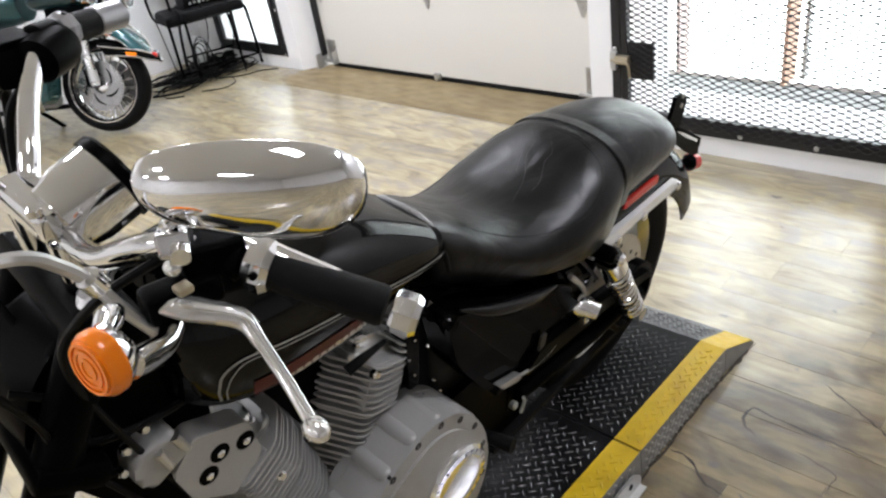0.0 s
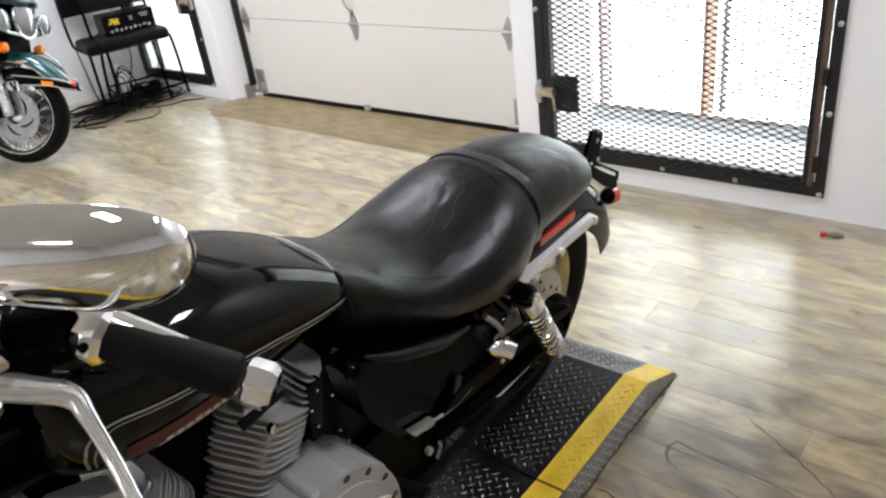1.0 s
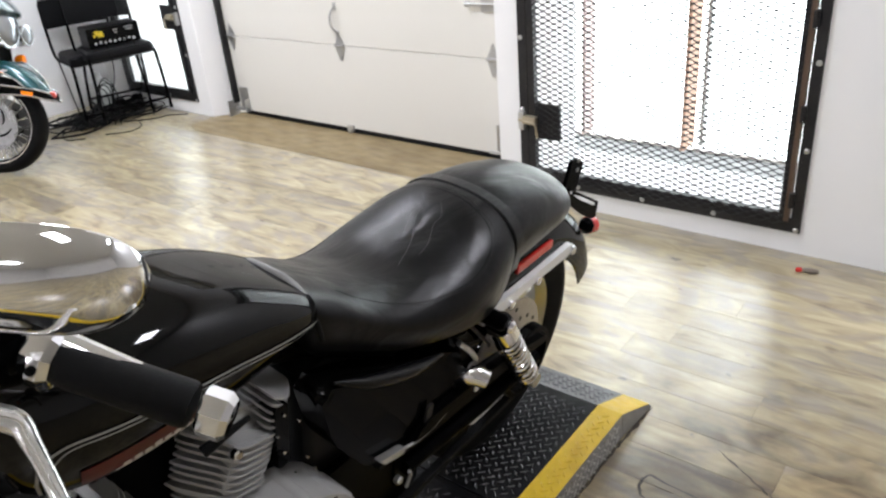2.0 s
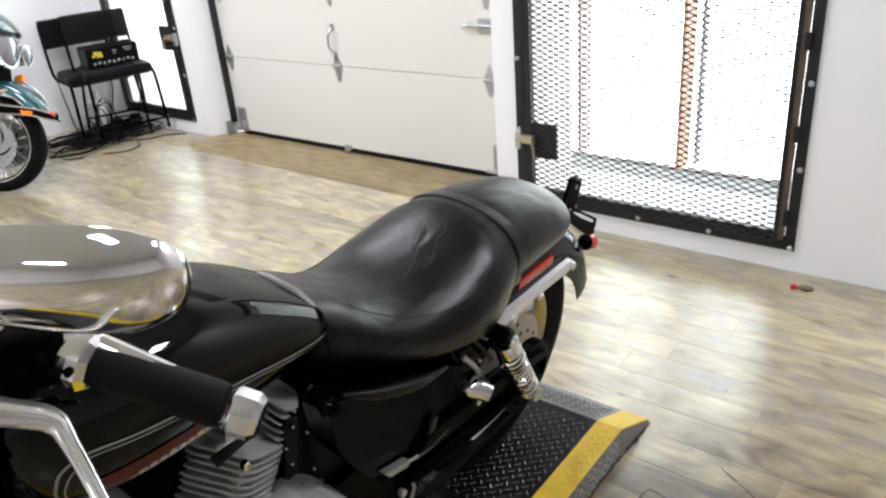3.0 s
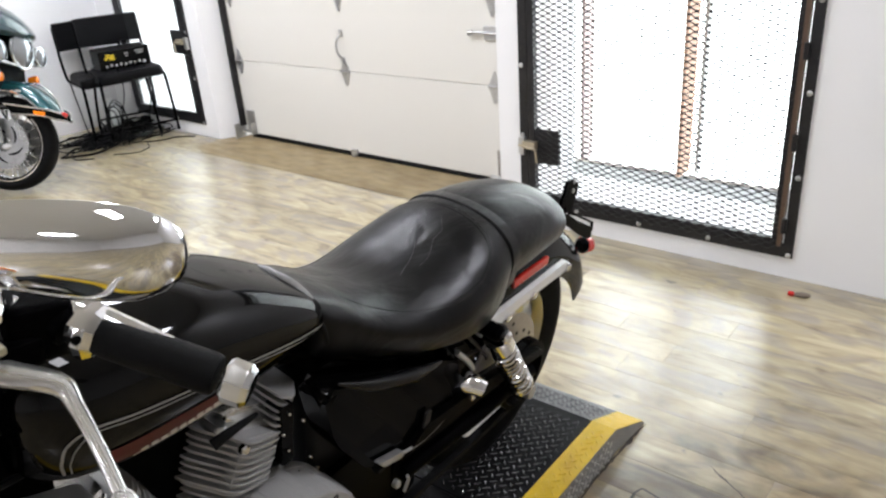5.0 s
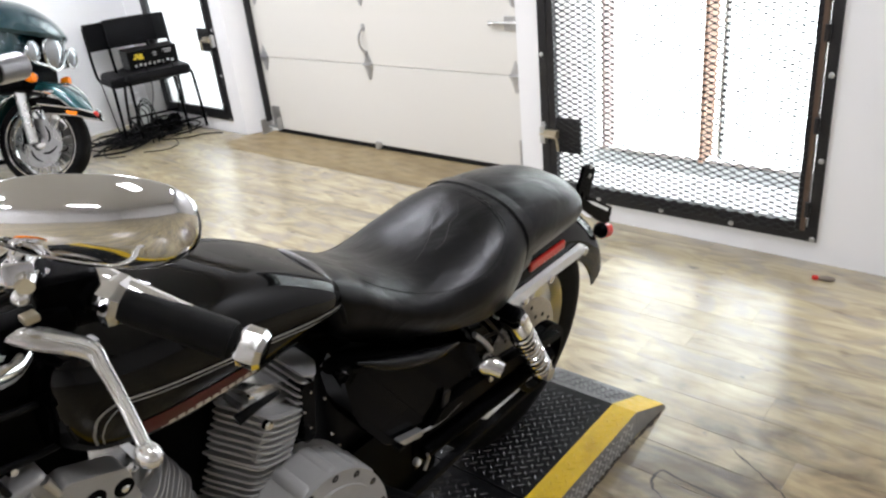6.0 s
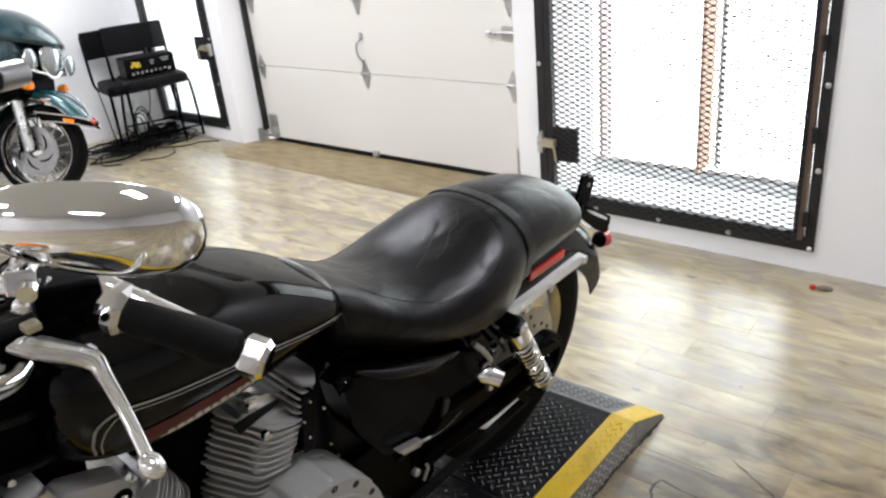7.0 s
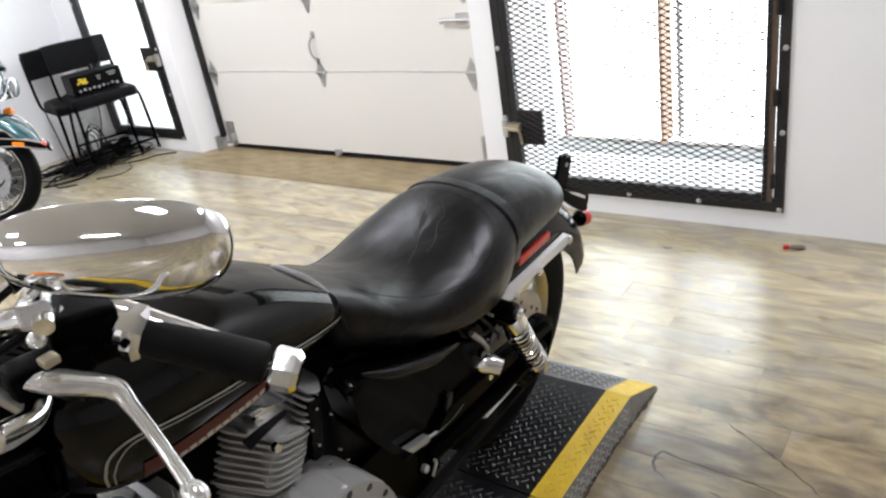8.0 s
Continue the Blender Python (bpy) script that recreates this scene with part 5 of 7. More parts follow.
for x, z in ((1.121, 0.752), (1.144, 0.727), (1.082, 0.742)):
    bm = B()
    revolve(bm, [(0, 0.0150), (0.0015, 0.0150)], (x, 0.0972, z), (0, 1, 0), 20)
    part("bolt_recess", bm, BLACKSATIN, rf)
    bm = B()
    revolve(bm, [(0, 0.0065), (0.004, 0.0065), (0.006, 0.004), (0.006, 0.001)], (x, 0.0978, z), (0, 1, 0), 6)
    part("socket_bolt", bm, CHROME, rf)
bm = B()
slab(bm, rounded([(1.168, 0.842), (1.156, 0.790), (1.212, 0.766), (1.232, 0.795), (1.226, 0.830)], 0.010, 3), 0.045, 0.100, bev=0.010)
re_ = bp("rocker_end", bm, SILVERPAINT, "cast rocker box end")
for k in range(2):
    bm = B()
    tube(bm, [(1.160 + 0.026 * k, 0.1005, 0.800 - 0.010 * k), (1.172 + 0.024 * k, 0.1005, 0.834 - 0.008 * k)], [0.0055, 0.007], 8)
    part("cast_rib", bm, ALLOY, re_, "worn bright rib")
for x, z in ((1.236, 0.812), (1.224, 0.842), (1.196, 0.856)):
    bm = B()
    revolve(bm, [(0, 0.0075), (0.008, 0.0075), (0.011, 0.005), (0.011, 0.001)], (x, 0.080, z), (0, 1, 0.3), 6)
    part("head_nut", bm, CHROME, re_)
bm = B()
box(bm, (0.86, -0.12, 0.50), (1.02, 0.02, 0.80), 0.03)
bp("intake_manifold", bm, BLACKSATIN, "black intake between the cylinders")
bm = B()
revolve(bm, [(0, 0.085), (0.05, 0.09), (0.065, 0.08), (0.068, 0.001)], (0.94, -0.12, 0.62), (0, -1, 0), 32)
bp("air_cleaner", bm, CHROME, "round chrome air cleaner")
bm = B()
slab(bm, rounded([(0.60, 0.24), (0.64, 0.38), (0.76, 0.455), (0.89, 0.47), (1.06, 0.46), (1.10, 0.30), (1.02, 0.19), (0.72, 0.18)], 0.05, 6), -0.10, 0.085, bev=0.012)
bp("crankcase", bm, SILVERPAINT, "silver crankcase")
prim = rounded([(0.630, 0.34), (0.645, 0.43), (0.680, 0.500), (0.73, 0.548), (0.79, 0.568), (0.85, 0.548), (0.92, 0.51), (0.99, 0.44), (1.07, 0.36), (1.11, 0.29), (1.07, 0.22), (0.98, 0.19), (0.85, 0.175), (0.72, 0.19), (0.65, 0.25)], 0.05, 5)
bm = B()
slab(bm, prim, 0.075, 0.172, bev=0.016)
pc = bp("primary_cover", bm, SILVERPAINT, "silver painted primary cover")
bm = B()
slab(bm, [((x - 0.86) * 1.006 + 0.86, (z - 0.38) * 1.008 + 0.38) for x, z in prim], 0.07, 0.090, bev=0.004)
part("cover_flange", bm, SILVERPAINT, pc)
for i in range(0, len(prim), 6):
    x, z = prim[i]
    x, z = x + (0.86 - x) * 0.055, z + (0.37 - z) * 0.055
    bm = B()
    revolve(bm, [(0.0, 0.009), (0.008, 0.009), (0.0105, 0.006), (0.0105, 0.003), (0.007, 0.003)], (x, 0.163, z), (0, 1, 0), 10)
    part("cover_screw", bm, DARKSTEEL, pc)
    bm = B()
    revolve(bm, [(0.0, 0.017), (0.068, 0.0165), (0.076, 0.012), (0.0765, 0.001)], (x, 0.088, z), (0, 1, 0), 16)
    part("screw_boss", bm, SILVERPAINT, pc)
bm = B()
slab(bm, [((x - 0.86) * 0.86 + 0.85, (z - 0.37) * 0.84 + 0.365) for x, z in prim], 0.165, 0.1765, bev=0.005)
part("raised_panel", bm, SILVERPAINT, pc)
bm = B()
revolve(bm, [(0.0, 0.080), (0.010, 0.080), (0.016, 0.074), (0.017, 0.060), (0.014, 0.056), (0.014, 0.001)], (0.738, 0.172, 0.372), (0, 1, 0), 48)
dc = part("derby_cover", bm, CHROME, pc, "chrome round derby cover")
for i in range(24):
    a = 2 * math.pi * i / 24
    if i % 12 in (5, 6):
        continue
    bm = B()
    o = V3((0.738 + 0.0665 * math.cos(a), 0.1875, 0.372 + 0.0665 * math.sin(a)))
    box(bm, (-0.0022, 0, -0.006), (0.0022, 0.0012, 0.006), 0.0004, m=Matrix.Translation(o) @ Matrix.Rotation(-a + math.pi / 2, 4, "Y"))
    part("lettering_bar", bm, BLACKSATIN, dc)
bm = B()
slab(bm, rounded([(0.86, 0.30), (0.885, 0.375), (0.96, 0.36), (0.97, 0.30), (0.91, 0.27)], 0.02, 4), 0.172, 0.1815, bev=0.003)
part("inspection_cover", bm, CHROME, pc, "small chrome inspection cover")

# foot controls
bm = B()
tube(bm, [(0.60, 0.11, 0.33), (0.60, 0.15, 0.345), (0.590, 0.20, 0.35)], [0.016, 0.014, 0.016], 12, smooth=3)
bp("foot_peg", bm, BLACKRUBBER, "black rubber foot peg")
bm = B()
slab(bm, rounded([(0.592, 0.492), (0.575, 0.472), (0.520, 0.455), (0.518, 0.470)], 0.005), 0.145, 0.160, bev=0.004)
bp("sprocket_cover_edge", bm, STEEL, "bright edge of the sprocket cover")
# brake line, small bracket, stand switch and case bolts on the left flank
bm = B()
tube(bm, [(0.545, 0.148, 0.470), (0.50, 0.152, 0.452), (0.44, 0.152, 0.442), (0.39, 0.152, 0.450), (0.33, 0.150, 0.464)], 0.0032, 8, smooth=6)
bp("brake_line", bm, STEEL, "thin bright brake line")
bm = B()
slab(bm, rounded([(0.424, 0.510), (0.442, 0.508), (0.452, 0.458), (0.434, 0.452)], 0.004), 0.146, 0.152, bev=0.001)
bp("small_bracket", bm, DARKSTEEL, "small steel bracket")
bm = B()
revolve(bm, [(0, 0.009), (0.01, 0.009), (0.013, 0.006)], (0.521, 0.142, 0.372), (0, 1, 0.1), 12)
tube(bm, [(0.490, 0.150, 0.372), (0.485, 0.150, 0.358), (0.497, 0.150, 0.332)], 0.004, 8)
bp("stand_switch", bm, STEEL, "small steel stand switch")
for x, z in ((0.750, 0.690), (0.755, 0.612), (0.720, 0.655), (0.706, 0.560), (0.735, 0.545), (0.690, 0.520), (0.765, 0.655)):
    bm = B()
    revolve(bm, [(0, 0.0028), (0.004, 0.0028), (0.005, 0.002)], (x, 0.097, z), (0, 1, 0.3), 8)
    bp("case_bolt", bm, CHROME)
bm = B()
slab(bm, rounded([(0.738, 0.71), (0.765, 0.71), (0.768, 0.58), (0.742, 0.58)], 0.006), 0.06, 0.0975, bev=0.004)
bp("engine_mount", bm, BLACKENAMEL, "black engine mount")
bm = B()
tube(bm, [(0.82, 0.10, 0.20), (0.84, 0.17, 0.12), (0.85, 0.235, 0.04)], [0.012, 0.012, 0.01], 10)
bp("side_stand", bm, BLACKSATIN, "satin black side stand")
bm = B()
tube(bm, [(0.72, -0.13, 0.45), (0.75, -0.17, 0.35), (0.55, -0.18, 0.26), (0.1, -0.19, 0.26), (-0.22, -0.19, 0.27)], [0.022, 0.024, 0.03, 0.036, 0.036], 16, smooth=5)
bp("exhaust", bm, CHROME, "chrome exhaust pipe")


STEER_DEG = -6.0
# --- front end, steered slightly to the right
HEAD = V3((1.21, 0, 0.83))
STEER = Matrix.Translation(HEAD) @ Matrix.Rotation(radians(-30), 4, "Y") @ Matrix.Rotation(radians(STEER_DEG), 4, "Z") @ Matrix.Rotation(radians(30), 4, "Y") @ Matrix.Translation(-HEAD)


def fp(name, bm, material, label="", parent=None, sharp=38):
    bm.transform(STEER)
    return part(name, bm, material, parent or bike, label, sharp)


wheel("front_wheel", 1.60, 0.34, 0.085, 0.275, 18, 1, "front wheel with narrow tyre", STEER)
dirn = V3((-0.5, 0, 0.866))
for s in (1, -1):
    bm = B()
    a = V3((1.60, 0.095 * s, 0.34))
    tube(bm, [a + dirn * -0.03, a + dirn * 0.34], 0.026, 16)
    lo = fp("fork_slider", bm, BLACKSATIN, "black fork slider")
    bm = B()
    tube(bm, [a + dirn * 0.33, a + dirn * 0.83], 0.0195, 16)
    fp("fork_tube", bm, CHROME, "chrome fork tube")
    bm = B()
    tube(bm, [a + dirn * 0.46, a + dirn * 0.79], [0.027, 0.0265], 16)
    fp("fork_cover", bm, BLACKSATIN, "black fork cover")
for d in (0.62, 0.80):
    bm = B()
    c = V3((1.60, 0, 0.34)) + dirn * d
    m = Matrix.Translation(c) @ Matrix.Rotation(radians(-30), 4, "Y")
    box(bm, (-0.055, -0.125, -0.018), (0.03, 0.125, 0.018), 0.012, m=m)
    fp("fork_yoke", bm, BLACKSATIN, "black fork yoke")
bm = B()
tube(bm, [HEAD + dirn * -0.09, HEAD + dirn * 0.09], 0.034, 20)
bp("head_bearing", bm, BLACKSATIN)
fp("front_fender", fender("front_fender", 1.60, 0.34, 40, -75, 0.375, 0.345, 0.055, 24), BLACKPAINT, "gloss black front fender")
hl = new("headlight")
hl.parent = bike
tagged(hl, "black bucket headlight")
bm = B()
revolve(bm, [(-0.09, 0.02), (-0.075, 0.06), (-0.03, 0.085), (0.03, 0.092), (0.04, 0.094)], (1.43, 0, 0.92), (1, 0, -0.1), 36)
bm.transform(STEER)
part("bucket", bm, BLACKPAINT, hl)
bm = B()
revolve(bm, [(0.041, 0.088), (0.055, 0.07), (0.062, 0.03), (0.063, 0.001)], (1.43, 0, 0.92), (1, 0, -0.1), 36)
bm.transform(STEER)
part("lens", bm, GLASS, hl, "clear headlight lens")

# --- handlebar: fitted in place, not steered again
BAR_L = [(1.190, 0.0, 1.135), (1.190, 0.07, 1.120), (1.192, 0.13, 1.135), (1.185, 0.20, 1.175), (1.168, 0.25, 1.198), (1.140, 0.292, 1.202), (1.122, 0.328, 1.190), (1.090, 0.394, 1.167)]
BAR_R = [(1.190, 0.0, 1.135), (1.178, -0.035, 1.150), (1.159, -0.060, 1.176), (1.132, -0.10, 1.202), (1.097, -0.140, 1.230), (1.060, -0.172, 1.238), (1.02, -0.192, 1.234), (0.965, -0.215, 1.226)]
bars = new("handlebar")
bars.parent = bike
tagged(bars, "chrome pullback handlebar with rubber grips")
bm = B()
tube(bm, BAR_L, 0.0125, 14, smooth=6)
part("bar", bm, CHROME, bars, "chrome bar")
bm = B()
tube(bm, BAR_R, 0.0116, 16, smooth=6)
part("bar", bm, CHROME, bars, "chrome bar")
bm = B()
for y in (0.05, -0.05):
    tube(bm, [(1.185, y, 0.98), (1.19, y, 1.12)], [0.022, 0.02], 14)
box(bm, (1.168, -0.058, 1.118), (1.214, 0.058, 1.158), 0.012)
part("riser", bm, CHROME, bars, "chrome risers and clamp")
for y in (0.06, -0.06):
    for dx in (-0.02, 0.02):
        b2 = B()
        revolve(b2, [(0, 0.008), (0.008, 0.008), (0.011, 0.005)], (1.19 + dx, y * 0.85, 1.158), (0, 0, 1), 10)
        part("clamp_bolt", b2, CHROME, bars)


def grip(p_in, p_out, metal, cap=0.014, facets=8):
    a, b = V3(p_in), V3(p_out)
    d = (b - a).normalized()
    ln = (b - a).length
    g = bm_ = B()
    revolve(bm_, [(0.006, 0.0165), (0.02, 0.0175), (ln * 0.5, 0.0172), (ln - 0.024, 0.0176), (ln - 0.02, 0.016)], a, d, 28)
    gr = part("grip", bm_, BLACKRUBBER, bars, "black rubber grip")
    # faceted end cap and inner collar
    bm_ = B()
    revolve(bm_, [(ln - cap, 0.016), (ln - cap + 0.003, 0.0185), (ln + 0.004, 0.0185), (ln + 0.009, 0.0145), (ln + 0.0095, 0.001)], a, d, facets)
    part("end_cap", bm_, metal, gr, "faceted end cap", sharp=20)
    bm_ = B()
    revolve(bm_, [(-0.014, 0.015), (-0.012, 0.0195), (-0.004, 0.0235), (0.004, 0.0235), (0.010, 0.0195), (0.011, 0.015)], a, d, 9)
    col = part("collar", bm_, metal, gr, "faceted inner collar", sharp=20)
    for ang in (0.4, 1.5, 2.6):
        side = d.orthogonal().normalized()
        out = math.cos(ang) * side + math.sin(ang) * d.cross(side)
        bm_ = B()
        revolve(bm_, [(0, 0.0036), (0.0025, 0.0036)], a + out * 0.0215, out, 10)
        part("collar_screw", bm_, BLACKSATIN, col)
    bm_ = B()
    revolve(bm_, [(-0.050, 0.013), (-0.046, 0.0185), (-0.017, 0.0195), (-0.014, 0.016)], a, d, 24)
    part("housing_neck", bm_, BLACKSATIN, gr, "black switch housing neck")
    return gr


grip((1.134, 0.318, 1.187), (1.075, 0.425, 1.156), CHROME)
grip((1.040, -0.183, 1.236), (0.955, -0.219, 1.225), GREYMETAL, 0.045, 24)
# brake reservoir and hoses beside the right-hand bar
bm = B()
box(bm, (1.062, -0.250, 1.192), (1.118, -0.196, 1.236), 0.010)
part("brake_reservoir", bm, BLACKSATIN, bars, "black brake fluid reservoir")
for pts, r in (([(1.085, -0.180, 1.215), (1.105, -0.235, 1.195), (1.105, -0.275, 1.125), (1.12, -0.285, 1.02), (1.16, -0.20, 0.92), (1.17, -0.08, 0.86)], 0.0075),
               ([(1.09, -0.215, 1.20), (1.12, -0.262, 1.150), (1.13, -0.270, 1.06), (1.15, -0.22, 0.96), (1.19, -0.10, 0.90)], 0.0055),
               ([(1.075, -0.165, 1.215), (1.125, -0.190, 1.165), (1.15, -0.185, 1.08), (1.17, -0.13, 1.00), (1.19, -0.06, 0.95)], 0.0060)):
    part("brake_hose", tube(B(), pts, r, 8, smooth=6), CABLE, bars, "black hose")
# clutch perch and switch housing on the left
bm = B()
box(bm, (-0.030, -0.045, -0.028), (0.026, 0.034, 0.024), 0.010, m=Matrix.Translation((1.155, 0.272, 1.192)) @ Matrix.Rotation(radians(-22), 4, "Z"))
sw = part("switch_housing", bm, BLACKSATIN, bars, "black switch housing")
for dz, material in ((0.0, YELLOWPAINT), (-0.018, BLACKPLASTIC)):
    bm = B()
    box(bm, (1.118, 0.262, 1.182 + dz), (1.132, 0.285, 1.193 + dz), 0.003)
    part("switch_button", bm, material, sw)
bm = B()
box(bm, (-0.030, -0.016, -0.015), (0.034, 0.014, 0.013), 0.007, m=Matrix.Translation((1.192, 0.290, 1.180)) @ Matrix.Rotation(radians(-10), 4, "Z"))
pp = part("clutch_perch", bm, BLACKSATIN, bars, "black clutch perch")
bm = B()
revolve(bm, [(0, 0.007), (0.003, 0.007), (0.005, 0.004)], (1.207, 0.299, 1.184), (0, 0, 1), 14)
part("pivot_bolt", bm, CHROME, pp)
bm = B()


def lever_blade(pts, ws, hs):
    p = smooth_path(pts, 8)
    n = len(p)
    rings = []
    for i, q in enumerate(p):
        t = (p[min(i + 1, n - 1)] - p[max(i - 1, 0)]).normalized()
        side = V3((0, 0, 1)).cross(t).normalized()
        up = t.cross(side)
        k = i / (n - 1)
        w, h = float(np.interp(k, np.linspace(0, 1, len(ws)), ws)), float(np.interp(k, np.linspace(0, 1, len(hs)), hs))
        rings.append([q + side * w * math.cos(a) + up * h * math.sin(a) for a in [2 * math.pi * j / 12 for j in range(12)]])
    return loft(B(), rings)


lv = part("clutch_lever", lever_blade([(1.212, 0.292, 1.182), (1.195, 0.312, 1.176), (1.172, 0.332, 1.163), (1.172, 0.352, 1.154), (1.180, 0.395, 1.143), (1.190, 0.436, 1.134)], [0.011, 0.0125, 0.0105, 0.0075, 0.006, 0.0055, 0.0055], [0.0075, 0.0085, 0.0085, 0.0075, 0.0062, 0.0055, 0.0055]), POLISHED, bars, "polished clutch lever with a ball end")
bm = B()
ball(bm, (1.191, 0.441, 1.132), 0.0098, (1, 1.3, 1), 16)
part("lever_ball", bm, POLISHED, lv)
# clamp of the mirror's stem, with a cable ferrule and a small cap beside it
CLAMP = Matrix.Translation((1.192, 0.300, 1.238)) @ Matrix.Rotation(radians(-32), 4, "Z") @ Matrix.Rotation(radians(18), 4, "X")
bm = B()
box(bm, (-0.012, -0.020, -0.010), (0.012, 0.020, 0.010), 0.003, m=CLAMP)
tube(bm, [CLAMP @ V3((-0.004, 0.010, -0.002)), CLAMP @ V3((-0.004, 0.026, -0.008))], [0.0085, 0.0075], 14)
mc = part("mirror_clamp", bm, CHROME, bars, "chrome mirror clamp")
for dy in (-0.011, 0.011):
    bm = B()
    revolve(bm, [(0, 0.0055), (0.004, 0.0055), (0.006, 0.003)], CLAMP @ V3((0.0, dy, 0.013)), CLAMP.to_3x3() @ V3((0, 0, 1)), 10)
    part("clamp_screw", bm, CHROME, mc)
bm = B()
ball(bm, (1.200, 0.300, 1.2145), 0.0072, seg=16)
part("ferrule", bm, POLISHED, bars, "round alloy cable ferrule")
bm = B()
box(bm, (1.196, 0.308, 1.200), (1.209, 0.320, 1.207), 0.002)
part("lever_cap", bm, BRASSY, bars, "small tarnished cap")
# brake side, simpler to see: master cylinder and lever
bm = B()
revolve(bm, [(0.0, 0.016), (0.004, 0.026), (0.045, 0.029), (0.062, 0.025), (0.066, 0.016)], (1.100, -0.138, 1.226), (-0.75, -0.55, 0.0), 20)
part("switch_housing", bm, BLACKSATIN, bars, "rounded black switch housing")
bm = B()
box(bm, (1.082, -0.205, 1.196), (1.142, -0.150, 1.246), 0.012)
box(bm, (1.086, -0.201, 1.246), (1.138, -0.154, 1.252), 0.002)
part("brake_master", bm, BLACKSATIN, bars, "black brake master cylinder")
part("brake_lever", lever_blade([(1.10, -0.21, 1.21), (1.085, -0.26, 1.20), (1.05, -0.30, 1.19), (0.99, -0.33, 1.18)], [0.011, 0.008, 0.007], [0.009, 0.008, 0.007]), CHROME, bars, "chrome brake lever")


# --- mirrors
def mirror(body_c, ax_out, ax_up, half, stem, label, side):
    mi = new("mirror")
    mi.parent = bike
    tagged(mi, label)
    o, u = V3(ax_out).normalized(), V3(ax_up)
    u = (u - o * u.dot(o)).normalized()
    n = o.cross(u)
    if n.x < 0:
        n = -n
    c = V3(body_c)
    L_, H_, D_ = half
    rings = []
    nst = 12
    outline = []
    for i in range(48):
        a = 2 * math.pi * i / 48
        ca, sa = math.cos(a), math.sin(a)
        fat = 0.94 + 0.06 * ca if sa > 0 else 1.02 + 0.42 * ca
        outline.append((L_ * math.copysign(abs(ca) ** (0.72 if ca > 0 else 0.95), ca), H_ * math.copysign(abs(sa) ** 0.85, sa) * fat))
    for j in range(nst):
        t = j / (nst - 1) * math.pi / 2
        sc, dd = math.cos(t) ** 0.75, math.sin(t) * D_
        if j == nst - 1:
            sc = 0.02
        rings.append([c + o * (x * sc) + u * (y * sc) + n * dd for x, y in outline])
    bm = B()
    back = [[c + o * x + u * y - n * 0.006 for x, y in outline]]
    loft(bm, [[c + o * x * 0.97 + u * y * 0.97 - n * 0.008 for x, y in outline]] + back + rings)
    part("shell", bm, CHROME, mi, "chrome teardrop shell", sharp=50)
    bm = B()
    loft(bm, [[c + o * x * 0.92 + u * y * 0.92 - n * d for x, y in outline] for d in (0.0075, 0.0095)])
    part("mirror_glass", bm, MIRRORGLASS, mi, "mirror glass")
    bm = B()
    tube(bm, stem, [0.009, 0.007, 0.007, 0.008], 12, smooth=6)
    part("stem", bm, CHROME, mi, "chrome mirror stem")
    bm = B()
    ball(bm, stem[0], 0.013, seg=14)
    part("stem_base", bm, CHROME, mi)
    return mi


mirror((1.167, 0.3775, 1.305), (-0.66, 0.75, 0.0), (0.42, 0.34, 1), (0.0765, 0.043, 0.031), [(1.172, 0.278, 1.205), (1.190, 0.285, 1.235), (1.192, 0.315, 1.265), (1.185, 0.345, 1.290)], "chrome teardrop mirror on a short stem", 1)


# --- turn signals below the bar
def signal(c, d, stalk):
    s = new("turn_signal")
    s.parent = bike
    tagged(s, "orange turn signal with chrome body and stalk")
    bm = B()
    revolve(bm, [(0.034, 0.006), (0.037, 0.013), (0.045, 0.0200), (0.052, 0.0226)], V3(c) - V3(d).normalized() * 0.054, d, 28)
    part("body", bm, CHROME, s)
    bm = B()
    revolve(bm, [(0.0, 0.0228), (0.002, 0.0238), (0.009, 0.0238), (0.0135, 0.021), (0.0152, 0.011), (0.0155, 0.0005)], V3(c) - V3(d).normalized() * 0.004, d, 28)
    lens = part("lens", bm, ORANGE, s, "ribbed orange lens")
    for k in (0.007, 0.013, 0.018):
        bm = B()
        ring_solid(bm, [(0.0085, k - 0.0012), (0.0122, k - 0.0012), (0.0122, k + 0.0012), (0.0085, k + 0.0012)], V3(c), d, 28)
        part("lens_rib", bm, ORANGE, lens)
    bm = B()
    tube(bm, stalk, [0.010, 0.010, 0.011, 0.011], 14, smooth=5)
    part("stalk", bm, CHROME, s, "chrome stalk")
    bm = B()
    tube(bm, [(1.246, 0.290, 1.196), (1.254, 0.306, 1.208), (1.264, 0.326, 1.222), (1.276, 0.344, 1.228)], [0.006, 0.009, 0.010, 0.008], 12, smooth=5)
    part("stay", bm, CHROME, s, "chrome upper stay")
    return s


signal((1.284, 0.352, 1.214), (0.976, 0.155, 0.13), [(1.212, 0.296, 1.160), (1.228, 0.312, 1.163), (1.250, 0.330, 1.178), (1.268, 0.346, 1.194)])

# --- speedometer
sp = new("speedometer")
sp.parent = bike
tagged(sp, "chrome cased speedometer with a black face")
so, sd = V3((1.150, 0.03, 1.140)), V3((-0.93, 0.0, 0.32))
bm = B()
revolve(bm, [(-0.045, 0.02), (-0.035, 0.040), (-0.01, 0.046), (0.028, 0.047)], so, sd, 36)
part("case", bm, CHROME, sp, "chrome case")
bm = B()
revolve(bm, [(0.0285, 0.050), (0.040, 0.050), (0.044, 0.046), (0.0405, 0.044), (0.0402, 0.0005)], so, sd, 36)
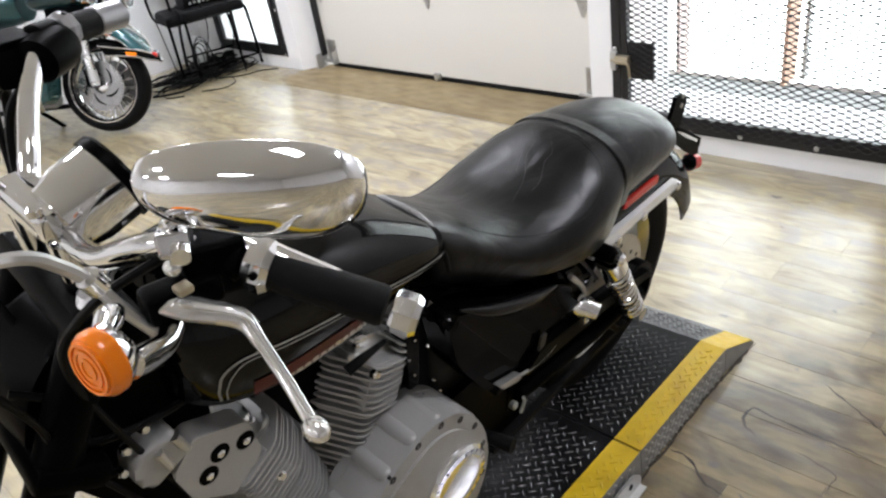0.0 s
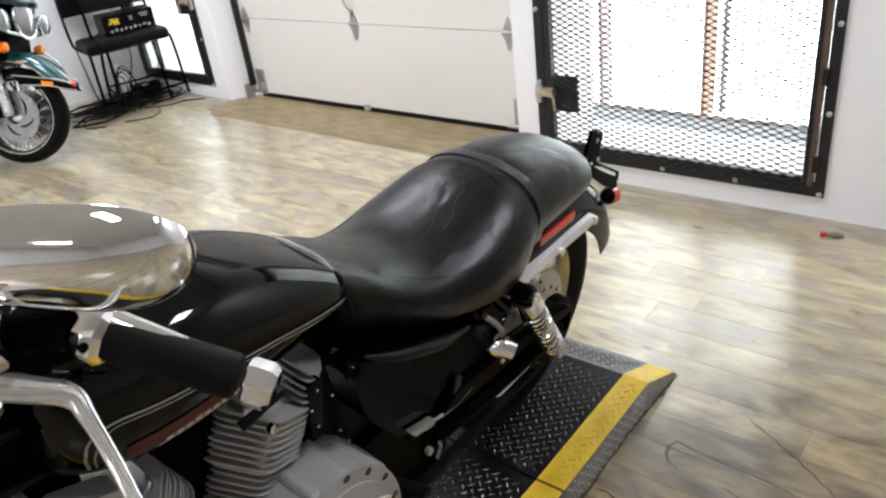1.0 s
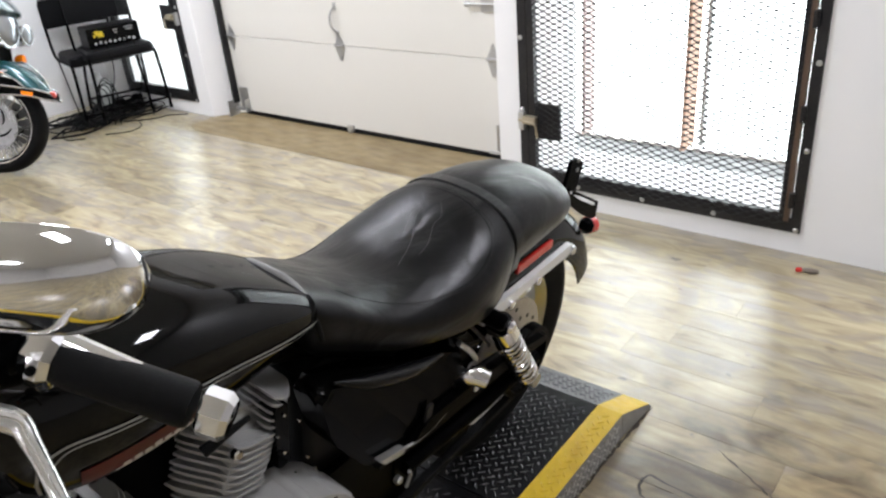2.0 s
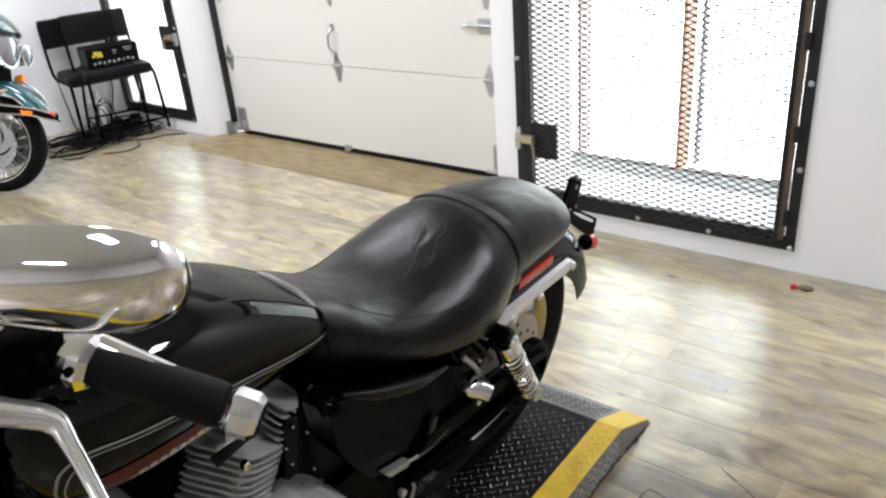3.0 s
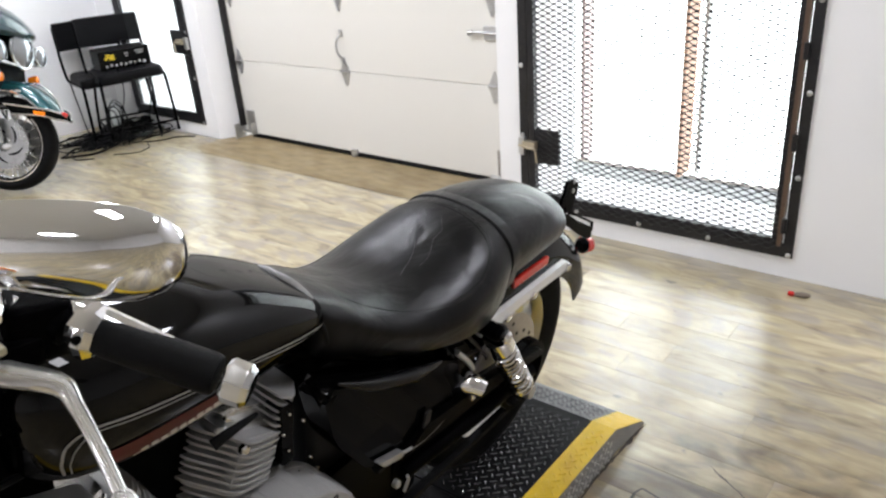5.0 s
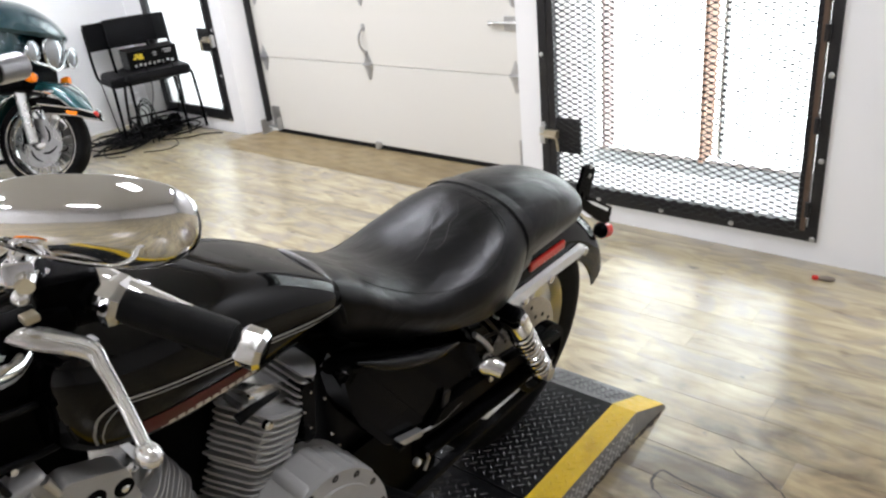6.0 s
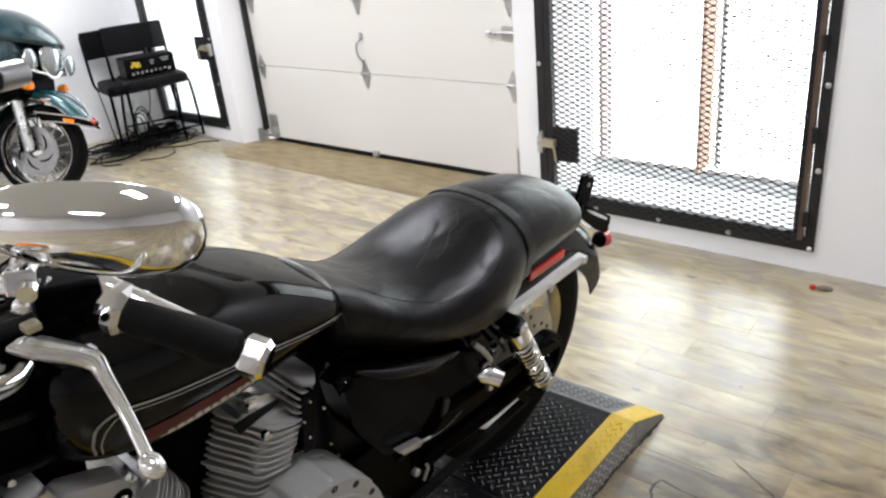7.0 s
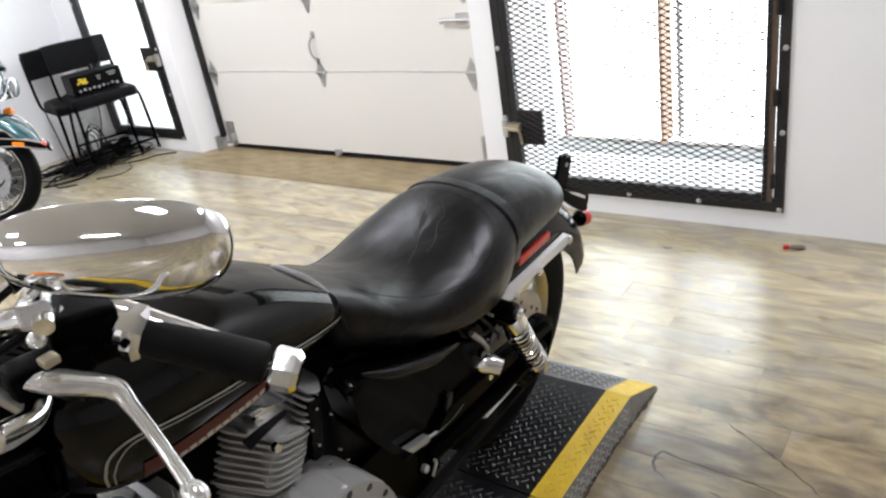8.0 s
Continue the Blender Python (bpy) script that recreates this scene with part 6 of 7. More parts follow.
part("bezel", bm, BLACKSATIN, sp, "black bezel and face")
# cables
for pts, r, material, label in (([(1.165, 0.24, 1.185), (1.24, 0.20, 1.14), (1.255, 0.12, 1.02), (1.20, 0.09, 0.80), (1.10, 0.11, 0.50)], 0.0045, CABLE, "black control cable"),
                                ([(1.219, 0.285, 1.150), (1.238, 0.285, 1.188), (1.255, 0.285, 1.227), (1.270, 0.285, 1.250), (1.291, 0.285, 1.269), (1.33, 0.25, 1.26)], 0.0052, STEEL, "braided steel clutch cable"),
                                ([(1.33, 0.25, 1.26), (1.345, 0.18, 1.15), (1.30, 0.11, 0.98), (1.272, 0.09, 0.86), (1.14, 0.10, 0.55)], 0.0040, CABLE, "black clutch cable"),
                                ([(1.15, -0.2, 1.16), (1.25, -0.1, 1.10), (1.24, 0.0, 0.95), (1.16, 0.04, 0.80)], 0.0045, CABLE, "black control cable")):
    bm = B()
    tube(bm, pts, r, 8, smooth=8)
    bp("control_cable", bm, material, label)
bm = B()
revolve(bm, [(0, 0.006), (0.004, 0.0095), (0.018, 0.0095), (0.022, 0.006)], (1.248, 0.285, 1.215), (0.4, 0, 0.9), 12)
bp("cable_adjuster", bm, CHROME, "chrome cable adjuster")
# neck casting, horn and wiring in front of the tank
bm = B()
slab(bm, rounded([(1.11, 0.95), (1.17, 1.01), (1.23, 1.02), (1.285, 0.975), (1.315, 0.90), (1.30, 0.84), (1.25, 0.74), (1.20, 0.62), (1.12, 0.62), (1.10, 0.80)], 0.03, 4), -0.06, 0.06, bev=0.015)
bp("steering_neck", bm, BLACKSATIN, "satin black frame neck")
for y, z in ((0.075, 0.93), (0.082, 0.86), (0.07, 0.79)):
    bm = B()
    tube(bm, [(1.12, y * 0.8, z - 0.02), (1.18, y, z), (1.25, y, z + 0.02), (1.30, y * 0.7, z + 0.05)], 0.005, 8, smooth=5)
    bp("wiring_loom", bm, CABLE)
for x, y, z in ((1.272, 0.062, 0.835), (1.235, 0.064, 0.93), (1.20, 0.064, 0.80)):
    bm = B()
    revolve(bm, [(0, 0.007), (0.005, 0.007), (0.008, 0.004)], (x, y, z), (0, 1, 0.2), 8)
    bp("neck_bolt", bm, CHROME)


# ---------------------------------------------------------------- the teal touring motorcycle
# Its own axes: x forward, y to its left, z up from the front tyre's contact; it leans on its stand.
_h, _ln = V3((0.60, -0.80, 0)), radians(16)
_lf0 = V3((0.80, 0.60, 0))
_lf = _lf0 * math.cos(_ln) - V3((0, 0, 1)) * math.sin(_ln)
_up = _h.cross(_lf)
TOUR = Matrix(((_h.x, _lf.x, _up.x, 1.845), (_h.y, _lf.y, _up.y, 4.265), (_h.z, _lf.z, _up.z, 0.02), (0, 0, 0, 1))) @ Matrix.Scale(1.03, 4)
tour = thing("touring_motorcycle", TOUR, "teal touring motorcycle with wide fairing and chrome lamps", "motorcycle")


def tp(name, bm, material, label="", parent=None, sharp=38):
    return part(name, bm, material, parent or tour, label, sharp)


DISCSTEEL = mat("brake_disc_steel", (0.40, 0.40, 0.395), 0.30, 1.0, grain=0.4, grain_scale=40, tint=(0.6, 0.6, 0.6), rough_var=0.1)
tw = new("front_wheel")
tw.parent = tour
tagged(tw, "front wheel with a polished rim and two discs")
TR = 0.31
tw.matrix_local = Matrix.Scale(0.91, 4)
prof = [(-0.052, 0.226)] + [(0.066 * math.sin(a), TR - 0.05 + 0.05 * max(0, math.cos(a)) ** 0.7) for a in [math.pi * (i / 12 - 0.5) for i in range(13)]] + [(0.052, 0.226)]
tp("tyre", ring_solid(B(), prof, (0, 0, TR), (0, 1, 0), 64), TYRE, "black tyre", tw)
tp("rim", ring_solid(B(), [(-0.062, 0.247), (-0.064, 0.241), (-0.056, 0.236), (-0.030, 0.222), (0.030, 0.222), (0.056, 0.236), (0.064, 0.241), (0.062, 0.247)], (0, 0, TR), (0, 1, 0), 64), CHROME, "chrome rim", tw)
tp("hub", revolve(B(), [(-0.07, 0.025), (-0.06, 0.045), (0.06, 0.045), (0.07, 0.025)], (0, 0, TR), (0, 1, 0), 20), CHROME, "", tw)
for i in range(18):
    a = 2 * math.pi * i / 18
    for s in (1, -1):
        a2 = a + 0.22 * s
        tp("spoke", tube(B(), [(0.04 * math.cos(a), 0.03 * s, TR + 0.04 * math.sin(a)), (0.223 * math.cos(a2), 0.008 * s, TR + 0.223 * math.sin(a2))], 0.0035, 6), CHROME, "", tw)
for s in (1, -1):
    y = 0.078 * s
    bm = ring_solid(B(), [(y - 0.003, 0.164), (y + 0.003, 0.164), (y + 0.003, 0.050), (y - 0.003, 0.050)], (0, 0, TR), (0, 1, 0), 40)
    d = tp("brake_disc", bm, DISCSTEEL, "polished brake disc", tw)
    for i in range(5):
        a = 2 * math.pi * i / 5
        tp("disc_slot", tube(B(), [((0.070 + 0.014 * k) * math.cos(a + 0.26 * k), y + 0.001 * s, TR + (0.070 + 0.014 * k) * math.sin(a + 0.26 * k)) for k in range(5)], [0.004, 0.008, 0.008, 0.004], 6, smooth=4), BLACKSATIN, "dark curved slot", d)
# fender with bright trims
bm = fender("front_fender", 0.0, TR - 0.02, -66, 66, 0.368, 0.305, 0.088, 30)
fd = tp("front_fender", bm, TEAL, "deep teal front fender")
for s in (1, -1):
    pts = [(0.305 * math.sin(radians(k)), 0.091 * s, TR - 0.02 + 0.305 * math.cos(radians(k))) for k in range(-60, 60, 6)]
    tp("fender_trim", tube(B(), pts, 0.006, 8), CHROME, "chrome trim", fd)
    reach = 0.42 if s < 0 else 0.33
    bm = B()
    slab(bm, rounded([(min(x, reach), z) for x, z in ((0.055, 0.511), (0.30, 0.460), (0.385, 0.432), (0.418, 0.394), (0.402, 0.386), (0.262, 0.432), (0.09, 0.452))], 0.006), 0.099 * s - 0.005, 0.099 * s + 0.005, bev=0.002)
    spear = tp("fender_spear", bm, BLACKENAMEL, "black spear along the fender's edge", fd)
    for line in ([(0.050, 0.513), (0.17, 0.490), (0.30, 0.463), (0.390, 0.434)], [(0.085, 0.451), (0.262, 0.431), (0.35, 0.404), (0.420, 0.388)]):
        part("spear_edge", tube(B(), [(min(x, reach), 0.106 * s, z) for x, z in line], 0.0052, 8, smooth=4), CHROME, spear, "chrome edge")
    bm = B()
    slab(bm, rounded([(0.225, 0.462), (0.292, 0.449), (0.288, 0.427), (0.228, 0.440)], 0.004), 0.107 * s - 0.005, 0.107 * s + 0.005, bev=0.001)
    part("marker", bm, ORANGE, spear, "amber marker")
bm = B()
tube(bm, [(0.14, 0.0, 0.63), (0.22, 0.0, 0.615), (0.30, 0.0, 0.54), (0.345, 0.0, 0.44)], 0.007, 8, smooth=6)
tp("fender_rail", bm, CHROME, "chrome rail over the fender", fd)
bm = B()
ball(bm, (0.345, 0.0, 0.43), 0.028, (0.7, 1.3, 0.7), 14)
tp("tip_lamp", bm, RED, "red fender tip lamp", fd)
for i in range(5):
    bm = box(B(), (0.08 + i * 0.016, -0.093, 0.575), (0.091 + i * 0.016, -0.088, 0.584 + 0.004 * (i % 2)), 0.0005)
    tp("script_bar", bm, BADGEWHITE, "", fd)
# fork
for s in (1, -1):
    a, b = V3((0.0, 0.125 * s, TR)), V3((-0.06, 0.125 * s, 0.80))
    tp("fork_slider", tube(B(), [a + (a - b) * 0.05, a + (b - a) * 0.62], [0.03, 0.031, 0.034], 16), ALLOY, "polished fork slider")
    tp("fork_shroud", tube(B(), [a + (b - a) * 0.6, b], 0.040, 16), CHROME, "chrome fork shroud")
    bm = B()
    box(bm, (-0.07, 0.095 * s - 0.02, TR - 0.03), (-0.01, 0.095 * s + 0.02, TR + 0.08), 0.012)
    tp("brake_caliper", bm, BLACKSATIN, "black brake caliper")
# lamps
LAMPCHROME = mat("dull_chrome", (0.42, 0.43, 0.44), 0.18, 1.0, grain=0.2, grain_scale=60, tint=(0.7, 0.7, 0.7))


def round_lamp(name, c, r, d, label):
    l = new(name)
    l.parent = tour
    tagged(l, label)
    tp("shell", revolve(B(), [(-r * 0.9, r * 0.35), (-r * 0.5, r * 0.85), (0, r), (r * 0.12, r * 1.06), (r * 0.2, r)], c, d, 28), LAMPCHROME, "chrome shell", l)
    tp("lens", revolve(B(), [(r * 0.16, r * 0.95), (r * 0.30, r * 0.8), (r * 0.40, r * 0.4), (r * 0.42, 0.001)], c, d, 28), GLASS, "clear lens", l)
    return l


round_lamp("headlight", V3((0.13, 0.0, 0.82)), 0.110, (1, 0, -0.05), "large chrome headlight")
for s in (1, -1):
    round_lamp("passing_lamp", V3((0.13, 0.205 * s, 0.80)), 0.062, (1, 0, -0.05), "small chrome passing lamp")
    bm = B()
    revolve(bm, [(0, 0.02), (0.03, 0.03), (0.05, 0.026), (0.056, 0.001)], V3((0.06, 0.18 * s, 0.66)), (1, 0.1 * s, 0), 16)
    tp("turn_signal", bm, ORANGE, "orange turn signal")
bm = B()
tube(bm, [(0.10, -0.25, 0.76), (0.13, -0.12, 0.735), (0.14, 0.0, 0.73), (0.13, 0.12, 0.735), (0.10, 0.25, 0.76)], 0.010, 10, smooth=5)
tp("lamp_bar", bm, CHROME, "chrome lamp bar")
bm = B()
box(bm, (-0.20, -0.20, 0.58), (0.05, 0.20, 0.96), 0.05)
tp("fork_cover", bm, BLACKSATIN, "dark fork cover")
bm = B()
box(bm, (-0.26, -0.30, 0.74), (0.075, 0.30, 0.99), 0.07, seg=4)
tp("inner_fairing", bm, TEALDARK, "dark teal inner fairing behind the lamps")
# batwing fairing: rows across the width, swept back to the tips
rings = []
for i in range(25):
    q = -1 + i / 12
    y = 0.47 * q
    back = 0.30 * abs(q) ** 1.8
    drop = 0.10 * abs(q) ** 2.2
    hgt = 0.24 * (1 - 0.55 * abs(q) ** 2.5)
    z0 = 0.865 + drop * 0.6
    ring = []
    for k in range(14):
        a = 2 * math.pi * k / 14
        ring.append((0.17 - back + 0.075 * math.cos(a) - 0.16 * (math.sin(a) + 1) / 2 * 1.4, y, z0 + hgt * (math.sin(a) + 1) / 2 + 0.02))
    rings.append(ring)
tp("fairing", loft(B(), rings), TEALDARK, "glossy dark teal batwing fairing")
bm = B()
rows = []
for i in range(13):
    q = -1 + i / 6
    x0, y0 = -0.17 - 0.20 * abs(q) ** 2, 0.30 * q
    rows.append([(x0, y0, 1.12 - 0.03 * q * q), (x0 - 0.10, y0 * 0.92, 1.30 - 0.08 * q * q), (x0 - 0.105, y0 * 0.92, 1.30 - 0.08 * q * q), (x0 - 0.006, y0, 1.12 - 0.03 * q * q)])
tp("windshield", loft(bm, rows), BLACKPLASTIC, "smoked windshield")
# body behind: tank, lower fairings, engine, saddle, guard, rear wheel
rings = [[(x, y, z) for y, z in section(w, zt, zm, zb)] for x, w, zt, zm, zb in ((-0.42, 0.10, 0.90, 0.80, 0.72), (-0.50, 0.16, 0.95, 0.82, 0.70), (-0.70, 0.18, 0.96, 0.80, 0.68), (-0.90, 0.14, 0.88, 0.76, 0.66), (-1.0, 0.06, 0.80, 0.74, 0.66))]
tp("fuel_tank", loft(B(), rings), TEAL, "teal fuel tank")
rings = [[(x, y, z) for y, z in section(w, zt, zm, zb)] for x, w, zt, zm, zb in ((-0.92, 0.08, 0.78, 0.72, 0.66), (-1.05, 0.17, 0.78, 0.70, 0.62), (-1.25, 0.18, 0.80, 0.70, 0.60), (-1.40, 0.16, 0.88, 0.74, 0.62), (-1.62, 0.15, 0.88, 0.74, 0.64))]
tp("saddle", loft(B(), rings), LEATHER, "black saddle")
for s in (1, -1):
    bm = B()
    slab(bm, rounded([(-0.26, 0.58), (-0.20, 0.40), (-0.24, 0.22), (-0.34, 0.20), (-0.38, 0.36), (-0.36, 0.56)], 0.04, 5), 0.20 * s - 0.07, 0.20 * s + 0.07, bev=0.03)
    tp("lower_fairing", bm, TEAL, "teal lower fairing")
    bm = B()
    tube(bm, [(-0.30, 0.14 * s, 0.62), (-0.26, 0.30 * s, 0.56), (-0.22, 0.36 * s, 0.42), (-0.26, 0.32 * s, 0.24), (-0.36, 0.16 * s, 0.18)], 0.016, 10, smooth=6)
    tp("engine_guard", bm, CHROME, "chrome engine guard")
    bm = B()
    box(bm, (-0.62, 0.24 * s - 0.06, 0.17), (-0.34, 0.24 * s + 0.06, 0.20), 0.01)
    tp("footboard", bm, BLACKRUBBER, "black footboard")
bm = B()
box(bm, (-0.95, -0.16, 0.18), (-0.40, 0.16, 0.66), 0.05)
tp("engine", bm, SILVERPAINT, "silver engine block")
for s in (1, -1):
    bm = B()
    box(bm, (-1.95, 0.30 * s - 0.10, 0.36), (-1.35, 0.30 * s + 0.10, 0.66), 0.04)
    tp("saddlebag", bm, TEAL, "teal saddlebag")
bm = B()
ring_solid(bm, prof, (-1.61, 0, TR), (0, 1, 0), 48)
tp("rear_tyre", bm, TYRE, "black rear tyre")
bm = B()
tube(bm, [(-0.62, 0.12, 0.20), (-0.55, 0.22, 0.10), (-0.52, 0.30, 0.03)], 0.014, 8)
tp("side_stand", bm, BLACKSATIN)
bm = B()
tube(bm, [(-0.20, 0.0, 1.02), (-0.24, 0.15, 1.06), (-0.34, 0.30, 1.05), (-0.50, 0.38, 1.0)], 0.014, 10, smooth=5)
tube(bm, [(-0.20, 0.0, 1.02), (-0.24, -0.15, 1.06), (-0.34, -0.30, 1.05), (-0.50, -0.38, 1.0)], 0.014, 10, smooth=5)
tp("handlebar", bm, CHROME, "chrome handlebar")


# ---------------------------------------------------------------- stacked chairs with a small amplifier, jug and cables
CHAIR = Matrix.Translation((2.992, 4.74, 0)) @ Matrix.Rotation(radians(-17), 4, "Z")


def chair(m, label, rear_legs=True):
    """A stacking chair: local x to the sitter's left-right, y to the back."""
    c = thing("stacking_chair", m, label, "chair", "stacked chairs")
    bm = B()
    rings = []
    for k, (g, z) in enumerate(((0.90, 0.405), (0.985, 0.414), (1.0, 0.440), (0.985, 0.466), (0.93, 0.478))):
        rings.append([(x * g, y * g, z + 0.006 * math.cos(x * 6)) for x, y in rounded([(-0.235, -0.215), (0.235, -0.215), (0.215, 0.20), (-0.215, 0.20)], 0.05, 5)])
    loft(bm, rings)
    part("seat", bm, FABRIC, c, "padded black vinyl seat")
    bm = B()
    n = 12
    rows = []
    for i in range(n + 1):
        q = -1 + 2 * i / n
        x, y = 0.225 * q, 0.265 - 0.03 * (1 - q * q) * -1
        rows.append([(x, y - 0.018, 0.630), (x, y - 0.022, 0.72), (x, y - 0.012, 0.822), (x, y + 0.010, 0.827), (x, y + 0.012, 0.72), (x, y + 0.008, 0.625)])
    loft(bm, rows)
    part("backrest", bm, FABRIC, c, "padded black vinyl backrest")
    for s in (1, -1):
        bm = B()
        tube(bm, [(0.222 * s, 0.275, 0.80), (0.224 * s, 0.262, 0.62), (0.226 * s, 0.235, 0.49), (0.226 * s, 0.18, 0.432), (0.226 * s, 0.0, 0.425), (0.226 * s, -0.17, 0.425), (0.228 * s, -0.21, 0.39), (0.235 * s, -0.225, 0.20), (0.24 * s, -0.235, 0.008)], 0.0105, 8, smooth=5)
        part("side_frame", bm, BLACKSATIN, c, "bent black steel tube")
        if not rear_legs:
            continue
        bm = B()
        tube(bm, [(0.20 * s, 0.12, 0.425), (0.215 * s, 0.20, 0.22), (0.225 * s, 0.255, 0.008)], 0.0105, 8, smooth=4)
        part("leg", bm, BLACKSATIN, c)
        bm = B()
        tube(bm, [(0.238 * s, -0.232, 0.075), (0.222 * s, 0.240, 0.075)], 0.008, 8)
        part("side_rung", bm, BLACKSATIN, c)
        for x, y in ((0.24 * s, -0.235), (0.225 * s, 0.255)):
            bm = B()
            revolve(bm, [(0, 0.013), (0.02, 0.0125)], (x, y, 0), (0, 0, 1), 10)
            part("foot_cap", bm, BLACKRUBBER, c)
    for y, z in ((-0.232, 0.075), (0.240, 0.075))[:2 if rear_legs else 1]:
        bm = B()
        tube(bm, [(-0.235, y, z), (0.235, y, z)], 0.008, 8)
        part("cross_rung", bm, BLACKSATIN, c)
    return c


chair(CHAIR @ Matrix.Translation((-0.110, 0.155, 0.0)) @ Matrix.Rotation(radians(4), 4, "Z") @ Matrix.Diagonal((1.0, 1.0, 1.03, 1.0)), "lower of two stacked black vinyl chairs with tube legs", False)
chair(CHAIR @ Matrix.Translation((0.0, 0.0, 0.050)), "upper stacked black vinyl chair holding an amplifier")

AMP = CHAIR @ Matrix.Translation((0.0, 0.0, 0.533)) @ Matrix.Rotation(radians(4), 4, "Z") @ Matrix.Diagonal((1.05, 1.0, 1.2, 1.0))
amp = thing("mixer_amplifier", AMP, "small black mixer amplifier with a row of knobs, on the chair", "amplifier")
part("case", box(B(), (-0.175, -0.08, 0), (0.175, 0.12, 0.115), 0.008), BLACKPLASTIC, amp)
for i in range(9):
    kn = revolve(B(), [(0, 0.009), (0.012, 0.008), (0.014, 0.006)], (-0.13 + i * 0.032, -0.08, 0.022 + 0.004 * (i % 2)), (0, -1, 0.2), 10)
    part("knob", kn, STEEL, amp, "pale knob")
for i, (x, z, w, h) in enumerate(((-0.12, 0.075, 0.05, 0.012), (-0.125, 0.088, 0.03, 0.010), (-0.105, 0.063, 0.04, 0.010), (-0.09, 0.082, 0.02, 0.016), (-0.135, 0.068, 0.016, 0.014))):
    part("logo_patch", box(B(), (x, -0.084, z - h / 2), (x + w, -0.0795, z + h / 2), 0.001), GOLD, amp, "yellow logo patch")
for i, (x, z, w) in enumerate(((0.0, 0.085, 0.03), (0.005, 0.070, 0.02), (0.075, 0.092, 0.06), (0.085, 0.078, 0.045))):
    part("panel_mark", box(B(), (x, -0.083, z - 0.004), (x + w, -0.0796, z + 0.004), 0.001), PINLINE, amp)

jug = thing("plastic_jug", pose(3.02, 5.16, 0, 0, 0, 20), "white plastic jug standing behind the chairs", "jug")
part("body", box(B(), (-0.075, -0.06, 0), (0.075, 0.06, 0.22), 0.022, seg=3), WHITEPLASTIC, jug)
part("neck", revolve(B(), [(0, 0.05), (0.03, 0.022), (0.05, 0.022)], (0, 0, 0.215), (0, 0, 1), 16), WHITEPLASTIC, jug)
part("cap", revolve(B(), [(0, 0.026), (0.02, 0.026), (0.022, 0.022)], (0, 0, 0.262), (0, 0, 1), 16), WHITEPLASTIC, jug)

adapter = thing("power_adapter", pose(2.80, 4.98, 0, 0, 0, 30), "black power adapter among blue and black cables", "adapter")
part("case", box(B(), (-0.06, -0.035, 0), (0.06, 0.035, 0.04), 0.006), BLACKPLASTIC, adapter)
part("lead", tube(B(), [(0.06, 0, 0.02), (0.12, 0.02, 0.006), (0.2, -0.02, 0.006)], 0.004, 6, smooth=4), CABLE, adapter)
rng = random.Random(11)
for i in range(38):
    cx, cy = 2.50 + rng.random() * 0.52, 4.62 + rng.random() * 0.44
    pts = []
    a = rng.random() * 6.3
    r = 0.06 + rng.random() * 0.10
    for k in range(9 + i % 4):
        a += 0.75 + rng.random() * 0.35
        rr = r * (0.75 + 0.5 * rng.random())
        pts.append((cx + rr * 1.35 * math.cos(a) + 0.012 * k, cy + rr * 0.8 * math.sin(a), 0.006 + 0.012 * (i % 4) + 0.02 * rng.random()))
    pts[0] = (pts[0][0], pts[0][1], 0.005)
    solid("cable", tube(B(), pts, 0.0045 if i % 3 else 0.007, 6, smooth=6), CABLE, "black cable tangled on the floor below the chairs", "cable", group="tangled cables")
for pts, label in (([(2.60, 4.45, 0.005), (2.72, 4.34, 0.005), (2.84, 4.38, 0.005), (2.90, 4.50, 0.005)], "loose black cable end lying on the floor"),
                   ([(2.85, 4.62, 0.005), (2.98, 4.46, 0.005), (3.10, 4.42, 0.005), (3.18, 4.30, 0.005)], "thin black cable trailing across the floor"),
                   ([(2.55, 4.9, 0.005), (2.45, 4.75, 0.005), (2.40, 4.6, 0.005), (2.48, 4.5, 0.005)], "loose black cable end lying on the floor"),
                   ([(2.90, 4.72, 0.54), (2.86, 4.60, 0.56), (2.84, 4.54, 0.40), (2.80, 4.62, 0.15), (2.78, 4.70, 0.006), (2.70, 4.76, 0.006)], "black lead hanging from the amplifier"),
                   ([(3.02, 4.66, 0.56), (3.03, 4.52, 0.55), (3.02, 4.52, 0.30), (2.96, 4.62, 0.05), (2.90, 4.72, 0.006)], "black lead hanging from the amplifier"),
                   ([(2.70, 5.02, 0.45), (2.66, 4.90, 0.30), (2.66, 4.86, 0.12), (2.70, 4.88, 0.006)], "black lead hanging behind the chair")):
    solid("cable", tube(B(), pts, 0.0042, 6, smooth=8), CABLE, label, "cable", group="tangled cables")
for i in range(5):
    o = CHAIR @ V3((-0.215 + 0.012 * i, -0.245 - 0.012 * (i % 2), 0.20 + 0.015 * (i % 3)))
    loop = [o + V3((0.055 * math.cos(a) * (1 + 0.1 * (i % 2)), 0.02 * math.cos(a + i), (0.085 + 0.012 * i) * math.sin(a))) for a in [2 * math.pi * k / 14 for k in range(15)]]
    loop.append(o + V3((0.03, -0.02, -0.18)))
    solid("cable", tube(B(), loop, 0.0042, 6, smooth=4), CABLE, "coiled cable hanging on the chair's leg", "cable", group="tangled cables")
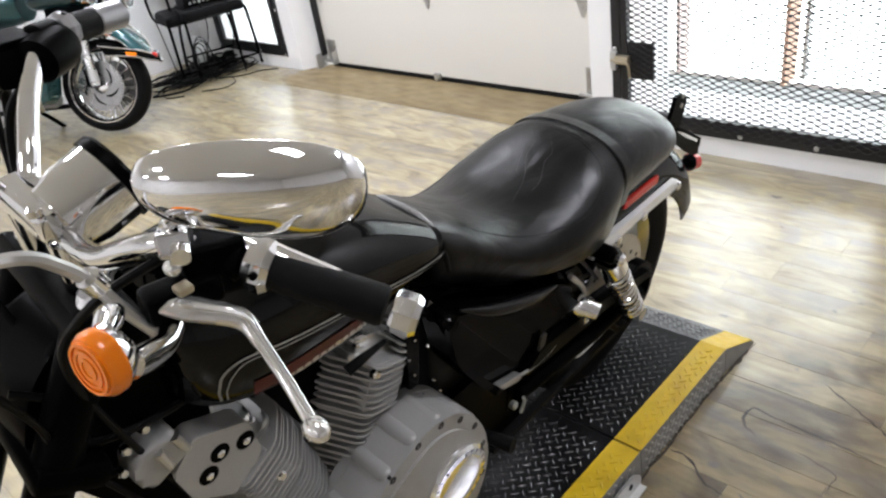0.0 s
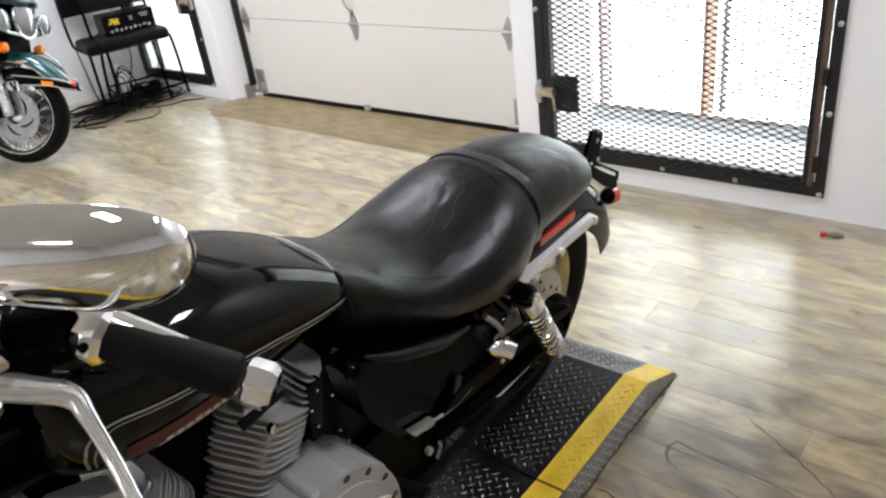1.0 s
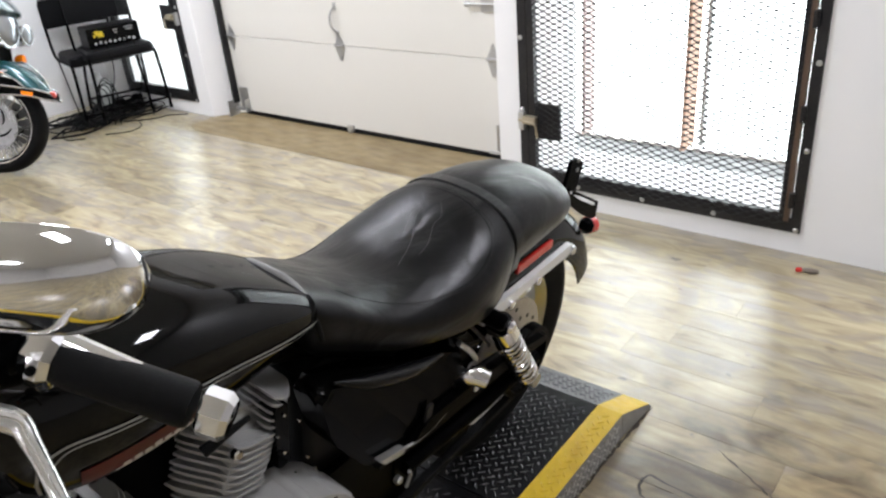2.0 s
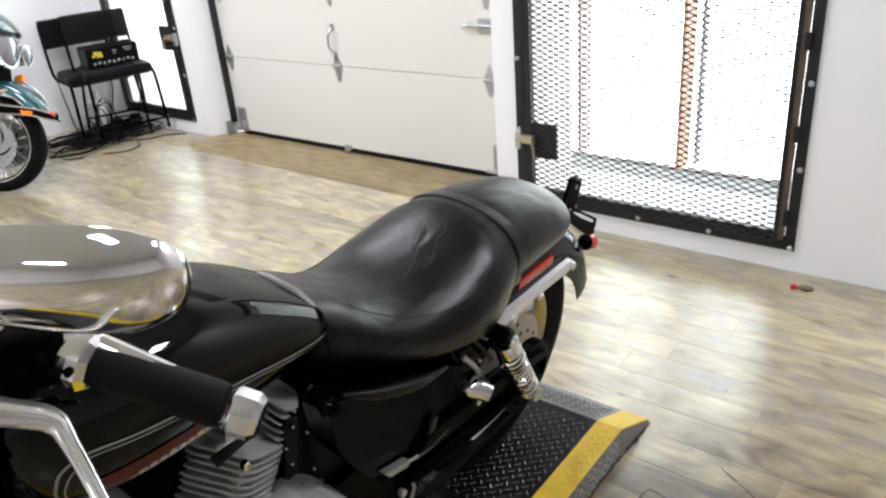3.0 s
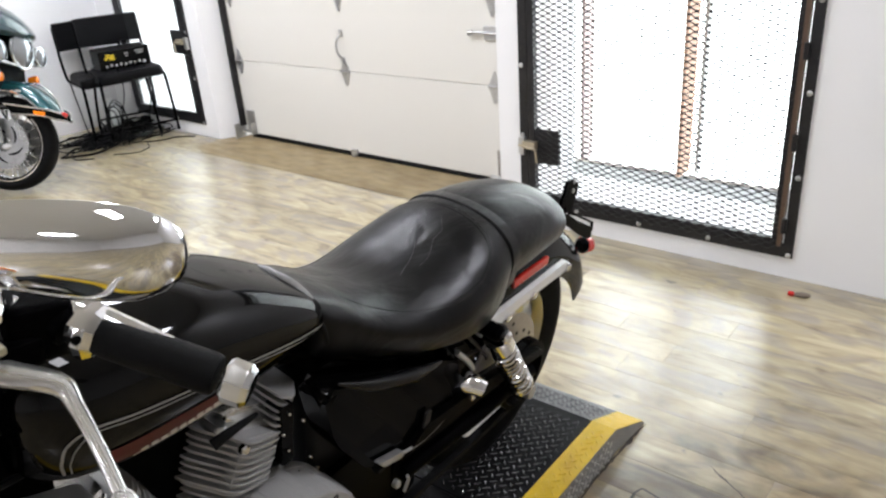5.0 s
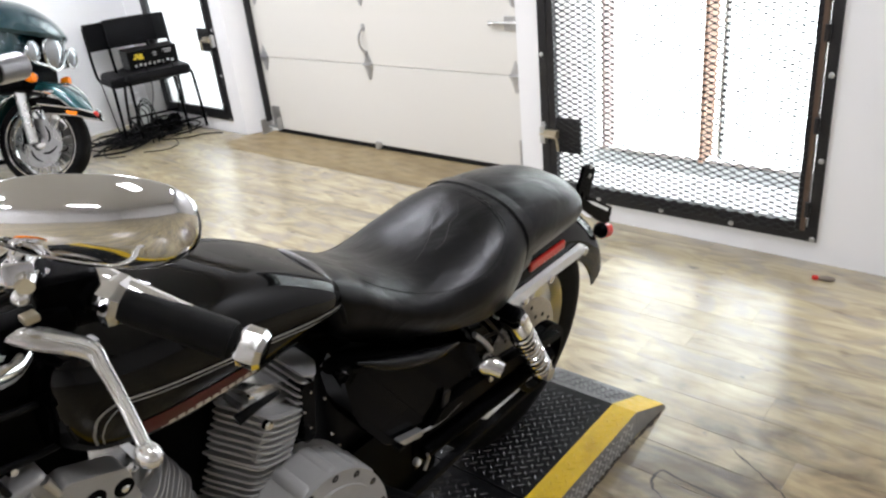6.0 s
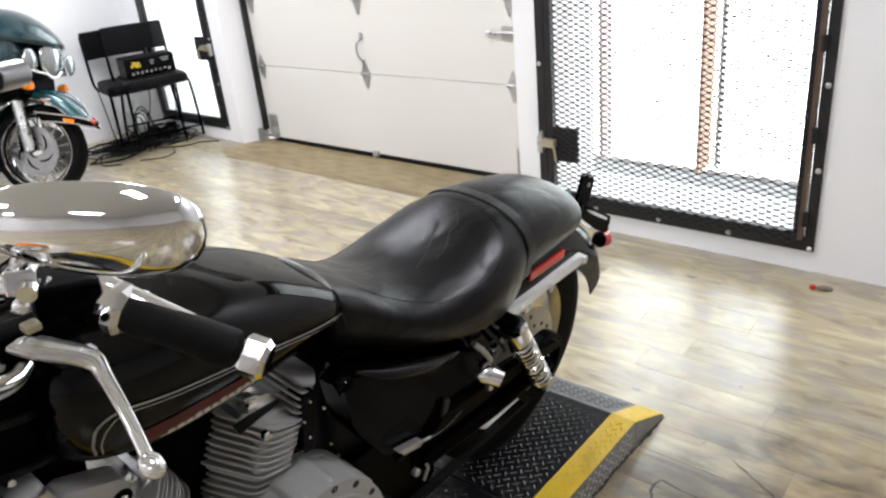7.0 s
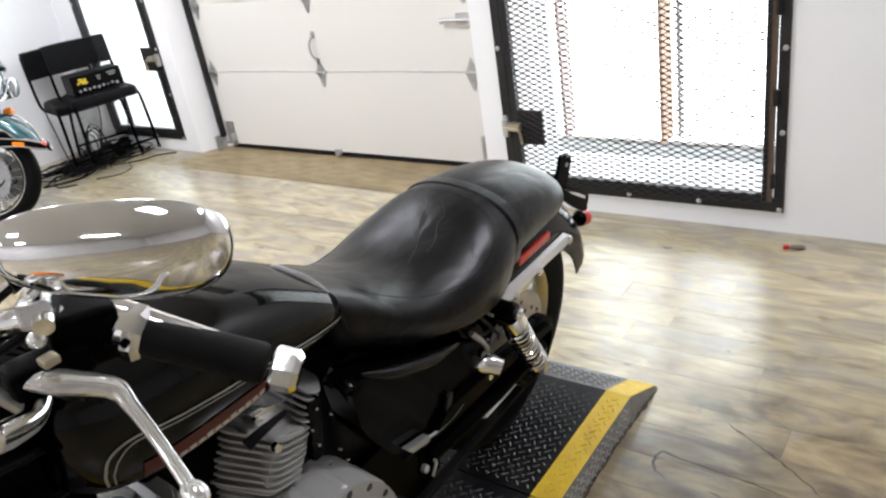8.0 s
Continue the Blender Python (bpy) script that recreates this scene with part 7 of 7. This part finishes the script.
for i in range(9):
    blob = box(B(), (-0.035 - 0.012 * (i % 2), -0.026, 0), (0.035, 0.026, 0.045 + 0.028 * (i % 3)), 0.008)
    solid("plug_block", blob, BLACKPLASTIC, "black plug block among the cables", "plug", m=pose(2.72 + 0.055 * i, 4.72 + 0.09 * (i % 3), 0.0, 0, 0, 35 * i), group="plug blocks")

# ---------------------------------------------------------------- small things on the floor
RUSTLINT = mat("brown_lint", (0.16, 0.13, 0.10), 0.9, grain=0.5, grain_scale=80, tint=(0.5, 0.5, 0.5))
deb = thing("floor_scrap", pose(2.862, -0.055, 0, 0, 0, 15), "red plastic clip and grey lint beside the wall", "scrap")
part("clip", box(B(), (-0.012, 0.0, 0), (0.010, 0.024, 0.016), 0.006), RED, deb, "red plastic clip")
bm = B()
ball(bm, (0.0, -0.028, 0.007), 0.02, (0.9, 1.5, 0.35), 14)
for v in bm.verts:
    v.co += V3((noise.noise(v.co * 90), noise.noise(v.co * 90 + V3((5, 0, 0))), 0)) * 0.004
    v.co.z = max(v.co.z, 0.0005)
part("lint", bm, RUSTLINT, deb, "grey lint")


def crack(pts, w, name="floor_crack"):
    """A dark split in the floor covering, also the line at the stand's foot: a thin uneven strip laid just over it."""
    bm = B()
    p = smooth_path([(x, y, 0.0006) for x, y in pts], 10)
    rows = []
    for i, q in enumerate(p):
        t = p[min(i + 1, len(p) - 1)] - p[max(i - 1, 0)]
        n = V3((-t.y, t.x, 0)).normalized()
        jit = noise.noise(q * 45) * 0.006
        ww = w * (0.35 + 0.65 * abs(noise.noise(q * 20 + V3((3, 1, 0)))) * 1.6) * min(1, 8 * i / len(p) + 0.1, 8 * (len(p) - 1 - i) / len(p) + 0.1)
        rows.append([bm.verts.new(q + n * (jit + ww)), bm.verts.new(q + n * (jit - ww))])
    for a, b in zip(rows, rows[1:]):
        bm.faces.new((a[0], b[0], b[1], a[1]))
    return part(name, bm, CRACKSHADE, floor, "dark split or grime and shade line on the floor covering")


CRACKSHADE = mat("floor_split_and_shade", (0.042, 0.033, 0.024), 0.8, grain=0.4, grain_scale=60, tint=(0.5, 0.5, 0.5))
crack([(1.462, -0.067), (1.480, -0.040), (1.495, -0.023), (1.520, -0.011), (1.545, -0.010), (1.562, -0.028), (1.553, -0.070), (1.549, -0.140), (1.545, -0.217), (1.537, -0.290), (1.529, -0.350)], 0.0054)
# grime together with the stand's shadow line, painted as one dark strip
crack([(1.826, 0.088), (1.70, 0.097), (1.56, 0.099), (1.40, 0.099), (1.22, 0.100), (1.05, 0.099), (0.80, 0.100)], 0.0080, "grime_shade_line")
crack([(1.747, -0.137), (1.711, -0.199), (1.668, -0.273), (1.622, -0.343), (1.561, -0.420)], 0.0042)
crack([(1.307, 0.091), (1.301, 0.034), (1.253, -0.027), (1.238, -0.084)], 0.0042)
crack([(1.383, -0.266), (1.443, -0.261), (1.468, -0.167)], 0.0022)


# ---------------------------------------------------------------- floor planks
def floor_planks():
    rng = random.Random(7)
    w = 0.127
    near, rest = [], []
    x = WEST
    i = 0
    while x < 3.4:
        y = SOUTH - rng.random() * 1.2
        while y < SIDE:
            a, b = max(y, SOUTH), min(y + 1.22, SIDE)
            xb = min(x + w, 3.0 if a < 1.4 else 3.22)
            if b - a > 0.05 and xb - x > 0.02:
                (near if x > 0.2 and a > -2.4 else rest).append((x, xb, a, b))
            y += 1.22
        x += w
        i += 1
    shared = {}

    def plank_mesh(sx, sy, material):
        key = (round(sx, 3), round(sy, 3), material.name)
        if key not in shared:
            bm = B()
            hx, hy, c = sx / 2 - 0.0002, sy / 2 - 0.0002, 0.0005
            loft(bm, [[(-hx, -hy, -0.006), (hx, -hy, -0.006), (hx, hy, -0.006), (-hx, hy, -0.006)], [(-hx, -hy, -c), (hx, -hy, -c), (hx, hy, -c), (-hx, hy, -c)],
                      [(-hx + c, -hy + c, 0), (hx - c, -hy + c, 0), (hx - c, hy - c, 0), (-hx + c, hy - c, 0)]])
            me = bpy.data.meshes.new("plank")
            bmesh.ops.recalc_face_normals(bm, faces=bm.faces[:])
            bm.to_mesh(me)
            bm.free()
            me.materials.append(material)
            shared[key] = me
        return shared[key]

    for xa, xb, a, b in near:
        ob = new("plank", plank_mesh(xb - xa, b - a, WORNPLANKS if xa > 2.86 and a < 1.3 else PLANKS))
        ob.parent = floor
        ob.location = ((xa + xb) / 2, (a + b) / 2, 0)
    verts, faces = [], []
    for xa, xb, a, b in rest:
        k = len(verts)
        e = 0.0006
        verts += [(xa + e, a + e, 0), (xb - e, a + e, 0), (xb - e, b - e, 0), (xa + e, b - e, 0)]
        faces.append((k, k + 1, k + 2, k + 3))
    me = bpy.data.meshes.new("far_planks")
    me.from_pydata(verts, [], faces)
    me.materials.append(PLANKS)
    ob = new("far_planks", me)
    ob.parent = floor
    tagged(ob, kind="stuff")


floor_planks()
